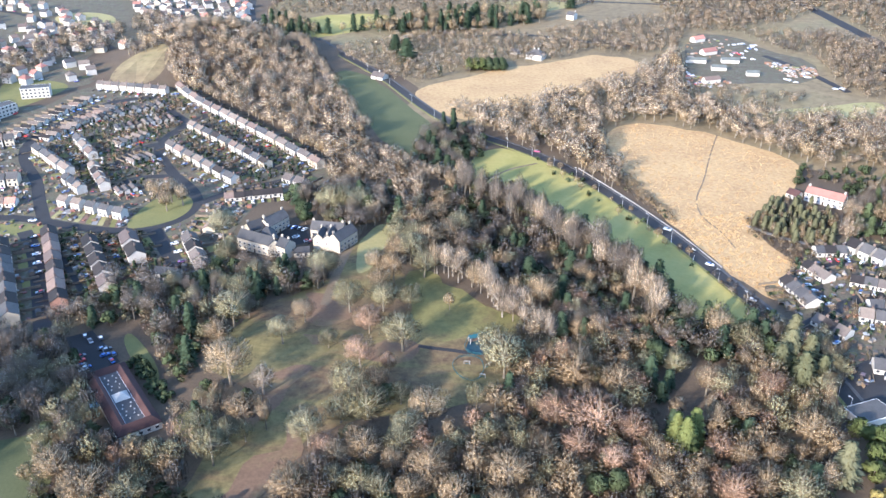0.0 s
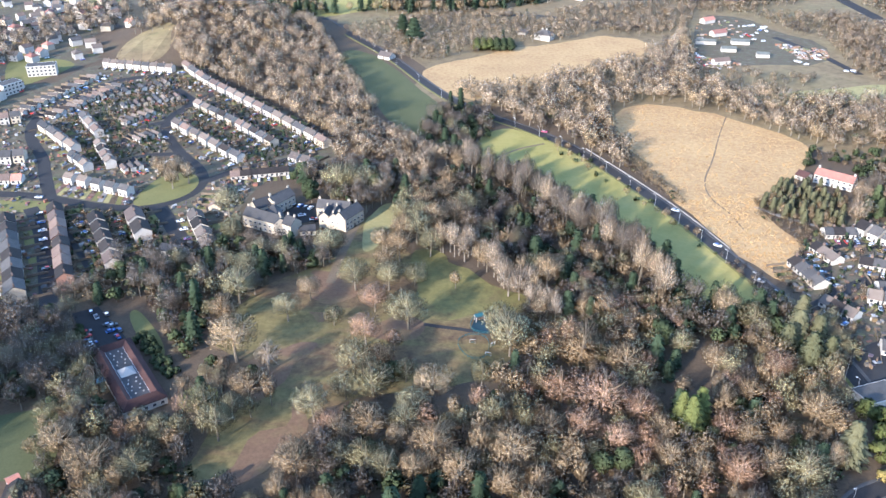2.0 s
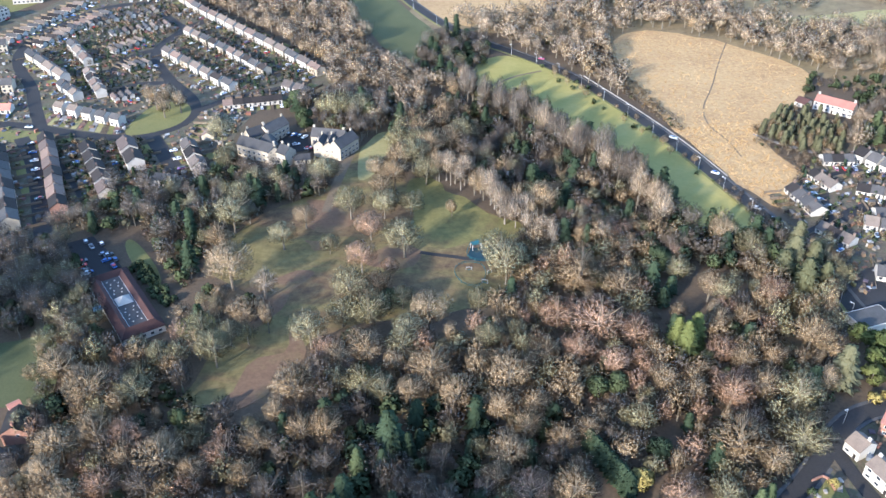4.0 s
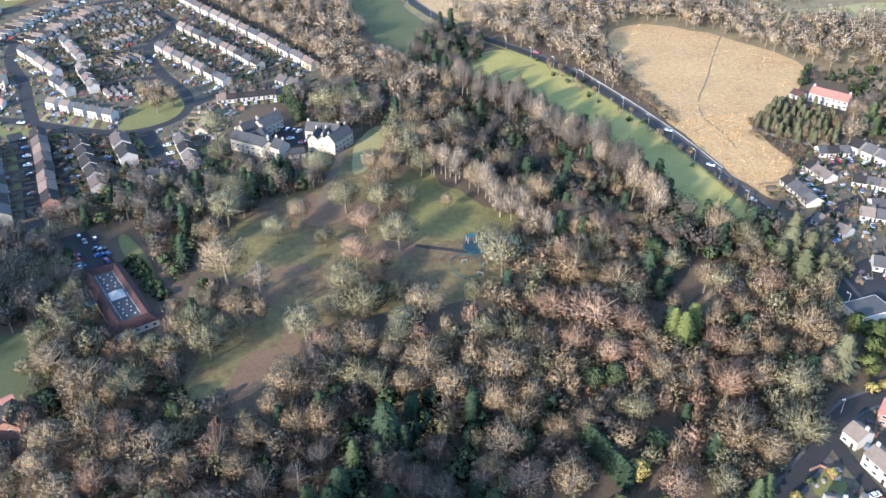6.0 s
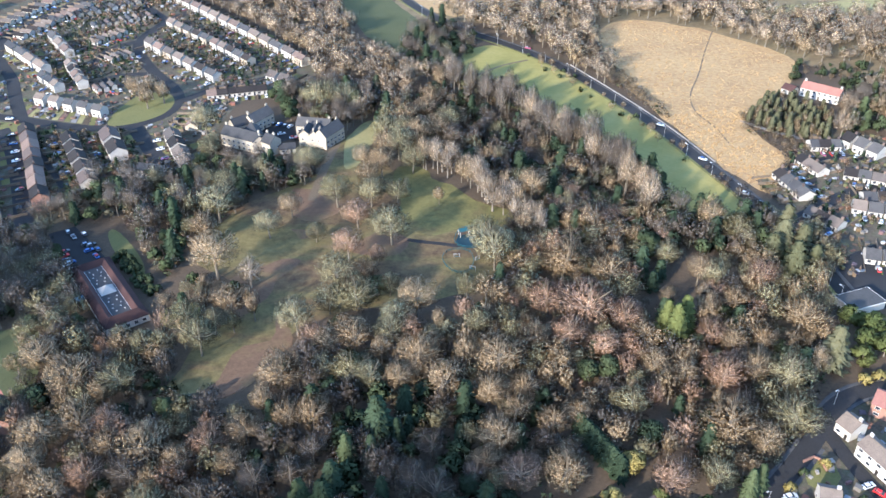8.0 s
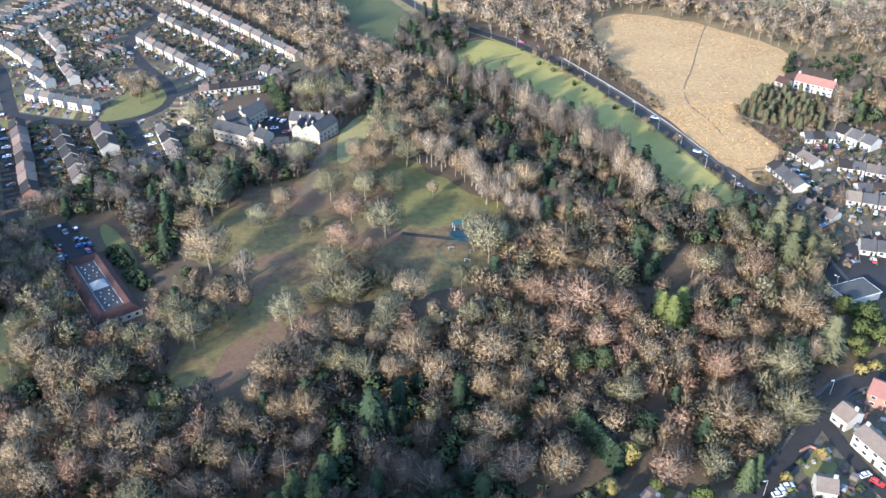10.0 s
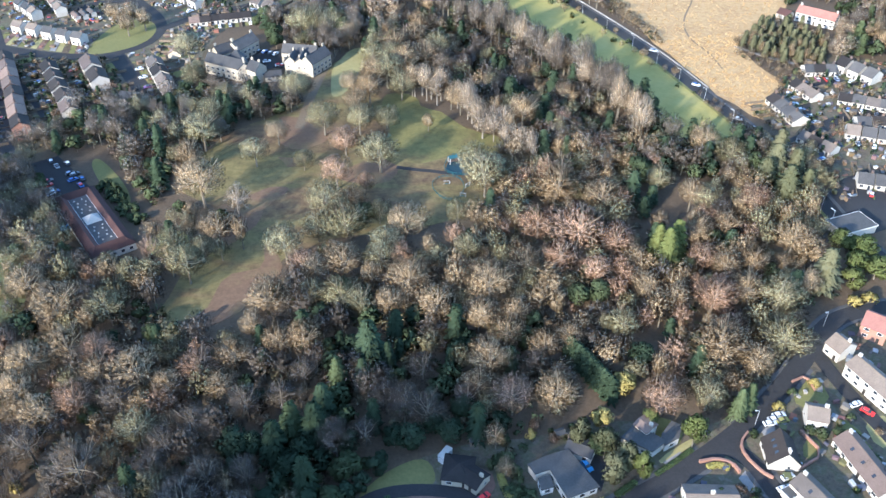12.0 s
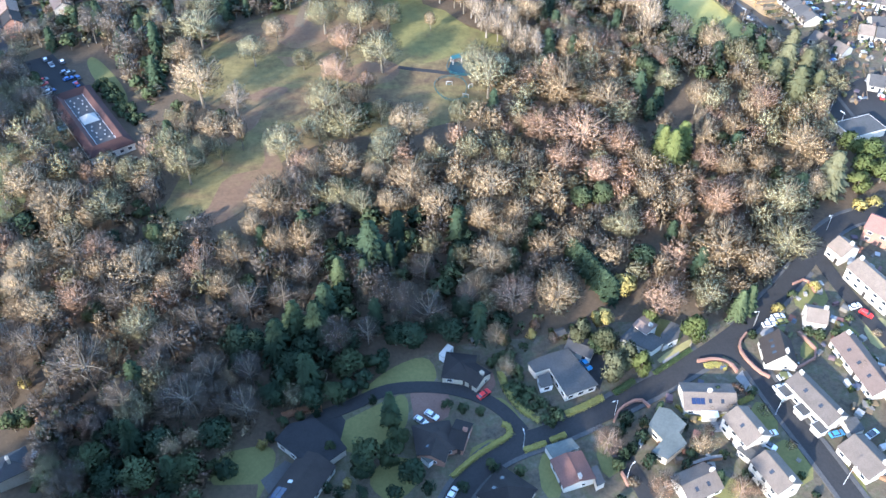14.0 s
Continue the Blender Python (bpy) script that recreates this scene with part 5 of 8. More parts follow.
woodland("woodland", [(386, 891.3), (482, 784.8), (412.4, 654.4), (342, 668.6), (349.4, 731.1)], 8.5, MOORMIX, 13, "far scrub on the moor", 0.045)
woodland("woodland", [(-218.3, 326.2), (-168.4, 324.3), (-150, 288.3), (-128.3, 253.2), (-140.4, 234.9), (-152.6, 259.7), (-184.7, 258.1)], 7.0, [("bare", "shade_brown", 0.6, 13, 5.0), ("bare", "grey", 0.25, 12, 4.6), ("leafy", "leaf", 0.15, 7, 3)], 14, "bare trees round the care home", 0.28)
woodland("woodland", [(-181, 336.5), (-162.8, 369.1), (-130.3, 374.6), (-117.8, 395.3), (-114.4, 414.4), (-101.9, 390.4), (-77.8, 388), (-55.9, 376.4), (-59.5, 370.7), (-87.1, 358.2), (-94, 338), (-107.8, 308.5), (-107.4, 288.3), (-117.8, 300.2), (-141.8, 338), (-154.2, 335.6)], 7.5, DARKMIX, 15, "dark belt of trees between estate and park", 0.28)
woodland("woodland", [(-103.6, 292.2), (-86.1, 288.3), (-72.9, 280.8), (-67.4, 263.1), (-75.8, 250), (-90.4, 232), (-103.1, 240.8), (-103.3, 256.4)], 9.0, NEARMIX, 16, "bare trees at the edge of the park", 0.28, avoid=[LEAF_DRIVE])
woodland("woodland", [(-386.9, 668.6), (-362.8, 766.1), (-320.9, 824.6), (-320.1, 891.3), (-376, 915.6), (-393.5, 814.3), (-444.2, 784.8)], 14.0, FARMIX, 17, "trees among far houses", 0.12)
woodland("woodland", [(-320.1, 891.3), (-275, 856.8), (-206.8, 856.8), (-201.5, 886.5), (-273.6, 915.6), (-331.8, 968.1)], 14.0, FARMIX, 18, "trees among far houses", 0.12)
woodland("woodland", [(140.5, 308.5), (169.6, 326.2), (177.8, 308.5), (163.1, 284.5), (148.6, 277.1), (142, 284.5)], 8, NEARMIX, 19, "mixed trees beside the main road", 0.35)
woodland("woodland", [(-74.1, 449.7), (-47.9, 453.5), (-31, 448.2), (-49, 428), (-63.3, 442.3)], 7.5, DARKMIX, 20, "evergreen trees behind the mansion", 0.3)
woodland("scrub", [(57.2, 554.9), (83.9, 518.9), (105.7, 474.8), (125.9, 428), (134.6, 400.3), (131, 392.2), (116.7, 429.4), (95.1, 473.2), (66.1, 526.6)], 9, [("shrub", "leaf", 0.4, 2.5, 1.8), ("bare", "brown", 0.6, 5, 2.2)], 21, "roadside bushes at the edge of the green field", 0.2)

# undergrowth that fills the woods below the crowns
UNDER = [("bare", "brown", 0.4, 5.5, 3.2), ("bare", "grey", 0.3, 5, 3.0), ("shrub", "leaf", 0.15, 2.5, 2.2), ("bare", "red", 0.15, 5, 3.0)]
TALL, PLANTED[:] = list(PLANTED), []
woodland("undergrowth", [(-11.2, 254), (16.7, 260.5), (25.2, 294.5), (37.5, 334.1), (64.5, 348.5), (90.4, 348.1), (133.3, 314.3), (167.4, 313.8), (141.8, 231.9), (126, 208.4), (103.2, 182.7), (88.8, 175.7), (80.3, 185.5), (70.4, 190.7), (62.2, 185.9), (47.5, 212.6), (28.2, 212.9), (15.2, 224.7)], 6.0, UNDER, 41, "bare scrub and saplings under the wood", 0.04, avoid=CLEARINGS)
woodland("undergrowth", [(-61.6, 208.8), (-48.6, 247.8), (-11, 243.9), (15, 221.8), (27.9, 210.1), (46.8, 207), (44.7, 176.5), (24.8, 170), (0.7, 172.7), (-19.9, 168.5), (-26, 157.8), (-31.6, 145.8), (-41, 144), (-52, 133), (-54.4, 119.3), (-66.3, 113), (-92.2, 113.5), (-99.2, 120.1), (-104.2, 134), (-106.9, 153.1), (-116.1, 161.6), (-132.3, 179.7), (-153.6, 252.8), (-134.8, 252.5), (-106.1, 245.5), (-81.6, 214.7)], 6.0, UNDER + [("shrub", "leaf", 0.3, 2.5, 2.4)], 42, "bare scrub and saplings under the wood", 0.04)
woodland("undergrowth", [(-30.7, 442.3), (5.7, 494.3), (40.4, 479.8), (85.8, 415.7), (108.9, 366.3), (117.7, 340.4), (134.8, 330.8), (157.1, 330.8), (136.7, 304.3), (103.3, 308.5), (67.4, 317.2), (45.8, 355.6), (22.5, 389.2), (-1.3, 421.1)], 7.0, UNDER, 43, "bare scrub under the slope wood", 0.04)
woodland("undergrowth", [(-181, 336.5), (-162.8, 369.1), (-130.3, 374.6), (-117.8, 395.3), (-114.4, 414.4), (-101.9, 390.4), (-77.8, 388), (-55.9, 376.4), (-59.5, 370.7), (-87.1, 358.2), (-94, 338), (-107.8, 308.5), (-107.4, 288.3), (-117.8, 300.2), (-141.8, 338)], 6.5, UNDER, 44, "scrub between estate and park", 0.04)
PLANTED[:] = TALL
# woods on the added hills out of view, there to cast shade
woodland("woodland", [(-330, 85), (-205, 75), (-190, 140), (-215, 215), (-330, 215)], 9.0, NEARMIX, 56, "leafless wood on an added unseen hill, casting shade", 0.03)
woodland("woodland", [(-230, -60), (60, -60), (70, 40), (20, 62), (-140, 62), (-230, 40)], 8.5, NEARMIX, 45, "leafless wood on an added unseen ridge, casting shade", 0.03)
woodland("woodland", [(103.6, 891.3), (195.1, 941.2), (295.1, 968.1), (333.1, 928.3), (302.2, 886.5), (253.6, 903.3), (223.4, 814.3), (188, 814.3), (149.5, 845.8)], 9.5, MOORMIX, 46, "far scrub on brown heath", 0.045)
woodland("woodland", [(309.5, 891.3), (387.3, 879.5), (408.4, 784.8), (380.4, 714.5), (332.9, 690.9), (348.9, 794.4), (320, 835.1)], 9.5, MOORMIX, 47, "far scrub beside the garden centre", 0.045)
woodland("woodland", [(200.4, 698.7), (243.3, 690.9), (294.3, 675.9), (288.9, 661.5), (224.5, 643.5), (191.8, 654.4)], 11.0, MOORMIX, 48, "bare hedge trees below the garden centre", 0.1)
woodland("woodland", [(-39.5, 160.2), (-26.4, 164.2), (-16.4, 166.2), (-9.5, 159.6), (-19, 149.5), (-25.1, 143.7), (-31.3, 141.9), (-40.6, 140.2)], 6.0, [("leafy", "dark", 0.5, 6, 3), ("leafy", "leaf", 0.3, 5, 2.6), ("bare", "grey", 0.2, 8, 3.4)], 49, "dark evergreen thicket beside a drive", 0.4)
woodland("woodland", [(-19.5, 565.6), (2.5, 608.6), (27, 584.7), (30.6, 554.9), (15.4, 526.6), (5.7, 498.7), (-16.5, 526.6)], 8.0, DARKMIX, 50, "dark bare trees and evergreens between the two meadows", 0.25)
sheet("patio", [(-44, 120.7), (-38.3, 126.6), (-34.4, 124.8), (-40.7, 115.7)], 0.14, M_FOOT, "grey paved patio behind a bungalow", "patio", rounds=0)
woodland("woodland", [(-97.2, 479.8), (-65.4, 491.7), (-35.7, 471.6), (-31, 448.2), (-57.5, 449.7), (-89.4, 463.6)], 8.0, DARKMIX, 51, "tall mixed trees behind the mansion", 0.3)
SCRUB = [("bare", "brown", 0.6, 3.5, 2.2), ("bare", "shade_brown", 0.3, 3.5, 2.0), ("shrub", "leaf", 0.1, 2, 1.6)]
woodland("scrub", [(177.1, 451.2), (201.3, 417.1), (203.5, 406.6), (185.6, 395.3), (164.8, 353), (157.8, 360.9), (175.4, 377.5), (184.4, 400.3), (171.1, 428)], 5.0, SCRUB, 52, "brown scrub at the edge of the dry field", 0.1)
woodland("scrub", [(108.9, 584.7), (113.5, 565.6), (117, 536.4), (114.7, 515.1), (109, 536.4), (102, 565.6)], 5.0, SCRUB, 53, "brown scrub at the edge of the dry field", 0.1)
woodland("scrub", [(237, 526.6), (274.3, 521.7), (277.7, 490), (246.6, 473.2), (253.7, 498.7), (234.8, 505.9), (219.7, 494.3)], 6.0, SCRUB + [("leafy", "leaf", 0.5, 6, 3)], 54, "scrub and evergreens round a white house", 0.14)
woodland("scrub", [(137.7, 389.2), (148, 374.6), (157.1, 350.4), (156.6, 333.2), (147.3, 345.4), (137.4, 377.5)], 5.0, SCRUB, 55, "roadside brown scrub", 0.12)

woodland("scrub", [(116.1, 524.1), (120.2, 514.6), (135.2, 456.7), (135.6, 444.5), (131.1, 447.5), (118.5, 476), (111.3, 496.5)], 3.8, SCRUB, 59, "brown leafless scrub between the road and the dry field", 0.1)


def tufts(name, ring, n, seed, mat, label, size=0.8):
    """Tussocks of rough grass: low leaning blades, joined."""
    rng = np.random.default_rng(seed)
    xs, ys = [p[0] for p in ring], [p[1] for p in ring]
    px, py = rng.uniform(min(xs), max(xs), n), rng.uniform(min(ys), max(ys), n)
    ok = inside(px, py, ring)
    c = np.stack([px[ok], py[ok], np.full(ok.sum(), 0.08)], 1)
    out = []
    for k in range(3):
        a = rng.uniform(0, 2 * np.pi, len(c))
        d = np.stack([np.cos(a), np.sin(a), np.zeros(len(c))], 1)
        e = np.stack([-np.sin(a), np.cos(a), np.zeros(len(c))], 1)
        s = size * rng.uniform(0.5, 1.3, (len(c), 1))
        out.append(np.stack([c - d * s, c + d * s, c + e * s * 0.3 + np.array([0, 0, 1]) * s * 0.9], 1))
    return tagged(new(name, soup(name, np.concatenate(out), mat)), label, "grass", kind="stuff")


M_TUFT = varied("dry_tussock", [(0, (0.33, 0.22, 0.105)), (1, (0.41, 0.285, 0.14))], 0.95, 0.05, True)
tufts("grass_tussocks", [(131, 449.7), (184.2, 461.2), (170.5, 428), (184.4, 400.3), (169.6, 374.6), (157.7, 369.1), (142.7, 407.9)], 2000, 6, M_TUFT, "tussocks of dry straw-coloured grass", 0.55)
tufts("grass_tussocks", [(120.1, 590.5), (147.8, 614.8), (197, 584.7), (237, 526.6), (216.2, 494.3), (184.2, 461.2), (136.7, 445.9), (115.9, 521.7)], 2500, 5, M_TUFT, "tussocks of dry straw-coloured grass", 0.55)
woodland("woodland", [(-98.6, 119.8), (-103.3, 133.1), (-100, 140.4), (-87, 138.2), (-70.5, 133.4), (-55.6, 131.3), (-56.6, 119.3), (-57.6, 112.9), (-92.2, 113.5)], 5.2, [("leafy", "dark", 0.35, 6, 3), ("leafy", "leaf", 0.3, 5.5, 2.8), ("bare", "shade_brown", 0.35, 9, 3.8)], 58, "dark evergreen and bare thicket beside gardens", 0.35)
hedge_line = [(-138.9, 306.4), (-129, 297), (-116.4, 278.9)]
woodland("shrubbery", [hedge_line[0], hedge_line[1], hedge_line[2], (hedge_line[2][0] + 5, hedge_line[2][1] + 4), (hedge_line[0][0] + 5, hedge_line[0][1] + 5)], 3.0, [("shrub", "leaf", 0.7, 2.5, 1.8), ("leafy", "dark", 0.3, 4, 2)], 57, "dark shrubbery along the care home", 0.4)


# ---- houses ----
def gable_wall(l, w, h, rh, hip):
    bm = bmesh.new()
    if hip:
        box(bm, -l / 2, -w / 2, -0.3, l / 2, w / 2, h)
    else:
        a = [(-l / 2, -w / 2, -0.3), (-l / 2, w / 2, -0.3), (-l / 2, w / 2, h), (-l / 2, 0, h + rh - 0.12), (-l / 2, -w / 2, h)]
        solid(bm, a, [(l / 2, y, z) for _, y, z in a])
    bmesh.ops.recalc_face_normals(bm, faces=bm.faces)
    return bm


def roof_mesh(l, w, h, rh, hip, over=0.35, thick=0.18):
    """Pitched roof slabs with eaves; a hipped one closes at both ends."""
    bm = bmesh.new()
    L, W = l / 2 + over * (1 if hip else 0.6), w / 2 + over
    dz = rh * over / (w / 2)
    e, top = h - dz, h + rh
    if hip:
        ridge = max(l / 2 - w / 2, 0.05)
        low = [(-L, -W, e), (L, -W, e), (L, W, e), (-L, W, e)]
        v0 = [bm.verts.new(p) for p in low]
        v1 = [bm.verts.new((x, y, z + thick)) for x, y, z in low]
        r = [bm.verts.new((-ridge, 0, top + thick)), bm.verts.new((ridge, 0, top + thick))]
        bm.faces.new(v0[::-1])
        for i in range(4):
            bm.faces.new((v0[i], v0[(i + 1) % 4], v1[(i + 1) % 4], v1[i]))
        bm.faces.new((v1[0], v1[1], r[1], r[0])), bm.faces.new((v1[2], v1[3], r[0], r[1]))
        bm.faces.new((v1[1], v1[2], r[1])), bm.faces.new((v1[3], v1[0], r[0]))
    else:
        a = [(-L, -W, e), (-L, 0, top), (-L, W, e), (-L, W, e + thick), (-L, 0, top + thick), (-L, -W, e + thick)]
        solid(bm, a, [(L, y, z) for _, y, z in a])
        box(bm, -L, -0.12, top + thick - 0.06, L, 0.12, top + thick + 0.06)
    bmesh.ops.recalc_face_normals(bm, faces=bm.faces)
    return bm


CACHE = {}


def cached(key, make):
    if key not in CACHE:
        bm = make()
        me = bpy.data.meshes.new(str(key[0]))
        bm.to_mesh(me)
        bm.free()
        CACHE[key] = me
    return CACHE[key]


def box_mesh(key, sx, sy, sz):
    def make():
        bm = bmesh.new()
        box(bm, -sx / 2, -sy / 2, 0, sx / 2, sy / 2, sz)
        return bm
    return cached((key, sx, sy, sz), make)


def with_mat(me, mat):
    """The mesh with one material; a copy is made for each material."""
    key = "mat", me.name, mat.name
    if key not in CACHE:
        m = me.copy()
        m.materials.clear()
        m.materials.append(mat)
        CACHE[key] = m
    return CACHE[key]


def chimney_mesh():
    bm = bmesh.new()
    box(bm, -0.55, -0.35, -1.2, 0.55, 0.35, 1.1)
    box(bm, -0.65, -0.45, 1.1, 0.65, 0.45, 1.25)
    for x in (-0.3, 0.3):
        bmesh.ops.create_cone(bm, cap_ends=True, segments=8, radius1=0.14, radius2=0.11, depth=0.5, matrix=Matrix.Translation((x, 0, 1.5)))
    return bm


def put(name, me, parent, x, y, z, rz=0.0, label=""):
    ob = new(name, me)
    ob.parent = parent
    ob.matrix_basis = pose(x, y, z, 0, 0, rz)
    return tagged(ob, label)


def window(house_ob, x, y, z, rz, w=1.3, h=1.2, frame_too=True):
    if frame_too:
        f = put("window", with_mat(box_mesh("window_frame", w, 0.14, h), M_UPVC), house_ob, x, y, z, rz, "white-framed window")
        put("pane", with_mat(box_mesh("window_pane", w - 0.2, 0.16, h - 0.2), M_GLASS), f, 0, 0, 0.1)
    else:
        put("window", with_mat(box_mesh("window_pane", w, 0.12, h), M_GLASS), house_ob, x, y, z, rz)


def house(x, y, heading, l, w=8.0, storeys=2, roof=None, wall=None, hip=False, chimneys=1, detail=True, pitch=0.36, label="", name="house", group="houses of the estate", sky_lights=0):
    """A pitched-roof house: walls, roof, chimneys, windows and a door. l runs along the ridge."""
    roof, wall = roof or M_TILE, wall or M_WHITE
    l, w = round(l * 2) / 2, round(w * 2) / 2
    h, rh = 2.55 * storeys + 0.2, w / 2 * math.tan(pitch * math.pi / 2)
    ob = empty(name, x, y, heading)
    ob.matrix_basis = pose(x, y, float(hill(x, y)), 0, 0, heading)
    put("wall", with_mat(cached(("wall", l, w, h, rh, hip), lambda: gable_wall(l, w, h, rh, hip)), wall), ob, 0, 0, 0)
    put("roof", with_mat(cached(("roof", l, w, h, rh, hip), lambda: roof_mesh(l, w, h, rh, hip)), roof), ob, 0, 0, 0)
    for i in range(chimneys):
        cx = 0 if chimneys == 1 and l > 11 else (l / 2 - 0.9) * (1 if i == 0 else -1)
        if hip:
            cx *= 0.3
        put("chimney", with_mat(cached(("chimney",), chimney_mesh), (M_HARL if wall is M_WHITE else wall) if detail else M_RUST), ob, cx, 0.3, h + rh)
    n = max(2, int(l / 3.2)) if detail else 2
    for s in range(int(storeys) if y < 740 else 0):
        for i in range(n):
            wx = (i + 0.5) / n * l - l / 2
            for side in (-1, 1):
                if s == 0 and i == n // 2 and side < 0:
                    put("door", with_mat(box_mesh("door", 1.0, 0.14, 2.05), M_DARK if detail else M_GLASS), ob, wx, side * w / 2, 0.1, 0)
                else:
                    window(ob, wx, side * w / 2, 0.95 + 2.55 * s, 0, 1.7 if detail else 1.5, 1.2, detail)
    if not hip and detail:
        for side in (-1, 1):
            window(ob, side * l / 2, w * 0.15, 0.95 + 2.55 * (int(storeys) - 1), 90, 1.1, 1.1, detail)
    for i in range(sky_lights):
        k = (i + 0.5) / sky_lights * l * 0.7 - l * 0.35
        sl = new("roof_window", with_mat(box_mesh("roof_window", 0.9, 1.2, 0.12), M_GLASS))
        sl.parent = ob
        sl.matrix_basis = pose(k, -w / 4, h + rh / 2 + 0.14, -math.degrees(math.atan2(rh, w / 2)) * -1, 0, 0)
    roof_word = {M_TILE: "grey-brown tiled", M_SLATE: "grey slate", M_DARK: "dark tiled", M_RED: "red tiled", M_RUST: "rust-brown tiled", M_MAROON: "maroon tiled", M_BROWNRED: "brown-red tiled"}.get(roof, "grey")
    wall_word = {M_WHITE: "white rendered", M_CREAM: "cream stone", M_HARL: "grey harled", M_BRICK: "red brick"}[wall]
    kind_word = "two-storey house" if storeys > 1 else "bungalow"
    return tagged(ob, label or f"{wall_word} {kind_word} with a {roof_word} {'hipped' if hip else 'gabled'} roof", "house", group)


def flat_block(parent, name, x0, y0, x1, y1, h, wall, roof, z=0.0):
    """A flat-roofed wing under a house: wall and felt roof with a low edge."""
    bm = bmesh.new()
    box(bm, x0, y0, z - 0.3, x1, y1, h)
    part("wall", bm, wall, parent)
    bm = bmesh.new()
    box(bm, x0 - 0.25, y0 - 0.25, h, x1 + 0.25, y1 + 0.25, h + 0.22)
    part("flat_roof", bm, roof, parent, "flat felted roof")
    bm = bmesh.new()
    for a in ((x0 - 0.3, y0 - 0.3, x1 + 0.3, y0 - 0.2), (x0 - 0.3, y1 + 0.2, x1 + 0.3, y1 + 0.3), (x0 - 0.3, y0 - 0.2, x0 - 0.2, y1 + 0.2), (x1 + 0.2, y0 - 0.2, x1 + 0.3, y1 + 0.2)):
        box(bm, a[0], a[1], h - 0.05, a[2], a[3], h + 0.3)
    part("fascia", bm, M_UPVC, parent, "white fascia board")


def flat_house(ring, h, wall, roof, label, name="house", windows=()):
    """A house with a low flat roof over an angular plan; windows: edges of the plan that carry them."""
    ob = empty(name, *ring[0])
    ob.matrix_basis = Matrix()
    bm = bmesh.new()
    solid(bm, [(x, y, -0.3) for x, y in ring], [(x, y, h) for x, y in ring])
    bmesh.ops.recalc_face_normals(bm, faces=bm.faces)
    part("wall", bm, wall, ob)
    cx, cy = sum(p[0] for p in ring) / len(ring), sum(p[1] for p in ring) / len(ring)
    wide = [(cx + (x - cx) * 1.05, cy + (y - cy) * 1.05) for x, y in ring]
    bm = bmesh.new()
    solid(bm, [(x, y, h + 0.02) for x, y in wide], [(x, y, h + 0.3) for x, y in wide])
    bmesh.ops.recalc_face_normals(bm, faces=bm.faces)
    part("flat_roof", bm, roof, ob, "flat grey felted roof")
    for i in windows:
        (ax, ay), (bx, by) = ring[i], ring[(i + 1) % len(ring)]
        d = math.hypot(bx - ax, by - ay)
        for k in range(max(1, int(d / 3.2))):
            t = (k + 0.5) / max(1, int(d / 3.2))
            window(ob, ax + (bx - ax) * t, ay + (by - ay) * t, 0.9, math.degrees(math.atan2(by - ay, bx - ax)), 1.8, 1.3)
    return tagged(ob, label, "house", "detached houses by the wood")


# cars
def car_body():
    prof = [(-2.1, 0.35), (-2.15, 0.75), (-1.95, 0.95), (-1.2, 1.0), (1.15, 0.95), (1.95, 0.82), (2.15, 0.6), (2.1, 0.35)]
    bm = bmesh.new()
    solid(bm, [(x, -0.86, z) for x, z in prof], [(x, 0.86, z) for x, z in prof])
    bmesh.ops.recalc_face_normals(bm, faces=bm.faces)
    return bm


def car_cabin():
    cab = [(-1.8, 0.94), (-1.35, 1.36), (0.1, 1.38), (0.98, 0.94)]
    bm = bmesh.new()
    solid(bm, [(x, -0.8 + (z - 0.96) * 0.3, z) for x, z in cab], [(x, 0.8 - (z - 0.96) * 0.3, z) for x, z in cab])
    bmesh.ops.recalc_face_normals(bm, faces=bm.faces)
    return bm


def car_roof():
    bm = bmesh.new()
    a = [(-1.42, -0.69, 1.36), (0.18, -0.69, 1.37), (0.18, 0.69, 1.37), (-1.42, 0.69, 1.36)]
    solid(bm, a, [(x * 0.94 - 0.03, y * 0.94, z + 0.07) for x, y, z in a])
    bmesh.ops.recalc_face_normals(bm, faces=bm.faces)
    return bm


def wheel():
    bm = bmesh.new()
    bmesh.ops.create_cone(bm, cap_ends=True, segments=12, radius1=0.32, radius2=0.32, depth=0.22, matrix=pose(0, 0, 0, 90))
    return bm


def car(x, y, heading, mat=None, z=0.16, label="", van=False):
    ob = empty("van" if van else "car", x, y, heading, z)
    if van:
        ob.scale = (1.1, 1.08, 1.35)
    put("body", with_mat(cached(("car_body",), car_body), mat or M_CAR), ob, 0, 0, 0)
    put("window_glass", with_mat(cached(("car_cabin",), car_cabin), M_GLASS), ob, 0, 0, 0)
    put("roof_panel", with_mat(cached(("car_roof",), car_roof), mat or M_CAR), ob, 0, 0, 0)
    if y > 480:
        put("wheels", with_mat(box_mesh("wheel_band", 3.3, 1.7, 0.4), M_TYRE), ob, 0, 0, 0)
        return tagged(ob, label or "parked car with dark windows", "car", "parked cars")
    for wx in (-1.35, 1.35):
        for wy in (-0.78, 0.78):
            put("wheel", with_mat(cached(("wheel",), wheel), M_TYRE), ob, wx, wy, 0.32)
    return tagged(ob, label or "parked car with dark windows", "car", "parked cars")


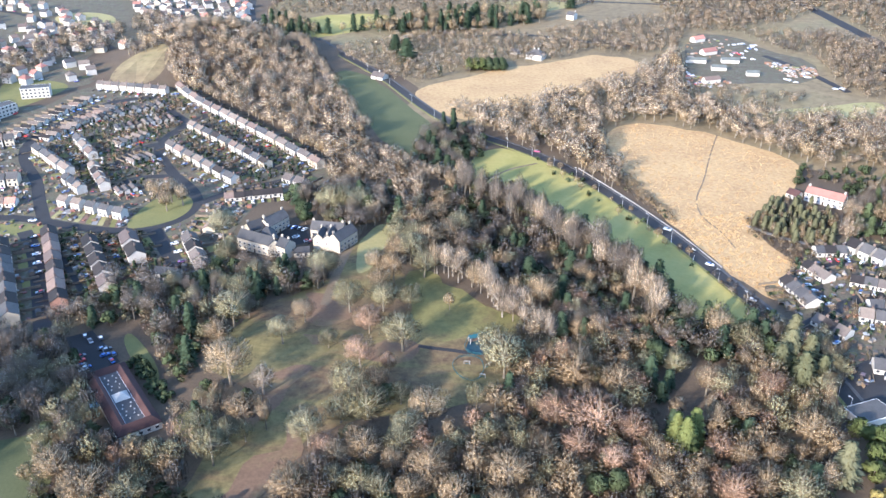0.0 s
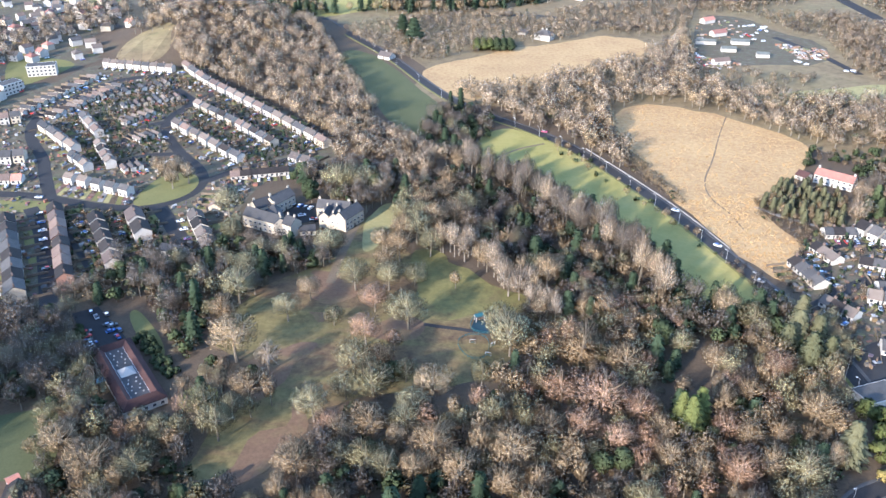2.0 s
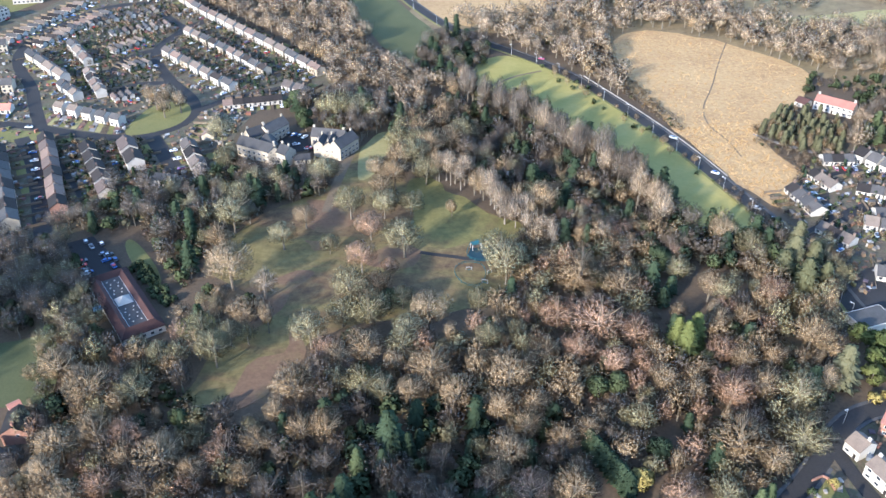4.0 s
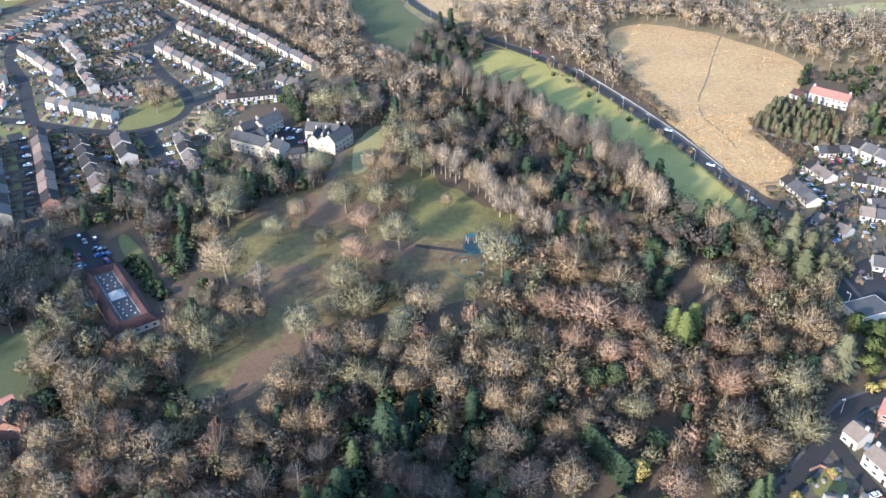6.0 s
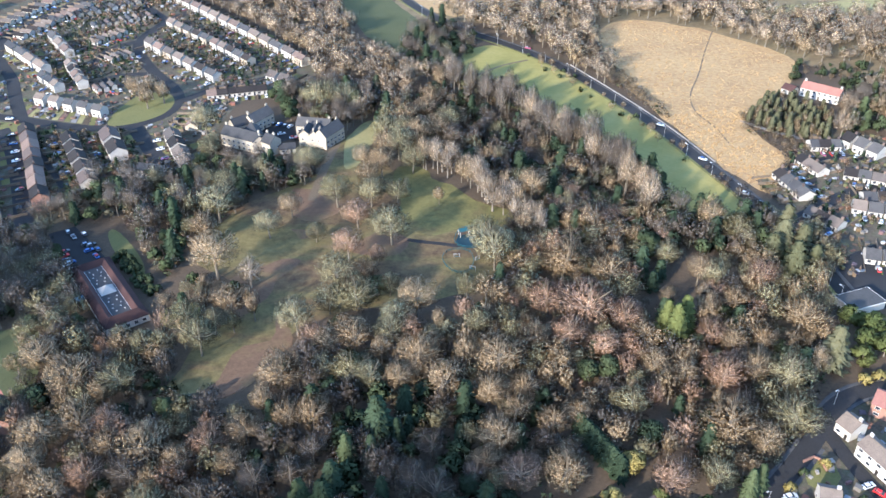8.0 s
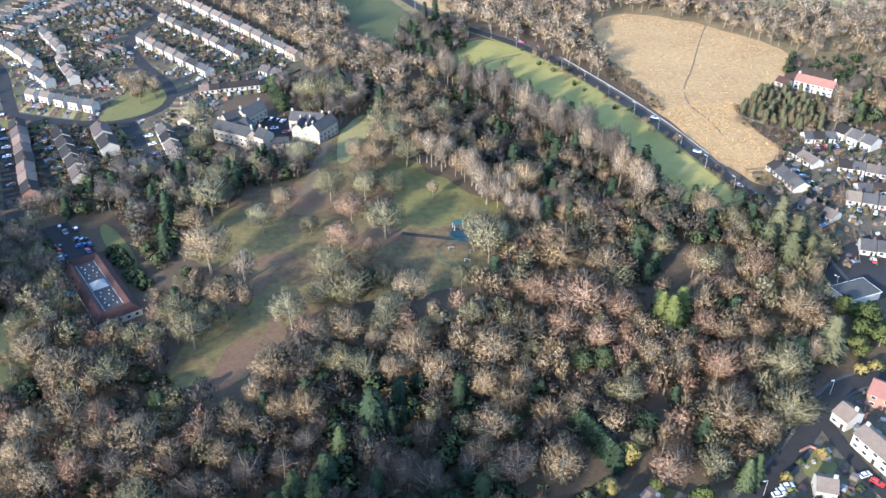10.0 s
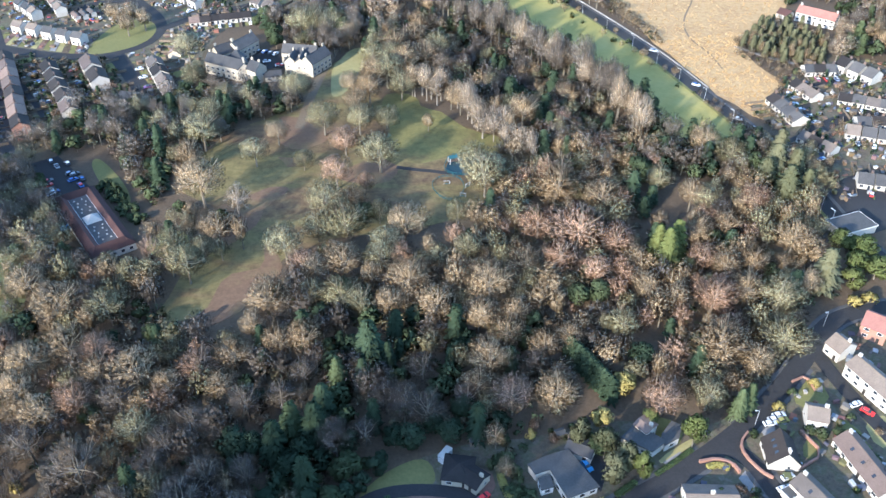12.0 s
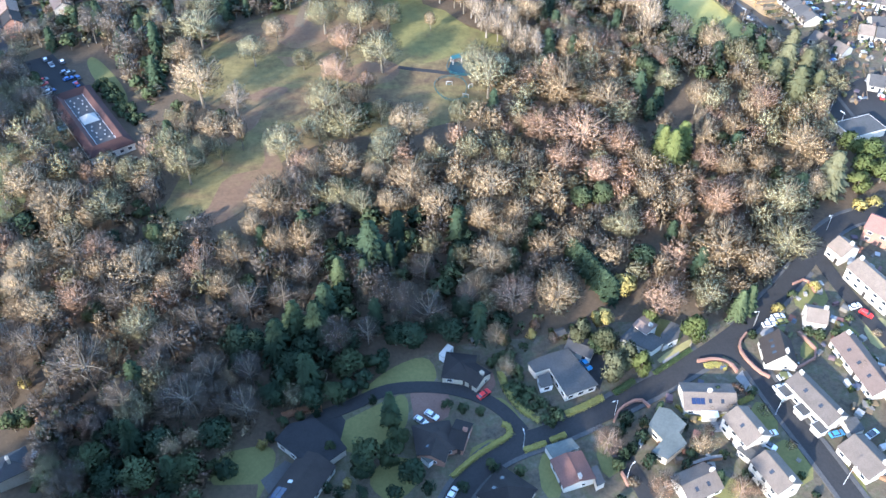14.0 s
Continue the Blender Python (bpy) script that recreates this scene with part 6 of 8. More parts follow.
# hedges, walls, lamps, sheds
def hedge(pts, w=1.1, h=1.3, mat=None, label="clipped green hedge beside a garden", n_per_m=130, rounds=1):
    """A hedge of leaf clumps over a solid core, along a line."""
    line = smooth_line(list(pts), rounds)
    rng = np.random.default_rng(int(abs(pts[0][0]) * 7 + abs(pts[0][1])))
    ob = empty("hedge", *pts[0])
    ob.matrix_basis = Matrix()
    mat = mat or M_HEDGE
    strip("core", line, -w * 0.3, w * 0.3, h * 0.7, mat, "", rounds=0, thick=h, parent=ob)
    tris = []
    for (ax, ay), (bx, by) in zip(line, line[1:]):
        d = math.hypot(bx - ax, by - ay)
        n = int(d * n_per_m)
        if n < 1:
            continue
        ux, uy = (bx - ax) / d, (by - ay) / d
        t = rng.uniform(0, d, n)
        a = rng.uniform(0, np.pi, n)
        o, z = np.cos(a) * w / 2, np.clip(np.sin(a) * h * 1.05, 0, h) * rng.uniform(0.6, 1.05, n)
        p = np.stack([ax + ux * t - uy * o, ay + uy * t + ux * o, z], 1)
        s = 0.27 * rng.uniform(0.6, 1.4, (n, 1))
        q, r = unit(rng, n), unit(rng, n)
        tris.append(np.stack([p - q * s * 0.6, p + q * s * 0.6, p + r * s], 1))
    if tris:
        mesh_part("leaves", soup("leaves", np.concatenate(tris), mat), None, ob)
    return tagged(ob, label, "hedge", "garden hedges")


def garden_wall(pts, h=1.1, w=0.3, mat=None, label="low red brick garden wall"):
    ob = empty("garden_wall", *pts[0])
    ob.matrix_basis = Matrix()
    mat = mat or M_BRICK
    strip("wall", pts, -w / 2, w / 2, h, mat, "", thick=h + 0.2, rounds=1, parent=ob)
    strip("coping", pts, -w / 2 - 0.05, w / 2 + 0.05, h + 0.09, M_PAVE if mat is not M_BRICK else M_BRICK, "", thick=0.09, rounds=1, parent=ob)
    return tagged(ob, label, "wall", "garden walls")


def lamp_pole():
    bm = bmesh.new()
    bmesh.ops.create_cone(bm, cap_ends=True, segments=8, radius1=0.08, radius2=0.045, depth=7.0, matrix=Matrix.Translation((0, 0, 3.5)))
    return bm


def lamp_arm():
    bm = bmesh.new()
    bmesh.ops.create_cone(bm, cap_ends=True, segments=6, radius1=0.06, radius2=0.05, depth=1.3, matrix=pose(0.6, 0, 7.1, 0, 80, 0))
    return bm


def lamp_head():
    bm = bmesh.new()
    a = [(1.0, -0.16, 7.1), (1.75, -0.12, 7.2), (1.75, 0.12, 7.2), (1.0, 0.16, 7.1)]
    solid(bm, a, [(x, y, z + 0.16) for x, y, z in a])
    bmesh.ops.recalc_face_normals(bm, faces=bm.faces)
    return bm


def street_lamp(x, y, heading):
    ob = empty("street_lamp", x, y, heading)
    put("pole", with_mat(cached(("lamp_pole",), lamp_pole), M_POLE), ob, 0, 0, 0)
    put("arm", with_mat(cached(("lamp_arm",), lamp_arm), M_POLE), ob, 0, 0, 0)
    put("lamp_head", with_mat(cached(("lamp_head",), lamp_head), M_UPVC), ob, 0, 0, 0)
    return tagged(ob, "pale steel street lamp with a single arm", "street lamp", "street lamps")


def shed(x, y, heading, l=3.0, w=2.4, roof=None, h=2.0):
    ob = empty("shed", x, y, heading)
    bm = bmesh.new()
    box(bm, -l / 2, -w / 2, -0.1, l / 2, w / 2, h)
    part("wall", bm, M_BOARD, ob)
    part("roof", roof_mesh(l, w, h, 0.5, False, 0.15, 0.08), roof or M_FELT, ob)
    return tagged(ob, "small garden shed with a felt roof", "shed", "garden sheds")


# ---- the near houses at the wood's edge ----
N = dict(group="detached houses by the wood")
flat_house([(57.8, 165), (62.8, 169.9), (70.8, 163.5), (65.8, 159.7)], 3.0, M_WHITE, M_FELT, "white bungalow with a flat grey roof", windows=(0, 3))
flat_house([(70.1, 166.1), (74.1, 171), (76.8, 169.2), (74.9, 164.7), (70.1, 162)], 2.8, M_WHITE, M_FELT, "flat-roofed white wing of a bungalow", "extension", windows=(3, 4))
house(65.7, 169.1, -49, 5.1, 5, 1.5, M_RUST, M_WHITE, pitch=0.12, chimneys=1, label="raised upper storey with a shallow rusty roof", name="upper_storey", **N)
flat_house([(29.3, 155.9), (31.1, 152.4), (35.2, 153.9), (38.8, 144.4), (47.9, 148), (41.2, 160.8), (34.7, 158.5)], 3.0, M_WHITE, M_FELT, "white bungalow with a flat grey felt roof", windows=(3, 2, 4))
flat_house([(31.6, 151.4), (32.1, 147.4), (35.6, 148.5), (35.1, 152.7)], 2.4, M_UPVC, M_FELT, "white glazed sunroom with a flat roof", "sunroom", windows=(0, 1))
house(45.5, 162.4, -28, 8, 6, 1, M_SLATE, M_WHITE, chimneys=0, pitch=0.15, label="grey-roofed double garage beside a bungalow", name="garage", **N)
house(9.2, 155.4, -10, 8.3, 9, 1, M_DARK, M_CREAM, hip=True, chimneys=0, pitch=0.26, **N)
house(12.5, 153.2, -40, 9, 6.5, 1, M_DARK, M_CREAM, chimneys=1, pitch=0.28, label="dark-roofed gabled wing of a cream bungalow", name="house_wing", **N)
flat_house([(3.4, 160.2), (6, 163.8), (7.7, 162.7), (5, 158.7)], 2.4, M_UPVC, M_HARL, "small white conservatory with a pale roof", "conservatory")
house(1.4, 131.3, 9, 10, 9, 1, M_DARK, M_BRICK, hip=True, chimneys=0, pitch=0.28, **N)
house(1.8, 128.9, -107, 8.5, 7.5, 1, M_DARK, M_BRICK, chimneys=0, pitch=0.26, sky_lights=2, label="dark-roofed gabled wing of a brick bungalow", name="house_wing", **N)
house(8.5, 132.1, -20, 4.5, 8.5, 1, M_DARK, M_BRICK, chimneys=1, pitch=0.26, label="dark-roofed end wing of a brick bungalow", name="house_wing", **N)
flat_house([(-2.5, 126.1), (-1, 127.1), (1.4, 124.9), (0, 123.6)], 2.2, M_UPVC, M_LEAD, "small glazed lean-to with a grey roof", "lean_to")
h5 = house(-33.9, 116.4, -119, 20.3, 10, 1, M_DARK, M_WHITE, chimneys=0, pitch=0.25, label="long white bungalow with dark tiles and solar panels", **N)
for i in range(4):
    for j in range(2):
        bm = bmesh.new()
        box(bm, -0.52, -0.8, 0, 0.52, 0.8, 0.06)
        sp = part("solar_panel", bm, M_SOLAR, h5, "dark blue solar panel")
        sp.matrix_basis = pose(2.2 + i * 1.15, -3.7 + j * 1.6, 2.75 + 2.07 * (1.3 + j * 1.6) / 5 + 0.27, 22.5, 0, 0)
rw = new("roof_window", with_mat(box_mesh("roof_window_white", 0.9, 1.3, 0.14), M_UPVC))
rw.parent = h5
rw.matrix_basis = pose(-0.5, -2.0, 2.75 + 2.07 * 0.6 + 0.2, 22.5, 0, 0)
flat_house([(-40.6, 130.9), (-37.5, 135.7), (-31.2, 137.4), (-25.7, 132.9), (-22, 128), (-27, 123.8), (-34.4, 125.7)], 3.2, M_WHITE, M_BLACKFELT, "white-walled wing of a bungalow with a black roof", "house_wing", windows=(6,))
house(19.9, 114.6, -129, 10.6, 11, 1, M_DARK, M_CREAM, hip=True, chimneys=0, pitch=0.3, sky_lights=2, **N)
house(37.6, 120.9, -73, 8.7, 8.5, 1, M_BROWNRED, M_WHITE, pitch=0.16, label="white bungalow with a brown-red tiled roof", **N)
flat_house([(31.3, 128), (38.4, 130.3), (40.1, 127.3), (33, 124.1)], 2.6, M_WHITE, M_LEAD, "flat-roofed extension with a grey-green metal roof", "extension", windows=(0,))
flat_house([(42.6, 121.3), (44.2, 122), (45.5, 117.1), (43.3, 116)], 2.4, M_WHITE, M_FELT, "low flat-roofed white garage beside a bungalow", "garage")
flat_house([(60.2, 133.8), (64.1, 139.4), (66.9, 138.4), (70.1, 133.7), (67.6, 131.2), (68.9, 127.9), (62.9, 123.3), (59.5, 125.8), (62.9, 129.1)], 3.2, M_CREAM, M_LEAD, "low cream house with angular grey-green flat roofs", windows=(0, 6, 7, 8))
house(69.2, 116.4, 24, 10.3, 8, 1, M_TILE, M_WHITE, pitch=0.3, sky_lights=2, **N)
h10 = house(78.7, 143.3, -3, 14.6, 9, 1, M_TILE, M_WHITE, pitch=0.25, chimneys=1, sky_lights=3, **N)
bm = bmesh.new()
for i in range(3):
    box(bm, -5.2 + i * 1.25, -0.9, 0, -4.05 + i * 1.25, 0.9, 0.07)
sp = part("solar_panel", bm, M_SOLAR, h10, "dark blue solar panels")
sp.matrix_basis = pose(0, -2.4, 3.85, 21, 0, 0)
flat_block(h10, "bay", -2.5, -6.5, 1.5, -4.4, 2.6, M_WHITE, M_UPVC)
house(85.9, 131.7, -67, 9.9, 8, 2, M_TILE, M_WHITE, chimneys=1, sky_lights=1, **N)
house(89.5, 117.5, -67, 10.5, 7.5, 2, M_TILE, M_WHITE, chimneys=1, sky_lights=1, **N)
house(86.4, 125.5, -50, 6, 5, 1, M_FELT, M_WHITE, chimneys=0, pitch=0.1, name="garage", label="flat-roofed white garage between two houses", **N)
house(103.5, 159.1, -95, 9.4, 9, 1, M_DARK, M_WHITE, chimneys=1, pitch=0.5, sky_lights=3, label="white chalet bungalow with a steep dark roof", **N)
house(118.8, 172.4, -15, 5.8, 7, 1.6, M_TILE, M_WHITE, chimneys=1, **N)
h9 = house(108.3, 141.1, -65, 16.7, 7, 1.6, M_TILE, M_WHITE, chimneys=2, sky_lights=2, **N)
for bx in (-6.5, 0.5, 7.0):
    flat_block(h9, "porch", bx - 1.6, -6.2, bx + 1.6, -3.55, 2.5, M_WHITE, M_FELT)
flat_house([(114.1, 135.2), (117.9, 135.9), (118.8, 131.8), (114.7, 130.4)], 2.5, M_HARL, M_FELT, "dark flat-roofed garages between two houses", "garage")
house(126.9, 154, -77, 21.1, 8, 1, M_RUST, M_WHITE, chimneys=2, sky_lights=3, **N)
house(142, 184.7, -67, 18.1, 7.5, 2, M_TILE, M_WHITE, chimneys=2, **N)
house(137.8, 201.6, -63, 6.1, 8, 1.6, M_TILE, M_WHITE, chimneys=1, **N)
house(153.7, 210.8, -38, 8.4, 9, 2, M_RED, M_BRICK, chimneys=1, **N)
house(116, 123.2, -66, 10.8, 9, 1, M_TILE, M_WHITE, chimneys=1, **N)
house(134.8, 142.9, -78, 18.1, 9, 1, M_TILE, M_WHITE, chimneys=1, **N)
house(130.5, 123.6, -77, 14.3, 9, 1, M_TILE, M_WHITE, chimneys=1, **N)
house(-108, 123.3, -58, 7.2, 9, 2, M_SLATE, M_CREAM, chimneys=1, hip=True, label="cream villa with a pale hipped tile roof among trees", **N)
flat_house([(-105, 125.7), (-105, 129.5), (-103.6, 128.8), (-103.5, 124.7)], 2.5, M_UPVC, M_HARL, "white conservatory beside a villa", "conservatory")
house(-144.4, 209, -81, 10.8, 8.5, 2, M_DARK, M_BRICK, chimneys=1, **N)
house(-148.2, 216.2, 42, 4.2, 5.5, 2, M_RED, M_BRICK, chimneys=0, label="brick wing with a sunlit red tiled roof", name="house_wing", **N)
house(-146.6, 192.9, -34, 12.8, 9, 2, M_DARK, M_CREAM, chimneys=1, **N)
# cars near
for (x, y), hd, m, lb in zip([(-2, 138.2), (1, 140), (15.9, 146.9), (46.5, 156.9), (106.8, 173.1), (108.7, 174.7), (109.1, 172.6), (104.9, 171.5), (108.5, 136.1), (111.8, 131.8), (93.5, 132.1), (103.5, 151.7), (101.1, 147.7), (92.1, 128.5), (121.5, 131.6), (6, 115.6), (128, 166.3), (134.2, 178.5), (136.6, 175.4)],
                             (-38, -38, 40, -60, 10, 12, 14, 8, 20, 15, 15, 20, 15, -40, 30, 60, 30, 20, -45),
                             (M_WHITECAR, M_WHITECAR, M_REDCAR, M_BLUECAR, M_WHITECAR, M_WHITECAR, M_GOLDHEDGE, M_WHITECAR, M_WHITECAR, M_BLUECAR, M_WHITECAR, M_WHITECAR, M_WHITECAR, M_CAR, M_CAR, M_WHITECAR, M_WHITECAR, M_WHITECAR, M_REDCAR),
                             ("white car parked on a gravel drive", "white car parked on a gravel drive", "red car parked by a lawn", "blue car on a shaded drive") + ("parked car on a paved drive",) * 15):
    car(x, y, hd, m, label=lb)
# hedges and walls near
hedge([(21.2, 154.9), (22.4, 148.7), (25.8, 141.8), (31, 137.9)], 2.2, 1.8, M_GOLDHEDGE, "clipped golden hedge round a lawn")
hedge([(6.1, 120.6), (12.3, 126.5), (18.7, 130.8), (22.4, 133.1), (22.2, 136.2), (20.4, 136.8)], 1.6, 1.6, M_GOLDHEDGE, "clipped golden hedge along the road")
woodland("shrubbery", [(20.4, 165.1), (22.9, 167.8), (25, 159), (27.4, 149), (32.7, 143.6), (37.3, 139.1), (34.1, 136.2), (29.6, 139.3), (25.1, 143.2), (22.7, 149.1), (21.5, 156.5)], 2.0, [("shrub", "leaf", 0.7, 2.6, 2.0), ("shrub", "pine", 0.3, 2.4, 1.8)], 81, "broad dark green shrub border beside a bungalow", 0.55)
hedge([(38.3, 139.7), (44.3, 142.4), (49.5, 145.3)], 2.2, 1.5, M_GOLDHEDGE, "yellow-green hedge before a bungalow")
hedge([(53, 146.6), (59.5, 151.1)], 2.2, 1.5, M_HEDGE)
hedge([(25.7, 128.3), (31.8, 130.5)], 1.8, 1.5, M_GOLDHEDGE, "square-cut golden hedge by the road")
hedge([(33.1, 131.1), (37.5, 133.2)], 1.8, 1.5, M_GOLDHEDGE, "square-cut golden hedge by the road")
hedge([(65.8, 153.6), (72.6, 158.1), (78.6, 162.3)], 1.6, 1.2, M_HEDGE)
hedge([(-101.4, 141.7), (-100.1, 129.9), (-101.8, 117.7)], 2.4, 2.0, M_HEDGE, "tall clipped green hedge beside a villa")
garden_wall([(-108.4, 139.7), (-104.3, 138.0)], 0.9, 0.4, M_WHITE, "short white garden wall beside a villa")
tb = empty("garden_table", -102.3, 147.7, 20)
put("tabletop", with_mat(box_mesh("tabletop", 2.2, 1.6, 0.08), M_UPVC), tb, 0, 0, 0.72)
for x in (-0.9, 0.9):
    for y in (-0.6, 0.6):
        put("leg", with_mat(box_mesh("table_leg", 0.08, 0.08, 0.72), M_UPVC), tb, x, y, 0)
tagged(tb, "white garden table on a dark lawn", "table")
garden_wall([(51.4, 137), (53.7, 141.3), (59.9, 144.7), (62.3, 141.7)], 1.2, 0.5)
garden_wall([(79.5, 157.6), (84.8, 158.6), (89.1, 156.8), (90.2, 153.6)], 1.2, 0.6)
garden_wall([(97, 168.2), (93.5, 164.3), (93.3, 159.9), (96.5, 153.5), (99.2, 151.4)], 1.2, 0.5)
garden_wall([(113, 168.4), (117, 159.5), (107.7, 154.3)], 1.2, 0.4)
garden_wall([(50.7, 120.9), (51.8, 116.9)], 1.3, 0.4)
garden_wall([(117.7, 188.6), (123.1, 191.1), (123.8, 184.8)], 1.0, 0.4)
garden_wall([(67.7, 122), (74.4, 124.4), (78.3, 124.9)], 1.6, 0.8, M_REDHEDGE, "russet beech hedge bank")
hedge([(87.7, 142.6), (92.5, 145.1)], 1.6, 1.2, M_GOLDHEDGE, "small golden hedge on a lawn")
hedge([(69.9, 142.3), (73.5, 137.1), (84.3, 138.8)], 0.9, 1.0, M_GOLDHEDGE, "low lime-green hedge round a house")
hedge([(-40.6, 140.6), (-36.1, 142.4), (-29.8, 143.4)], 2.4, 1.2, M_REDHEDGE, "russet leafless border shrubs")
hedge([(81.3, 155.9), (84.9, 156.9), (87.8, 155.3)], 2.0, 1.2, M_GOLDHEDGE, "golden border shrubs in a walled bed")
for (x, y), hd in zip([(100.3, 171.4), (52, 139.4), (25.5, 128.9), (97, 138.6), (51.8, 118.9), (137.8, 214.5), (108.2, 116.5)], (200, 200, 100, 30, 40, 210, 30)):
    street_lamp(x, y, hd)
for (x, y), hd in zip([(40.2, 168.6), (43.9, 167.8), (-102.8, 147.1), (14.3, 166.8), (73.4, 120.5), (72.3, 177.2)], (20, 20, 10, 15, 30, 40)):
    shed(x, y, hd)


# ---- estates ----
est = np.random.default_rng(21)


def band(pts, w):
    """The outline of a road with a margin, to keep clear."""
    line = smooth_line(list(pts), 1)
    return offset_line(line, w) + offset_line(line, -w)[::-1]


KEEP_CLEAR = [band(pts, w) for pts, w in TRACKS]
KEEP_CLEAR.append([(-183.8, 436.5), (-180.7, 468.3), (-173.5, 484.8), (-157.7, 484.8), (-150.4, 471.6), (-152.8, 453.5), (-165.9, 441.5)])


GARDENS, FENCES = {}, bmesh.new()


def lawn_patch(x, y, heading, a, b, mat=None):
    """Notes a front garden; all of one kind are laid as one sheet later."""
    mat = mat or M_LAWN
    if mat not in GARDENS:
        GARDENS[mat] = bmesh.new()
    bm = GARDENS[mat]
    v = box(bm, -a / 2, -b / 2, 0, a / 2, b / 2, 0.06)
    bmesh.ops.transform(bm, matrix=pose(x, y, 0.05, 0, 0, heading), verts=v)


def row_of_houses(p, q, n, front=-1, w=8.0, storeys=2, fill=0.78, roofs=(M_TILE,), walls=(M_WHITE,), cars=0.85, gardens=True, hip=False, turn=0, jitter=0.6):
    """n houses in a row from p to q with front gardens on one side; ridge along the row unless turned."""
    (ax, ay), (bx, by) = p, q
    L = math.hypot(bx - ax, by - ay)
    hd = math.degrees(math.atan2(by - ay, bx - ax))
    ux, uy = (bx - ax) / L, (by - ay) / L
    nx, ny = -uy * front, ux * front
    for i in range(n):
        t = (i + 0.5) / n * L
        x, y = ax + ux * t + est.normal() * jitter * 0.4, ay + uy * t + est.normal() * jitter * 0.4
        l = L / n * fill if not turn else w
        ww = w if not turn else L / n * fill
        house(x, y, hd + turn + (0 if front < 0 else 180), max(l, 6), ww, storeys, roofs[int(est.integers(len(roofs)))], walls[int(est.integers(len(walls)))],
              hip=hip, chimneys=0 if turn else 1, detail=False, pitch=0.34)
        if gardens:
            g = 7.0
            lawn_patch(x + nx * (w / 2 + g / 2), y + ny * (w / 2 + g / 2), hd, L / n * 0.4, g * 0.75, (M_LAWN, M_MEADOW, M_GARDEN, M_LAWN)[int(est.integers(4))])
            lawn_patch(x - nx * (w / 2 + 6), y - ny * (w / 2 + 6), hd, L / n * 0.7, 7, (M_LAWN, M_GARDEN)[int(est.integers(2))])
            if est.random() < 0.3:
                k = L / n * 0.48
                hx, hy = x + ux * k, y + uy * k
                hedge([(hx + nx * w / 2, hy + ny * w / 2), (hx + nx * (w / 2 + g), hy + ny * (w / 2 + g))], 0.9, 1.2, n_per_m=8, rounds=0)
            for k in (-0.5, 0.5):
                fx, fy = x + ux * k * L / n - nx * (w / 2 + 6), y + uy * k * L / n - ny * (w / 2 + 6)
                v = box(FENCES, -5, -0.06, 0, 5, 0.06, 1.5)
                bmesh.ops.transform(FENCES, matrix=pose(fx, fy, 0, 0, 0, hd + 90), verts=v)
                v = box(FENCES, -3.2, -0.1, 0, 3.2, 0.1, 0.8)
                bmesh.ops.transform(FENCES, matrix=pose(x + ux * k * L / n + nx * (w / 2 + 3.5), y + uy * k * L / n + ny * (w / 2 + 3.5), 0, 0, 0, hd + 90), verts=v)
            if est.random() < 0.3:
                shed(x - nx * (w / 2 + 8), y - ny * (w / 2 + 8), hd)
        if est.random() < cars:
            k = L / n * 0.36
            car(x + ux * k + nx * (w / 2 + 4), y + uy * k + ny * (w / 2 + 4), hd + 90 + est.normal() * 4, z=0.1)


def scattered_houses(ring, n, seed, storeys=2, roofs=ROOFS[:4], walls=(M_HARL, M_CREAM, M_HARL, M_WHITE), gap=14, base=(7, 10), heading=None):
    rng = np.random.default_rng(seed)
    xs, ys = [p[0] for p in ring], [p[1] for p in ring]
    got, tries = [], 0
    while len(got) < n and tries < 6000:
        tries += 1
        x, y = rng.uniform(min(xs), max(xs)), rng.uniform(min(ys), max(ys))
        if not inside(np.array([x]), np.array([y]), ring)[0] or any(math.hypot(x - a, y - b) < gap for a, b in got):
            continue
        got.append((x, y))
        hd = (heading if heading is not None else 20 * round(math.sin(x * 0.01 + y * 0.008) * 4)) + rng.choice([0, 90]) + rng.normal() * 4
        house(x, y, float(hd), float(rng.uniform(*base)), float(rng.uniform(7, 9)), storeys, roofs[int(rng.integers(len(roofs)))], walls[int(rng.integers(len(walls)))],
              hip=bool(rng.random() < 0.3), chimneys=1, detail=False, pitch=0.34)
        if rng.random() < 0.5:
            lawn_patch(x + rng.normal() * 3, y - 8, float(hd), 6, 5)
        if rng.random() < 0.55:
            car(x + 6.5, y - 6, float(hd) + 90, z=0.1)


MIXROOF = (M_TILE, M_SLATE, M_TILE, M_DARK, M_RUST)
MIXWALL = (M_WHITE, M_HARL, M_HARL, M_CREAM)
# the long row below the hill wood and the rows in front of it
for a, b, n in (([(-222.7, 701.8), (-194.5, 660.1)], 0, 3), ([(-196.6, 662.9), (-124.7, 581.3)], 0, 8), ([(-125.5, 581.3), (-79.6, 526.6)], 0, 5)):
    row_of_houses(a[0], a[1], n, -1, 6.5, 1.8, 0.8, (M_TILE, M_RUST, M_TILE, M_SLATE), (M_HARL, M_WHITE, M_CREAM))
for a, n in (([(-187.9, 604.9), (-149, 565.6)], 4), ([(-147.7, 563.5), (-114.9, 526.6)], 4), ([(-192.8, 565.6), (-131.2, 500.5)], 6), ([(-241.4, 505.9), (-223, 485.7)], 2)):
    row_of_houses(a[0], a[1], n + 1, -1, 6.5, 1.8, 0.74, MIXROOF, MIXWALL)
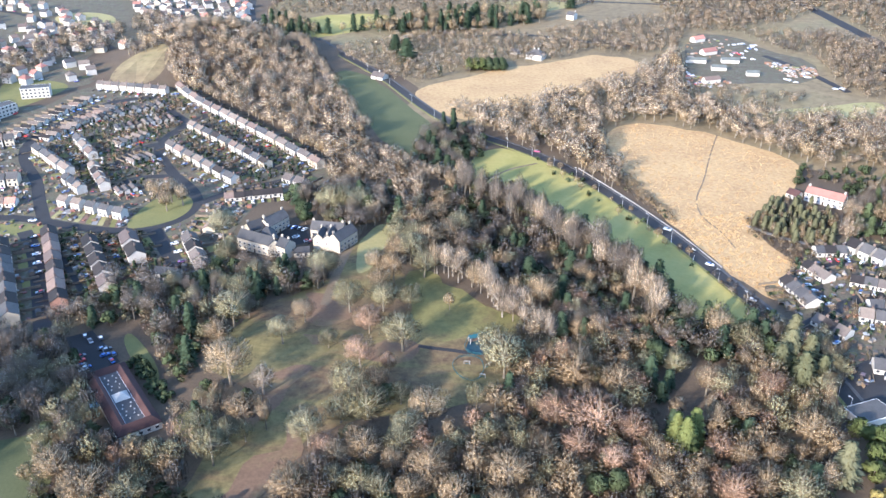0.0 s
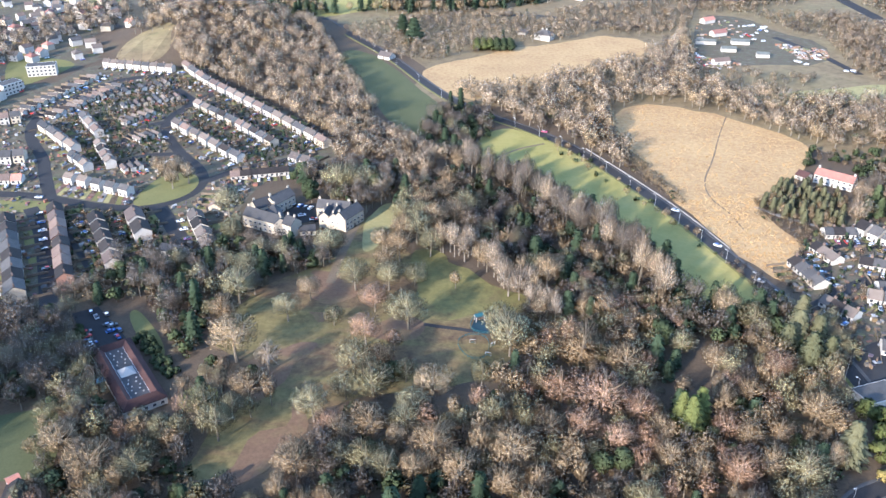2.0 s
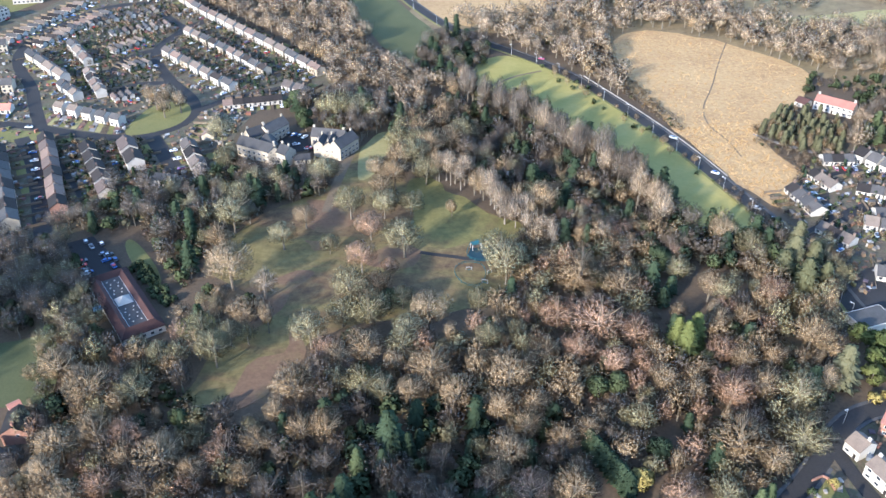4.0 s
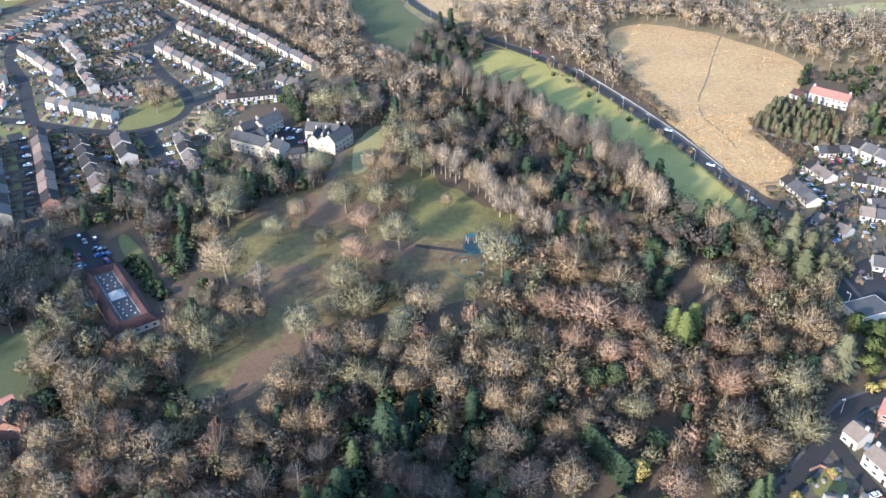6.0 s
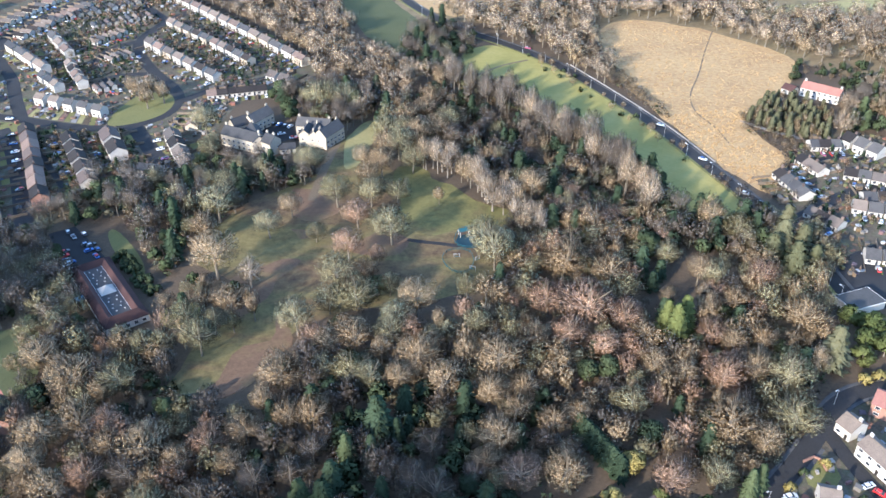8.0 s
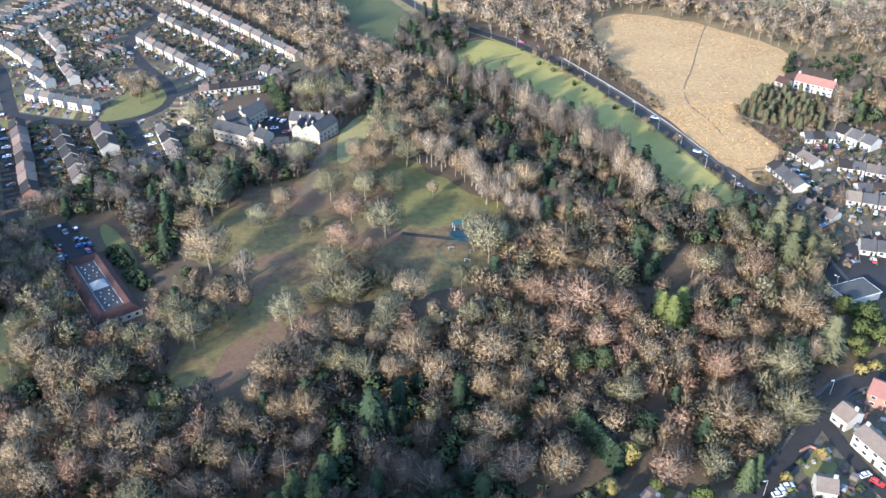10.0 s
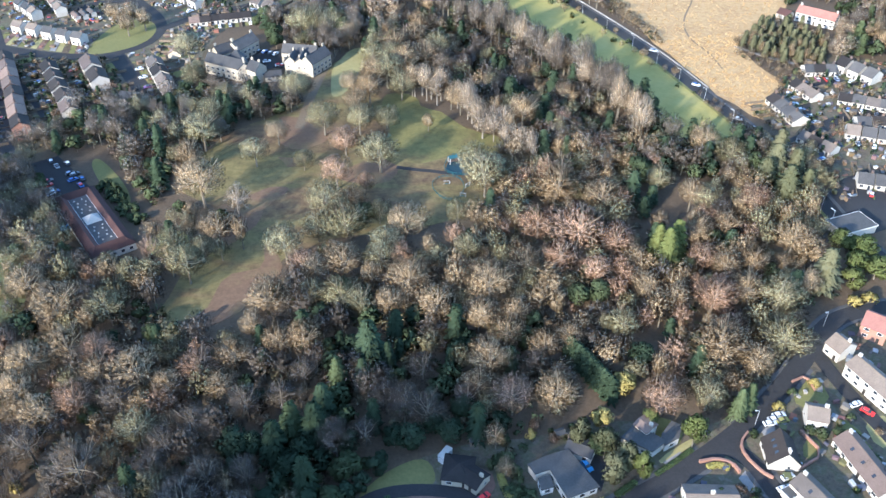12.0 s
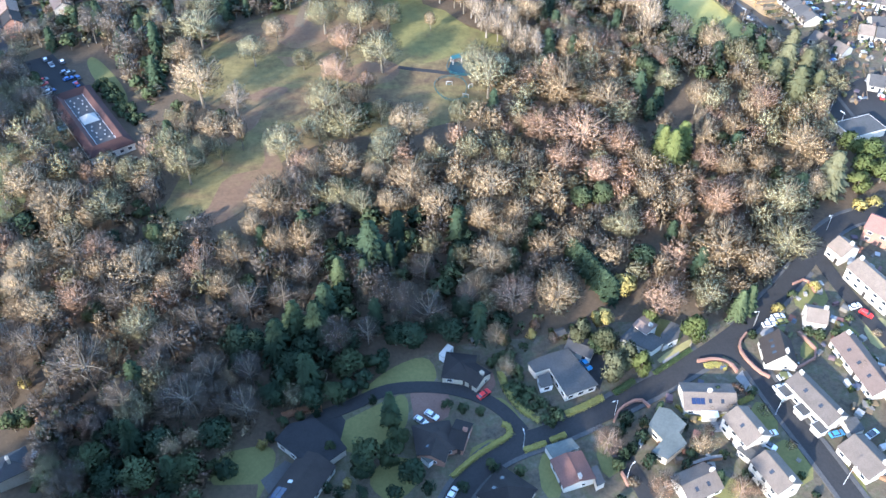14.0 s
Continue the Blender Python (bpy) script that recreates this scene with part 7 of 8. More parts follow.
row_of_houses(*[(-232.2, 471.6), (-184.4, 451.2)], 5, -1, 6.5, 1.8, 0.62, (M_TILE, M_SLATE), (M_WHITE,), cars=0.0, gardens=False, jitter=0.3)
row_of_houses(*[(-283.3, 559.2), (-242, 515.1)], 4, -1, 6.5, 1.8, 0.85, (M_TILE, M_SLATE), MIXWALL)
row_of_houses(*[(-262.4, 579), (-235.9, 541.4)], 3, -1, 6.5, 1.8, 0.7, MIXROOF, MIXWALL)
row_of_houses(*[(-232.5, 526.6), (-210.4, 490)], 4, -1, 6.5, 1.8, 0.7, MIXROOF, MIXWALL)
row_of_houses(*[(-203.6, 485.7), (-192.3, 494.3)], 3, -1, 8, 1, 0.6, MIXROOF, MIXWALL, turn=90)
row_of_houses(*[(-230.7, 565.6), (-215.5, 590.5)], 5, -1, 9, 1, 0.6, MIXROOF, MIXWALL, turn=90)
row_of_houses(*[(-210.6, 534.4), (-198.9, 548.6)], 4, -1, 9, 1, 0.6, MIXROOF, MIXWALL, turn=90)
row_of_houses(*[(-242.3, 600), (-205.2, 625)], 9, 1, 9, 1, 0.6, MIXROOF, MIXWALL, turn=90)
row_of_houses(*[(-285.8, 576.7), (-259.3, 650.3)], 11, -1, 9, 1, 0.6, MIXROOF, MIXWALL, turn=90)
row_of_houses(*[(-312.3, 583.6), (-287.1, 671.5)], 12, -1, 9, 1, 0.6, MIXROOF, MIXWALL, turn=90)
row_of_houses(*[(-291.5, 703.4), (-227.3, 687.9)], 9, -1, 6.5, 1.8, 0.75, (M_TILE, M_SLATE), (M_WHITE,))
row_of_houses(*[(-276.2, 612.3), (-223.2, 657.2)], 11, 1, 9, 1, 0.6, MIXROOF, MIXWALL, turn=90)
row_of_houses(*[(-324.3, 565.6), (-303.8, 573.4)], 3, -1, 8, 2, 0.8, MIXROOF, MIXWALL)
row_of_houses(*[(-292.5, 498.7), (-269.3, 503.2)], 3, -1, 9, 2, 0.8, (M_SLATE,), MIXWALL)
row_of_houses(*[(-278.4, 469.1), (-257.2, 471.6)], 3, -1, 8, 1, 0.8, (M_RED, M_RUST), (M_WHITE,))
# terraces by the lower roads; dark roofs and duller walls stand in for shade
row_of_houses(*[(-201.7, 336.5), (-241.6, 414.4)], 8, 1, 9, 2, 0.98, (M_SLATE, M_DARK, M_DARK), (M_HARL, M_CREAM), hip=False, cars=0.5)
row_of_houses(*[(-184.8, 351.5), (-222.1, 431.5)], 8, 1, 8, 1.6, 0.9, (M_DARK, M_DARK, M_RUST), (M_HARL, M_BRICK), cars=0.7)
row_of_houses(*[(-166.1, 366.3), (-195.9, 421.1)], 5, 1, 8, 1.6, 0.8, (M_RUST, M_DARK, M_SLATE), (M_HARL, M_WHITE))
row_of_houses(*[(-160.2, 395.3), (-175.7, 424.5)], 2, 1, 9, 2, 0.8, (M_RUST, M_DARK), (M_HARL,))
row_of_houses(*[(-122.3, 383.3), (-141.9, 424.5)], 4, 1, 8, 1.6, 0.8, (M_DARK, M_TILE), (M_WHITE, M_HARL))
row_of_houses(*[(-147.1, 383.3), (-134.7, 380.4)], 2, -1, 7, 1.6, 0.6, (M_SLATE,), (M_WHITE,))
row_of_houses(*[(-133.2, 477.3), (-99.9, 485.7)], 6, -1, 7, 1, 0.7, (M_RUST, M_DARK), (M_HARL, M_WHITE))
row_of_houses(*[(-132.5, 431.5), (-131.3, 461.2)], 4, -1, 7, 1, 0.6, MIXROOF, MIXWALL)
row_of_houses(*[(-102, 509.6), (-85.9, 498.7)], 2, -1, 8, 1, 0.7, (M_TILE,), (M_WHITE,))
# far houses
scattered_houses([(-485.1, 868), (-426, 891.3), (-357.8, 835.1), (-305, 748.2), (-322.2, 714.5), (-409.6, 714.5)], 44, 31, roofs=(M_RED, M_RUST, M_TILE, M_SLATE), gap=12.5)
scattered_houses([(-591.6, 1084.1), (-456.9, 1011.1), (-347.7, 903.3), (-297.8, 804.2), (-348.4, 824.6), (-426, 891.3), (-508.6, 915.6)], 44, 32, roofs=(M_RED, M_RUST, M_TILE, M_SLATE), gap=13)
scattered_houses([(-376.3, 1057.7), (-235.8, 1057.7), (-202.4, 891.3), (-254, 863.5), (-319.6, 928.3)], 66, 33, roofs=(M_RED, M_RUST, M_TILE, M_SLATE), gap=15)
scattered_houses([(-401.7, 698.7), (-329, 640.8), (-322.5, 579), (-342.8, 579)], 6, 34)


def apartment_block(x, y, heading, l, w, storeys):
    ob = empty("apartment_building", x, y, heading)
    h = 2.8 * storeys
    flat_block(ob, "block", -l / 2, -w / 2, l / 2, w / 2, h, M_HARL, M_FELT)
    for s in range(storeys):
        for i in range(int(l / 3)):
            for side in (-1, 1):
                window(ob, (i + 0.5) / int(l / 3) * l - l / 2, side * w / 2, 1 + 2.8 * s, 0, 1.5, 1.3, False)
    return tagged(ob, "pale grey flat-roofed apartment block of three storeys", "apartment building", "far apartment blocks")


apartment_block(-333.2, 680.4, 15, 22, 10, 3)
apartment_block(-339.2, 634.1, 60, 16, 10, 3)
# the bungalow estate by the main road
BW = ((M_TILE, M_SLATE, M_DARK), (M_WHITE,))
row_of_houses(*[(174.9, 377.5), (179.9, 353)], 4, 1, 9, 1, 0.8, *BW)
row_of_houses(*[(190.5, 392.2), (196.5, 377.5)], 3, -1, 8, 1, 0.8, *BW)
row_of_houses(*[(200.9, 407.9), (216.2, 407.9)], 3, -1, 8, 1, 0.75, *BW)
row_of_houses(*[(222, 414.4), (234.4, 395.3)], 3, -1, 10, 1.6, 0.8, *BW)
row_of_houses(*[(175.1, 340.4), (185.2, 326.2)], 3, -1, 8, 1, 0.8, *BW)
row_of_houses(*[(206.6, 377.5), (230.1, 366.3)], 4, -1, 8, 1, 0.75, *BW)
row_of_houses(*[(197.2, 345.4), (216.6, 338)], 3, -1, 9, 1, 0.8, *BW)
row_of_houses(*[(204.6, 353), (225.8, 351.5)], 3, -1, 8, 1, 0.8, *BW)
row_of_houses(*[(185.9, 304.3), (198.7, 300.2)], 2, -1, 9, 1, 0.8, *BW)
house(143.1, 316.3, -35, 9, 7, 1.6, M_TILE, M_WHITE, label="white gabled cottage among conifers by the road")
h = empty("workshop", 169.6, 270, 20)
flat_block(h, "block", -8, -5, 8, 5, 3.6, M_HARL, M_FELT)
tagged(h, "low workshop with a grey felted flat roof", "workshop")
# white house with the red roof
house(232.2, 473.8, -39, 22.4, 9, 2, M_RED, M_WHITE, chimneys=2, label="long white house with a bright red tiled roof", group="", name="farmhouse")
house(216.5, 482, -51, 7.6, 7, 1, M_MAROON, M_WHITE, chimneys=0, label="small maroon-roofed outbuilding by a white house", group="", name="outbuilding")
house(87.1, 794.1, -30, 15.7, 11, 2, M_SLATE, M_WHITE, hip=True, chimneys=2, label="large white house with a hipped slate roof", group="", name="farmhouse")
house(68.9, 811.6, -31, 7.9, 7, 1, M_SLATE, M_WHITE, chimneys=0, label="small white outbuilding by the large house", group="", name="outbuilding")
house(141.8, 953.3, -36, 9.2, 9, 2, M_SLATE, M_WHITE, label="far white farmhouse by the moor", group="", name="farmhouse")
house(-55.3, 731.2, -33, 12.4, 9, 1, M_TILE, M_WHITE, label="white cottage beside the valley road", group="", name="cottage")
# the cut conifer block in the dry field
for i in range(6):
    for j in range(4):
        cx, cy = 40, 762.5
        tree(cx - 16 + i * 6, cy - 9 + j * 6, 8, 4.2, "leafy", "lime" if i < 3 else "leaf")
# garden centre
for px in ((255.2, 857.3, 30, 18.4, 10, M_RED), (253, 809.9, 24, 20.2, 11, M_RED), (230.5, 718.6, 15, 19.1, 9, M_RUST)):
    house(*px[:3], px[3] * 0.75, px[4] * 0.7, 1.3, px[5], M_HARL, chimneys=0, detail=False, label="red-roofed white hall of a garden centre", group="garden centre halls", name="hall")


def glasshouse(x, y, heading, l, w, roof):
    ob = empty("sales_hall", x, y, heading)
    bm = bmesh.new()
    box(bm, -l / 2, -w / 2, -0.2, l / 2, w / 2, 3.2)
    part("wall", bm, M_HARL, ob)
    part("roof", roof_mesh(l, w, 3.2, 1.6, False, 0.3, 0.1), roof, ob)
    return tagged(ob, "long low hall with a white sheet roof", "hall", "garden centre halls")


for (x, y), l, w in zip([(233.7, 781), (265.2, 781), (247.9, 757.1), (272.9, 739.6)], (18, 16, 13, 11), (5, 6.5, 6, 5)):
    glasshouse(x, y, -8, l, w, M_TILE if l > 20 else M_LEAD)
M_STOCK = varied("garden_stock", [(0, (0.3, 0.28, 0.25)), (0.4, (0.22, 0.15, 0.10)), (0.7, (0.22, 0.12, 0.08)), (1, (0.12, 0.14, 0.07))], 0.9, 0.1, True)
sr = np.random.default_rng(78)
bm = bmesh.new()
for ring, n in (([(296.6, 781), (336.7, 762.5), (327.1, 731.1), (303.6, 734.4)], 170), ([(213.9, 739.6), (235.6, 731.1), (251.4, 717.8), (205.9, 701.8)], 120), ([(247.7, 868), (289.5, 863.5), (277.4, 804.2), (229.2, 794.4)], 60)):
    for _ in range(n):
        x, y = sr.uniform(min(p[0] for p in ring), max(p[0] for p in ring)), sr.uniform(min(p[1] for p in ring), max(p[1] for p in ring))
        if inside(np.array([x]), np.array([y]), ring)[0]:
            a, b, c = sr.uniform(0.5, 1.8), sr.uniform(0.5, 1.5), sr.uniform(0.4, 1.5)
            bmesh.ops.transform(bm, matrix=pose(x, y, 0.12, 0, 0, float(sr.uniform(-15, 10))), verts=box(bm, -a, -b, 0, a, b, c))
tagged(part("garden_stock", bm, M_STOCK, None), "rows of pots, slabs and sheds for sale", "garden stock", kind="stuff")
yr = np.random.default_rng(77)
for ring, n in (([(293.2, 856.8), (311.7, 835.1), (287.3, 784.8), (272, 804.2)], 18), ([(216, 751.8), (226.1, 714.5), (243.2, 706.5), (205.1, 698.7)], 14), ([(297.9, 784.8), (327.8, 766.1), (324.6, 731.1), (304.9, 731.1)], 18), ([(295, 731.1), (298.9, 714.5), (340.8, 698.7), (328.1, 690.9)], 8)):
    got = 0
    while got < n:
        x, y = yr.uniform(min(p[0] for p in ring), max(p[0] for p in ring)), yr.uniform(min(p[1] for p in ring), max(p[1] for p in ring))
        if inside(np.array([x]), np.array([y]), ring)[0]:
            car(x, y, float(yr.choice([10, 100]) + yr.normal() * 3), M_WHITECAR if yr.random() < 0.4 else None)
            got += 1

# ---- the care home with its courtyard roof ----
home = empty("care_home", -130.6, 279, 125)
CL, CW = 48, 16.4
for y in (-CW / 2 + 2.5, CW / 2 - 2.5):
    for me, mat, nm in ((gable_wall(CL - 6, 5, 3.4, 1.9, False), M_WHITE, "wall"), (roof_mesh(CL - 6, 5, 3.4, 1.9, False), M_MAROON, "roof")):
        o = part(nm, me, mat, home)
        o.matrix_basis = pose(0, y, 0)
for x, w in ((-CL / 2 + 3, 6), (CL / 2 - 3, 6)):
    for me, mat, nm in ((gable_wall(CW + 0.4, w, 3.4, 2.2, True), M_WHITE, "wall"), (roof_mesh(CW + 0.4, w, 3.4, 2.2, True), M_MAROON, "roof")):
        o = part(nm, me, mat, home)
        o.matrix_basis = pose(x, 0, 0.05, 0, 0, 90)
flat_block(home, "court", -CL / 2 + 5, -3.4, CL / 2 - 5, 3.4, 3.7, M_HARL, M_SLATE)
rl = box_mesh("dome_light", 0.5, 0.5, 0.3)
for i in range(14):
    for j in range(2):
        if abs(i - 6.5) > 1.6:
            put("roof_light", with_mat(rl, M_HARL), home, -CL / 2 + 8 + i * (CL - 16) / 13, -1.6 + j * 3.2 + (i % 2) * 0.8 - 0.4, 3.92, 0, "white square roof light")
bm = bmesh.new()
bmesh.ops.create_cone(bm, cap_ends=True, segments=4, radius1=4.4, radius2=0.1, depth=2.4, matrix=pose(0, 0, 5.1, 0, 0, 45))
part("lantern", bm, M_HARL, home, "pale glazed pyramid lantern")
for i in range(11):
    for side in (-1, 1):
        window(home, (i + 0.5) / 11 * CL - CL / 2, side * CW / 2, 0.9, 0, 1.6, 1.4, True)
for i in range(5):
    for side in (-1, 1):
        window(home, side * CL / 2, i * 3.2 - 6.4, 0.9, 90, 1.6, 1.4, True)
tagged(home, "white single-storey care home with maroon hipped roofs round a flat roof", "care home")
for (x, y), hd in zip([(-163.9, 328), (-160, 323.9), (-156.2, 326.2), (-152.3, 318), (-150, 317.2), (-149.5, 312.8), (-159.7, 311.9), (-158.7, 308.5), (-156.7, 305.1), (-155.1, 302.2), (-154.3, 303.5), (-146, 313.7), (-145, 308.5)], (120, 125, 130, 40, 40, 40, 40, 40, 40, 40, 40, 130, 130)):
    car(x, y, hd)

gaz = empty("gazebo", -140.8, 275.9, 35)
for x, y in ((-1.4, -1.4), (1.4, -1.4), (1.4, 1.4), (-1.4, 1.4)):
    put("post", with_mat(box_mesh("gazebo_post", 0.08, 0.08, 2.1), M_POLE), gaz, x, y, 0)
bm = bmesh.new()
bmesh.ops.create_cone(bm, cap_ends=True, segments=4, radius1=2.4, radius2=0.05, depth=0.9, matrix=pose(0, 0, 2.5, 0, 0, 45))
part("canopy", bm, M_BLUECAR, gaz, "bright blue canvas canopy")
tagged(gaz, "small gazebo with a bright blue canopy beside the care home", "gazebo")

# ---- the mansion flats round a court ----
MF = dict(group="mansion blocks", name="mansion_block", wall=M_CREAM, roof=M_SLATE, chimneys=2, pitch=0.45)
LM = "cream stone mansion block with steep slate roofs"
house(-100.1, 413.2, -28, 23.1, 8, 2.6, label=LM, **MF)
house(-95.7, 436.5, 57, 15.8, 8, 2.6, label=LM, **MF)
house(-104.4, 429.8, 39, 11.3, 8, 2.4, label=LM, **MF)
house(-93.4, 414, -69, 18.8, 7, 2.6, label=LM, **MF)
house(-84.1, 405.9, -36, 6.7, 8, 2.8, label="cream corner tower block with slate roof", **MF)
house(-63.7, 426.6, -11, 18.7, 8, 2.6, label=LM, **MF)
house(-67, 418, 81, 9.7, 6, 2.6, label=LM, **MF)
house(-61.8, 417.3, 84, 11, 6, 2.6, label=LM, **MF)
house(-54.9, 417.3, 58, 16.1, 8, 2.8, label=LM, **MF)
house(-76.2, 407.5, 9, 8.4, 6, label="low cream lodge before the mansion court", group="mansion blocks", name="lodge", wall=M_CREAM, roof=M_SLATE, storeys=1, chimneys=0)
sheet("courtyard", [(-95.3, 438.6), (-76.6, 443.7), (-70.8, 424.5), (-82.4, 417.7), (-91.3, 424.5)], 0.16, M_ASPHALT, "asphalt court of the mansion flats", "courtyard", rounds=0)
for (x, y), hd in zip([(-94.7, 435), (-88.4, 440.1), (-85.1, 439.3), (-81.6, 437.9), (-78.8, 436.5), (-82.3, 427.3), (-75.2, 422.5), (-72.9, 421.1)], (10, 60, 60, 60, 60, 20, 20, 20)):
    car(x, y, hd)

# ---- playground ----
sheet("play_surface", [(9.6, 316.3), (12.4, 327.1), (22.9, 328), (21.2, 315), (16.6, 312.8)], 0.15, surface("blue_rubber", [(0.3, (0.015, 0.04, 0.055)), (0.7, (0.025, 0.055, 0.07))], [(0.3, (0.015, 0.035, 0.05)), (0.7, (0.03, 0.06, 0.075))], 0.2, 1.0), "dark blue rubber play surface", "playground", rounds=1)
sheet("play_surface", [(4, 308.5), (11.5, 312.8), (16.3, 306.4), (15.9, 296.2), (11, 294.2), (5.1, 300.2)], 0.14, M_PARK, "round grass play area", "playground")
M_TEAL, _nt, _b = material("teal_paint", 0.5, 0, 0.4)
_b.inputs["Base Color"].default_value = (0.02, 0.085, 0.09, 1)


def fence_ring(pts, step=2.0, closed=True):
    ob = empty("fence", *pts[0])
    ob.matrix_basis = Matrix()
    ring = smooth_ring(list(pts), 2)
    for z in (0.35, 1.05):
        bm = bmesh.new()
        for a, b in zip(ring, ring[1:] + ring[:1]):
            d = math.hypot(b[0] - a[0], b[1] - a[1])
            m = pose((a[0] + b[0]) / 2, (a[1] + b[1]) / 2, z, 0, 0, math.degrees(math.atan2(b[1] - a[1], b[0] - a[0])))
            v = box(bm, -d / 2, -0.05, -0.05, d / 2, 0.05, 0.05)
            bmesh.ops.transform(bm, matrix=m, verts=v)
        part("rail", bm, M_TEAL, ob)
    for x, y in ring:
        put("post", with_mat(box_mesh("fence_post", 0.12, 0.12, 1.2), M_TEAL), ob, x, y, 0)
    return tagged(ob, "teal painted playground fence", "fence")


fence_ring([(8.6, 315), (11.5, 329), (17.2, 330.8), (23.7, 329), (21.6, 312.8)])
fence_ring([(3, 306.4), (7.8, 312.8), (16.5, 311.9), (18.1, 302.2), (14.6, 293.8), (7.5, 295.4)])
play = empty("climbing_frame", 13.9, 323.9, 20)
for x, y in ((-2, -1.2), (2, -1.2), (2, 1.2), (-2, 1.2)):
    put("post", with_mat(box_mesh("play_post", 0.16, 0.16, 3.0), M_UPVC), play, x, y, 0)
put("deck", with_mat(box_mesh("deck", 4.2, 2.6, 0.15), M_RUST), play, 0, 0, 1.4)
put("canopy", with_mat(box_mesh("canopy", 4.4, 2.8, 0.12), M_TEAL), play, 0, 0, 3.0)
tagged(play, "pale climbing frame with a teal canopy", "climbing frame")
for i, (x, y) in enumerate([(10.4, 306.4), (19.2, 304.3), (26.5, 310.6), (30, 307.7), (16.9, 297)]):
    ob = empty("play_equipment", x, y, i * 40)
    for s in (-1.2, 1.2):
        put("post", with_mat(box_mesh("play_post", 0.12, 0.12, 1.8), M_POLE), ob, s, 0, 0)
    put("bar", with_mat(box_mesh("play_bar", 2.6, 0.12, 0.12), M_POLE), ob, 0, 0, 1.8)
    put("seat", with_mat(box_mesh("play_seat", 1.2, 0.5, 0.1), M_TEAL), ob, 0, 0, 0.5)
    tagged(ob, "small pale play frame with a teal seat", "play equipment", "play equipment")

# lamp posts along the main road
ln = offset_line(smooth_line(MAIN, 1), -4.6)
for i, (x, y) in enumerate(ln[4:-3]):
    street_lamp(x, y, 140)
strip("roadside_wall", MAIN[6:10], 5.7, 5.95, 0.8, M_PAVE, "low pale stone wall along the dry field", "wall", thick=1.4)
for (x, y), hd in zip([(140.8, 395.3), (151.8, 359.3), (127.9, 436.5), (65.3, 557), (-185.5, 441.5), (-238.8, 448.2)], (-37, -37, -37, -25, -8, 0)):
    car(x, y, hd)

# the long striped front gardens of the four houses by the green
ends = [(-236.1, 469.1), (-186.9, 451.6), (-238.2, 454.9), (-184.3, 438.3)]
STRIPS = (M_LAWN, M_GRAVEL, M_MEADOW, M_PAVE, M_LAWN, M_FLOOR, M_MEADOW, M_GRAVEL, M_LAWN, M_PAVE, M_MEADOW, M_FLOOR, M_LAWN, M_GRAVEL)
for i, mat in enumerate(STRIPS):
    a, b = (i + 0.06) / len(STRIPS), (i + 0.92) / len(STRIPS)
    top = [(ends[0][0] + (ends[1][0] - ends[0][0]) * k, ends[0][1] + (ends[1][1] - ends[0][1]) * k) for k in (a, b)]
    low = [(ends[2][0] + (ends[3][0] - ends[2][0]) * k, ends[2][1] + (ends[3][1] - ends[2][1]) * k) for k in (b, a)]
    sheet("garden_plot", top + low, 0.13, mat, "long narrow front garden plot with a path", "garden", rounds=0)
# clutter in the gardens: sheds, bins, slabs, stacked things
cr = np.random.default_rng(91)
M_CLUTTER = varied("garden_clutter", [(0, (0.32, 0.29, 0.25)), (0.2, (0.07, 0.06, 0.05)), (0.4, (0.18, 0.12, 0.08)), (0.6, (0.10, 0.11, 0.05)), (0.75, (0.22, 0.10, 0.07)), (0.9, (0.06, 0.08, 0.11)), (1, (0.5, 0.48, 0.45))], 0.9, 0.1, True)
cv, cf = [], []
for ring, n in (([(-275.4, 442.3), (-348.5, 590.5), (-304, 602.5), (-289.1, 683.4), (-228.2, 690.9), (-148.2, 621.1), (-79.1, 531.4), (-107.7, 490), (-118.6, 457.3), (-120.6, 414.4), (-126, 380.4), (-157.1, 369.1), (-176.5, 345.4), (-181.4, 330.8), (-218.3, 326.2)], 2300), ([(182.7, 395.3), (204.7, 417.7), (227.7, 428), (265.5, 414.4), (222.5, 308.5), (167.8, 284.5), (180, 326.2), (166.2, 345.4)], 420), ([(68.3, 145.9), (102.1, 179.1), (124.3, 197.6), (147.5, 219.6), (166.2, 216.3), (146.1, 144.5), (123, 112.6), (64.4, 113.7), (50.2, 134.8)], 260)):
    xs, ys = [p[0] for p in ring], [p[1] for p in ring]
    px, py = cr.uniform(min(xs), max(xs), n * 2), cr.uniform(min(ys), max(ys), n * 2)
    ok = inside(px, py, ring)
    for r_ in KEEP_CLEAR:
        ok &= ~inside(px, py, r_)
    for x, y in zip(px[ok][:n], py[ok][:n]):
        a, b, c = cr.uniform(0.3, 1.3), cr.uniform(0.3, 1.1), cr.uniform(0.15, 1.7)
        q, m0 = float(cr.uniform(0, 1.57)), len(cv)
        for dz in (0.0, c):
            for sx, sy in ((-a, -b), (a, -b), (a, b), (-a, b)):
                cv.append((x + sx * math.cos(q) - sy * math.sin(q), y + sx * math.sin(q) + sy * math.cos(q), 0.05 + dz))
        cf += [(m0 + 4, m0 + 5, m0 + 6, m0 + 7)] + [(m0 + e, m0 + (e + 1) % 4, m0 + 4 + (e + 1) % 4, m0 + 4 + e) for e in range(4)]
me = bpy.data.meshes.new("garden_clutter")
me.from_pydata(cv, [], cf)
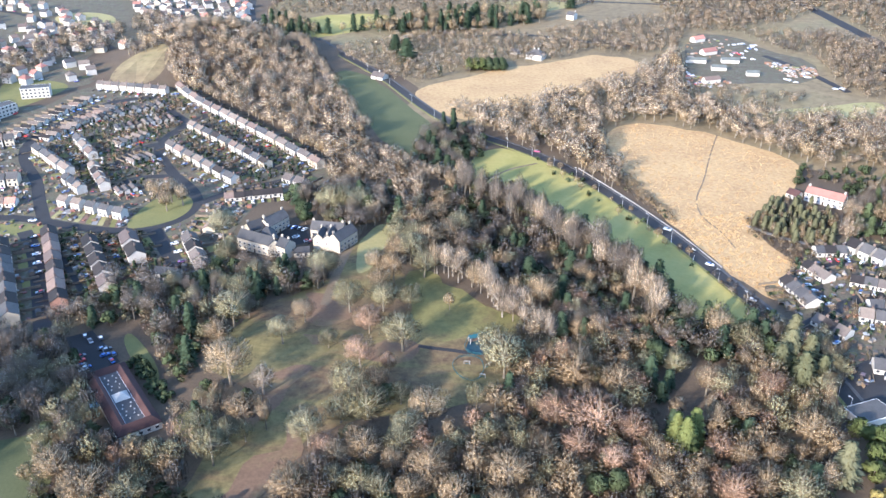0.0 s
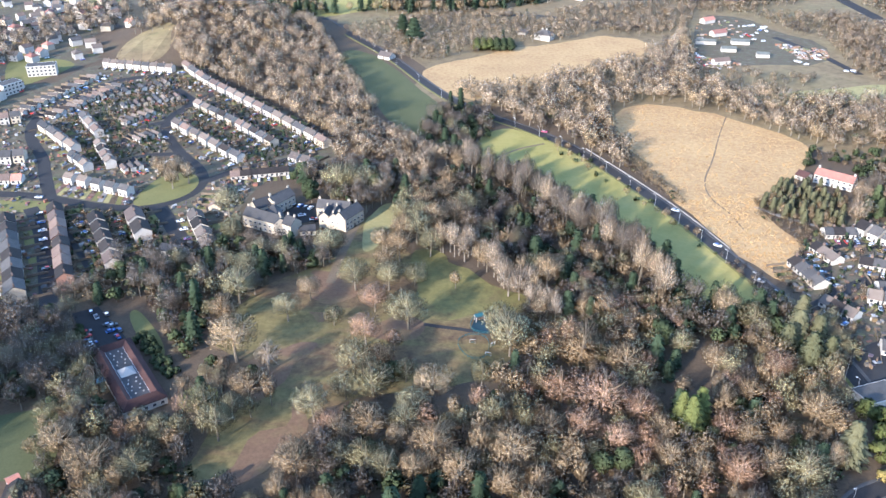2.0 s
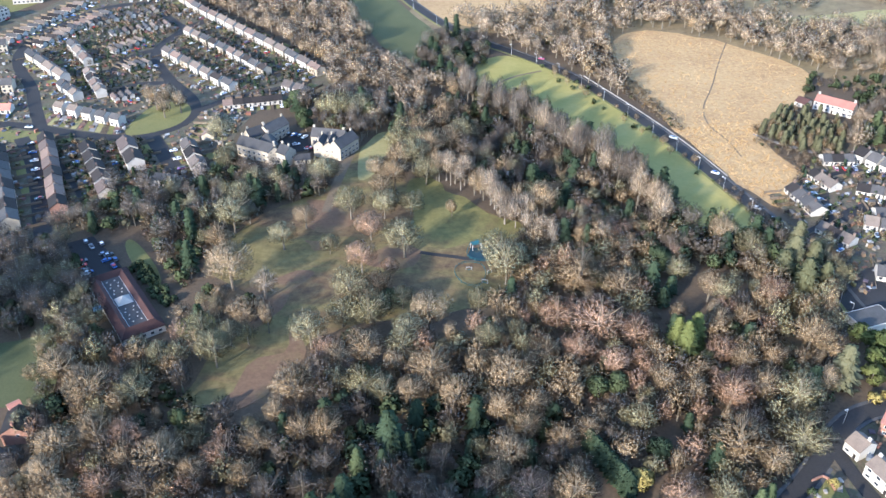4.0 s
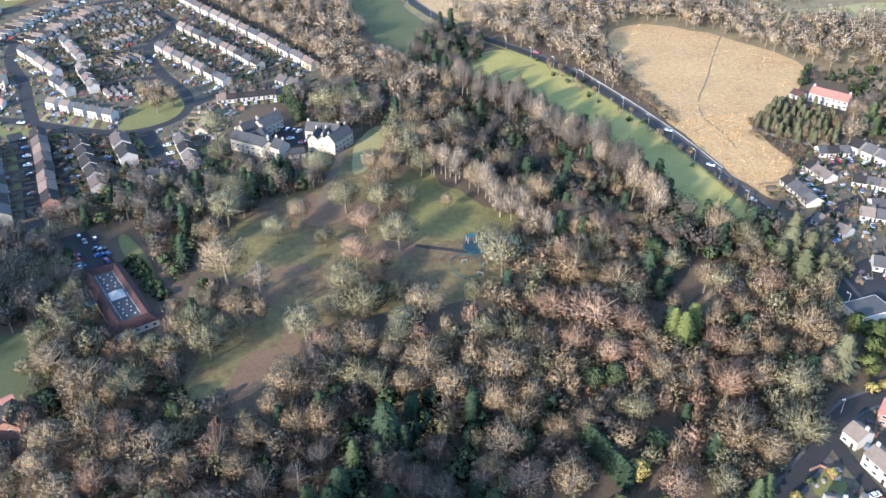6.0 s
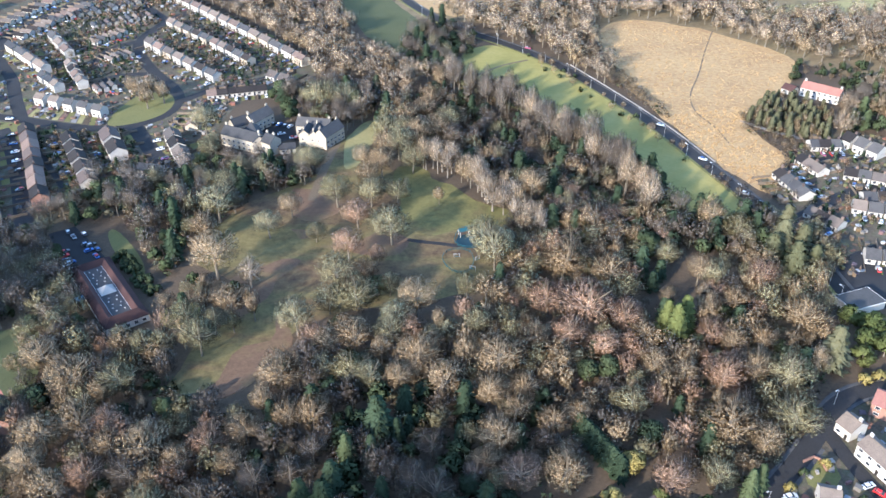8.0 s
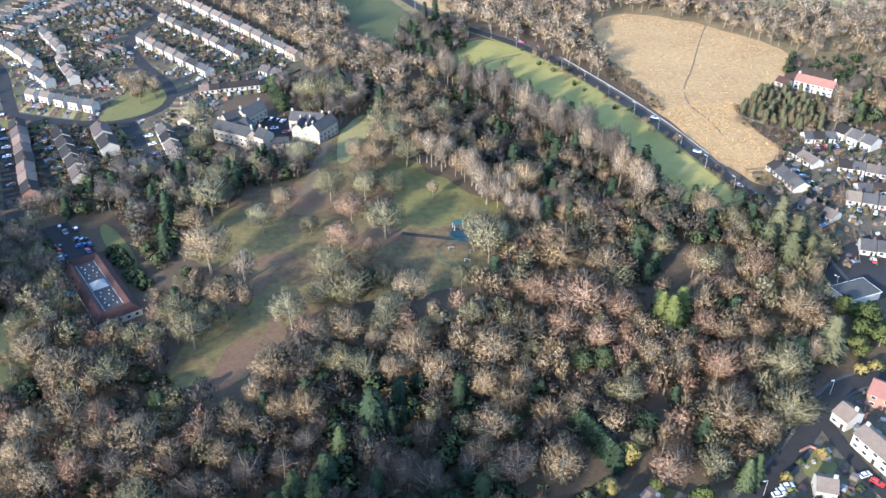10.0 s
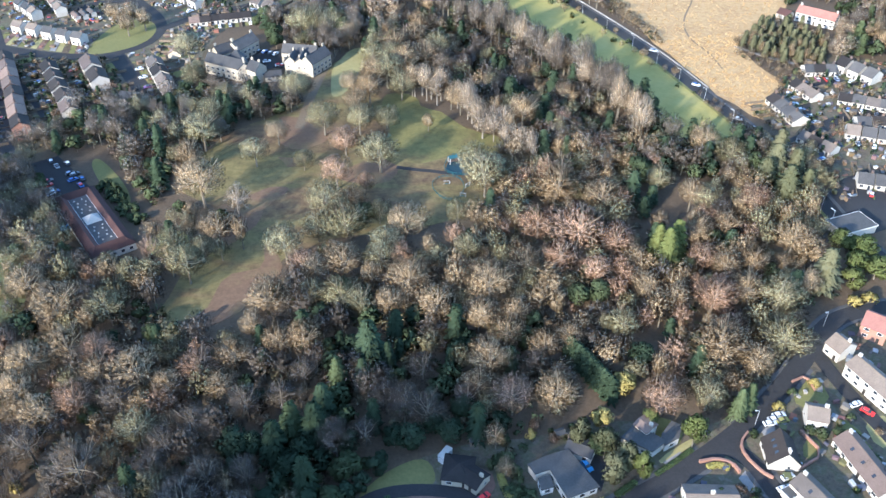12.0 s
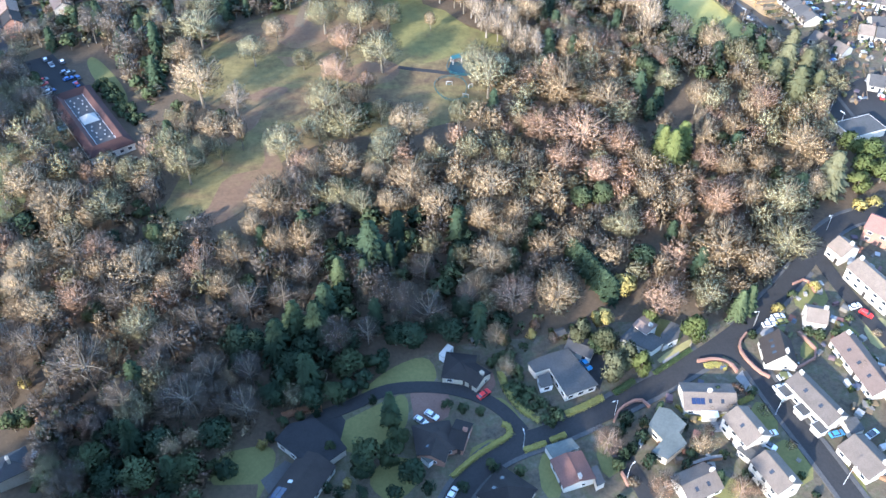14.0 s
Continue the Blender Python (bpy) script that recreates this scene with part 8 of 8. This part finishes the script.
tagged(mesh_part("garden_clutter", me, M_CLUTTER, None), "sheds, bins, slabs and garden things behind houses", "clutter", kind="stuff")
for mat, bm in GARDENS.items():
    tagged(part("front_gardens", bm, mat, None), "small front and back garden plots of the estates", "gardens", kind="stuff")
tagged(part("garden_fences", FENCES, M_BOARD, None), "brown board fences and low walls between garden plots", "fences", kind="stuff")
SMALL = [("shrub", "leaf", 0.4, 2.2, 1.7), ("shrub", "dark", 0.25, 2.4, 1.6), ("shrub", "lime", 0.1, 1.8, 1.4), ("bare", "brown", 0.3, 4.5, 2.0), ("bare", "red", 0.1, 4.0, 1.8), ("narrow", "dark", 0.15, 4.5, 1.0)]
woodland("garden_shrubs", [(-277.8, 579), (-260.6, 647.5), (-230.7, 683.4), (-148.2, 621.1), (-79.1, 531.4), (-107.7, 490), (-128.9, 490), (-163, 526.6), (-178, 526.6), (-195.5, 498.7), (-224.2, 498.7), (-273, 557)], 5.0, SMALL, 61, "shrubs and small bare trees in estate gardens", 0.06, avoid=KEEP_CLEAR)
woodland("garden_shrubs", [(-223.9, 428), (-171.6, 433.6), (-144.7, 395.3), (-157.1, 369.1), (-176.5, 345.4), (-200.3, 377.5)], 4.2, SMALL, 62, "shrubs and small bare trees in terrace gardens", 0.08, avoid=KEEP_CLEAR)
woodland("garden_shrubs", [(182.7, 395.3), (203.4, 414.4), (226.3, 424.5), (259.3, 414.4), (221.4, 326.2), (180, 326.2), (168, 350.4)], 7, SMALL, 63, "shrubs between white bungalows", 0.08)
woodland("garden_shrubs", [(68.3, 145.9), (89.9, 153.6), (94.2, 145.4), (101.1, 126.6), (107.2, 109.7), (63.7, 110.5), (43.4, 110.9), (53.4, 134.7)], 8, SMALL, 64, "shrubs in the gardens of detached houses", 0.35, avoid=[[(86.5, 166.6), (97.3, 162), (105.3, 139.4), (115.9, 109.5), (104.3, 109.7), (91.5, 147.5)]])
woodland("garden_shrubs", [(117.5, 166.1), (131.2, 175), (141.5, 156.9), (134.8, 125.9), (122.2, 133.4), (119.8, 153.1)], 8, SMALL, 65, "shrubs in the gardens of detached houses", 0.35)
woodland("garden_shrubs", [(35.7, 174.3), (53.2, 174), (59.2, 158.4), (50.8, 158.5), (41.8, 167.4), (24, 159), (19.4, 165.6)], 5, [("bare", "red", 0.5, 2.2, 1.8), ("shrub", "leaf", 0.5, 1.8, 1.5)], 66, "russet and green border shrubs behind a bungalow", 0.3)
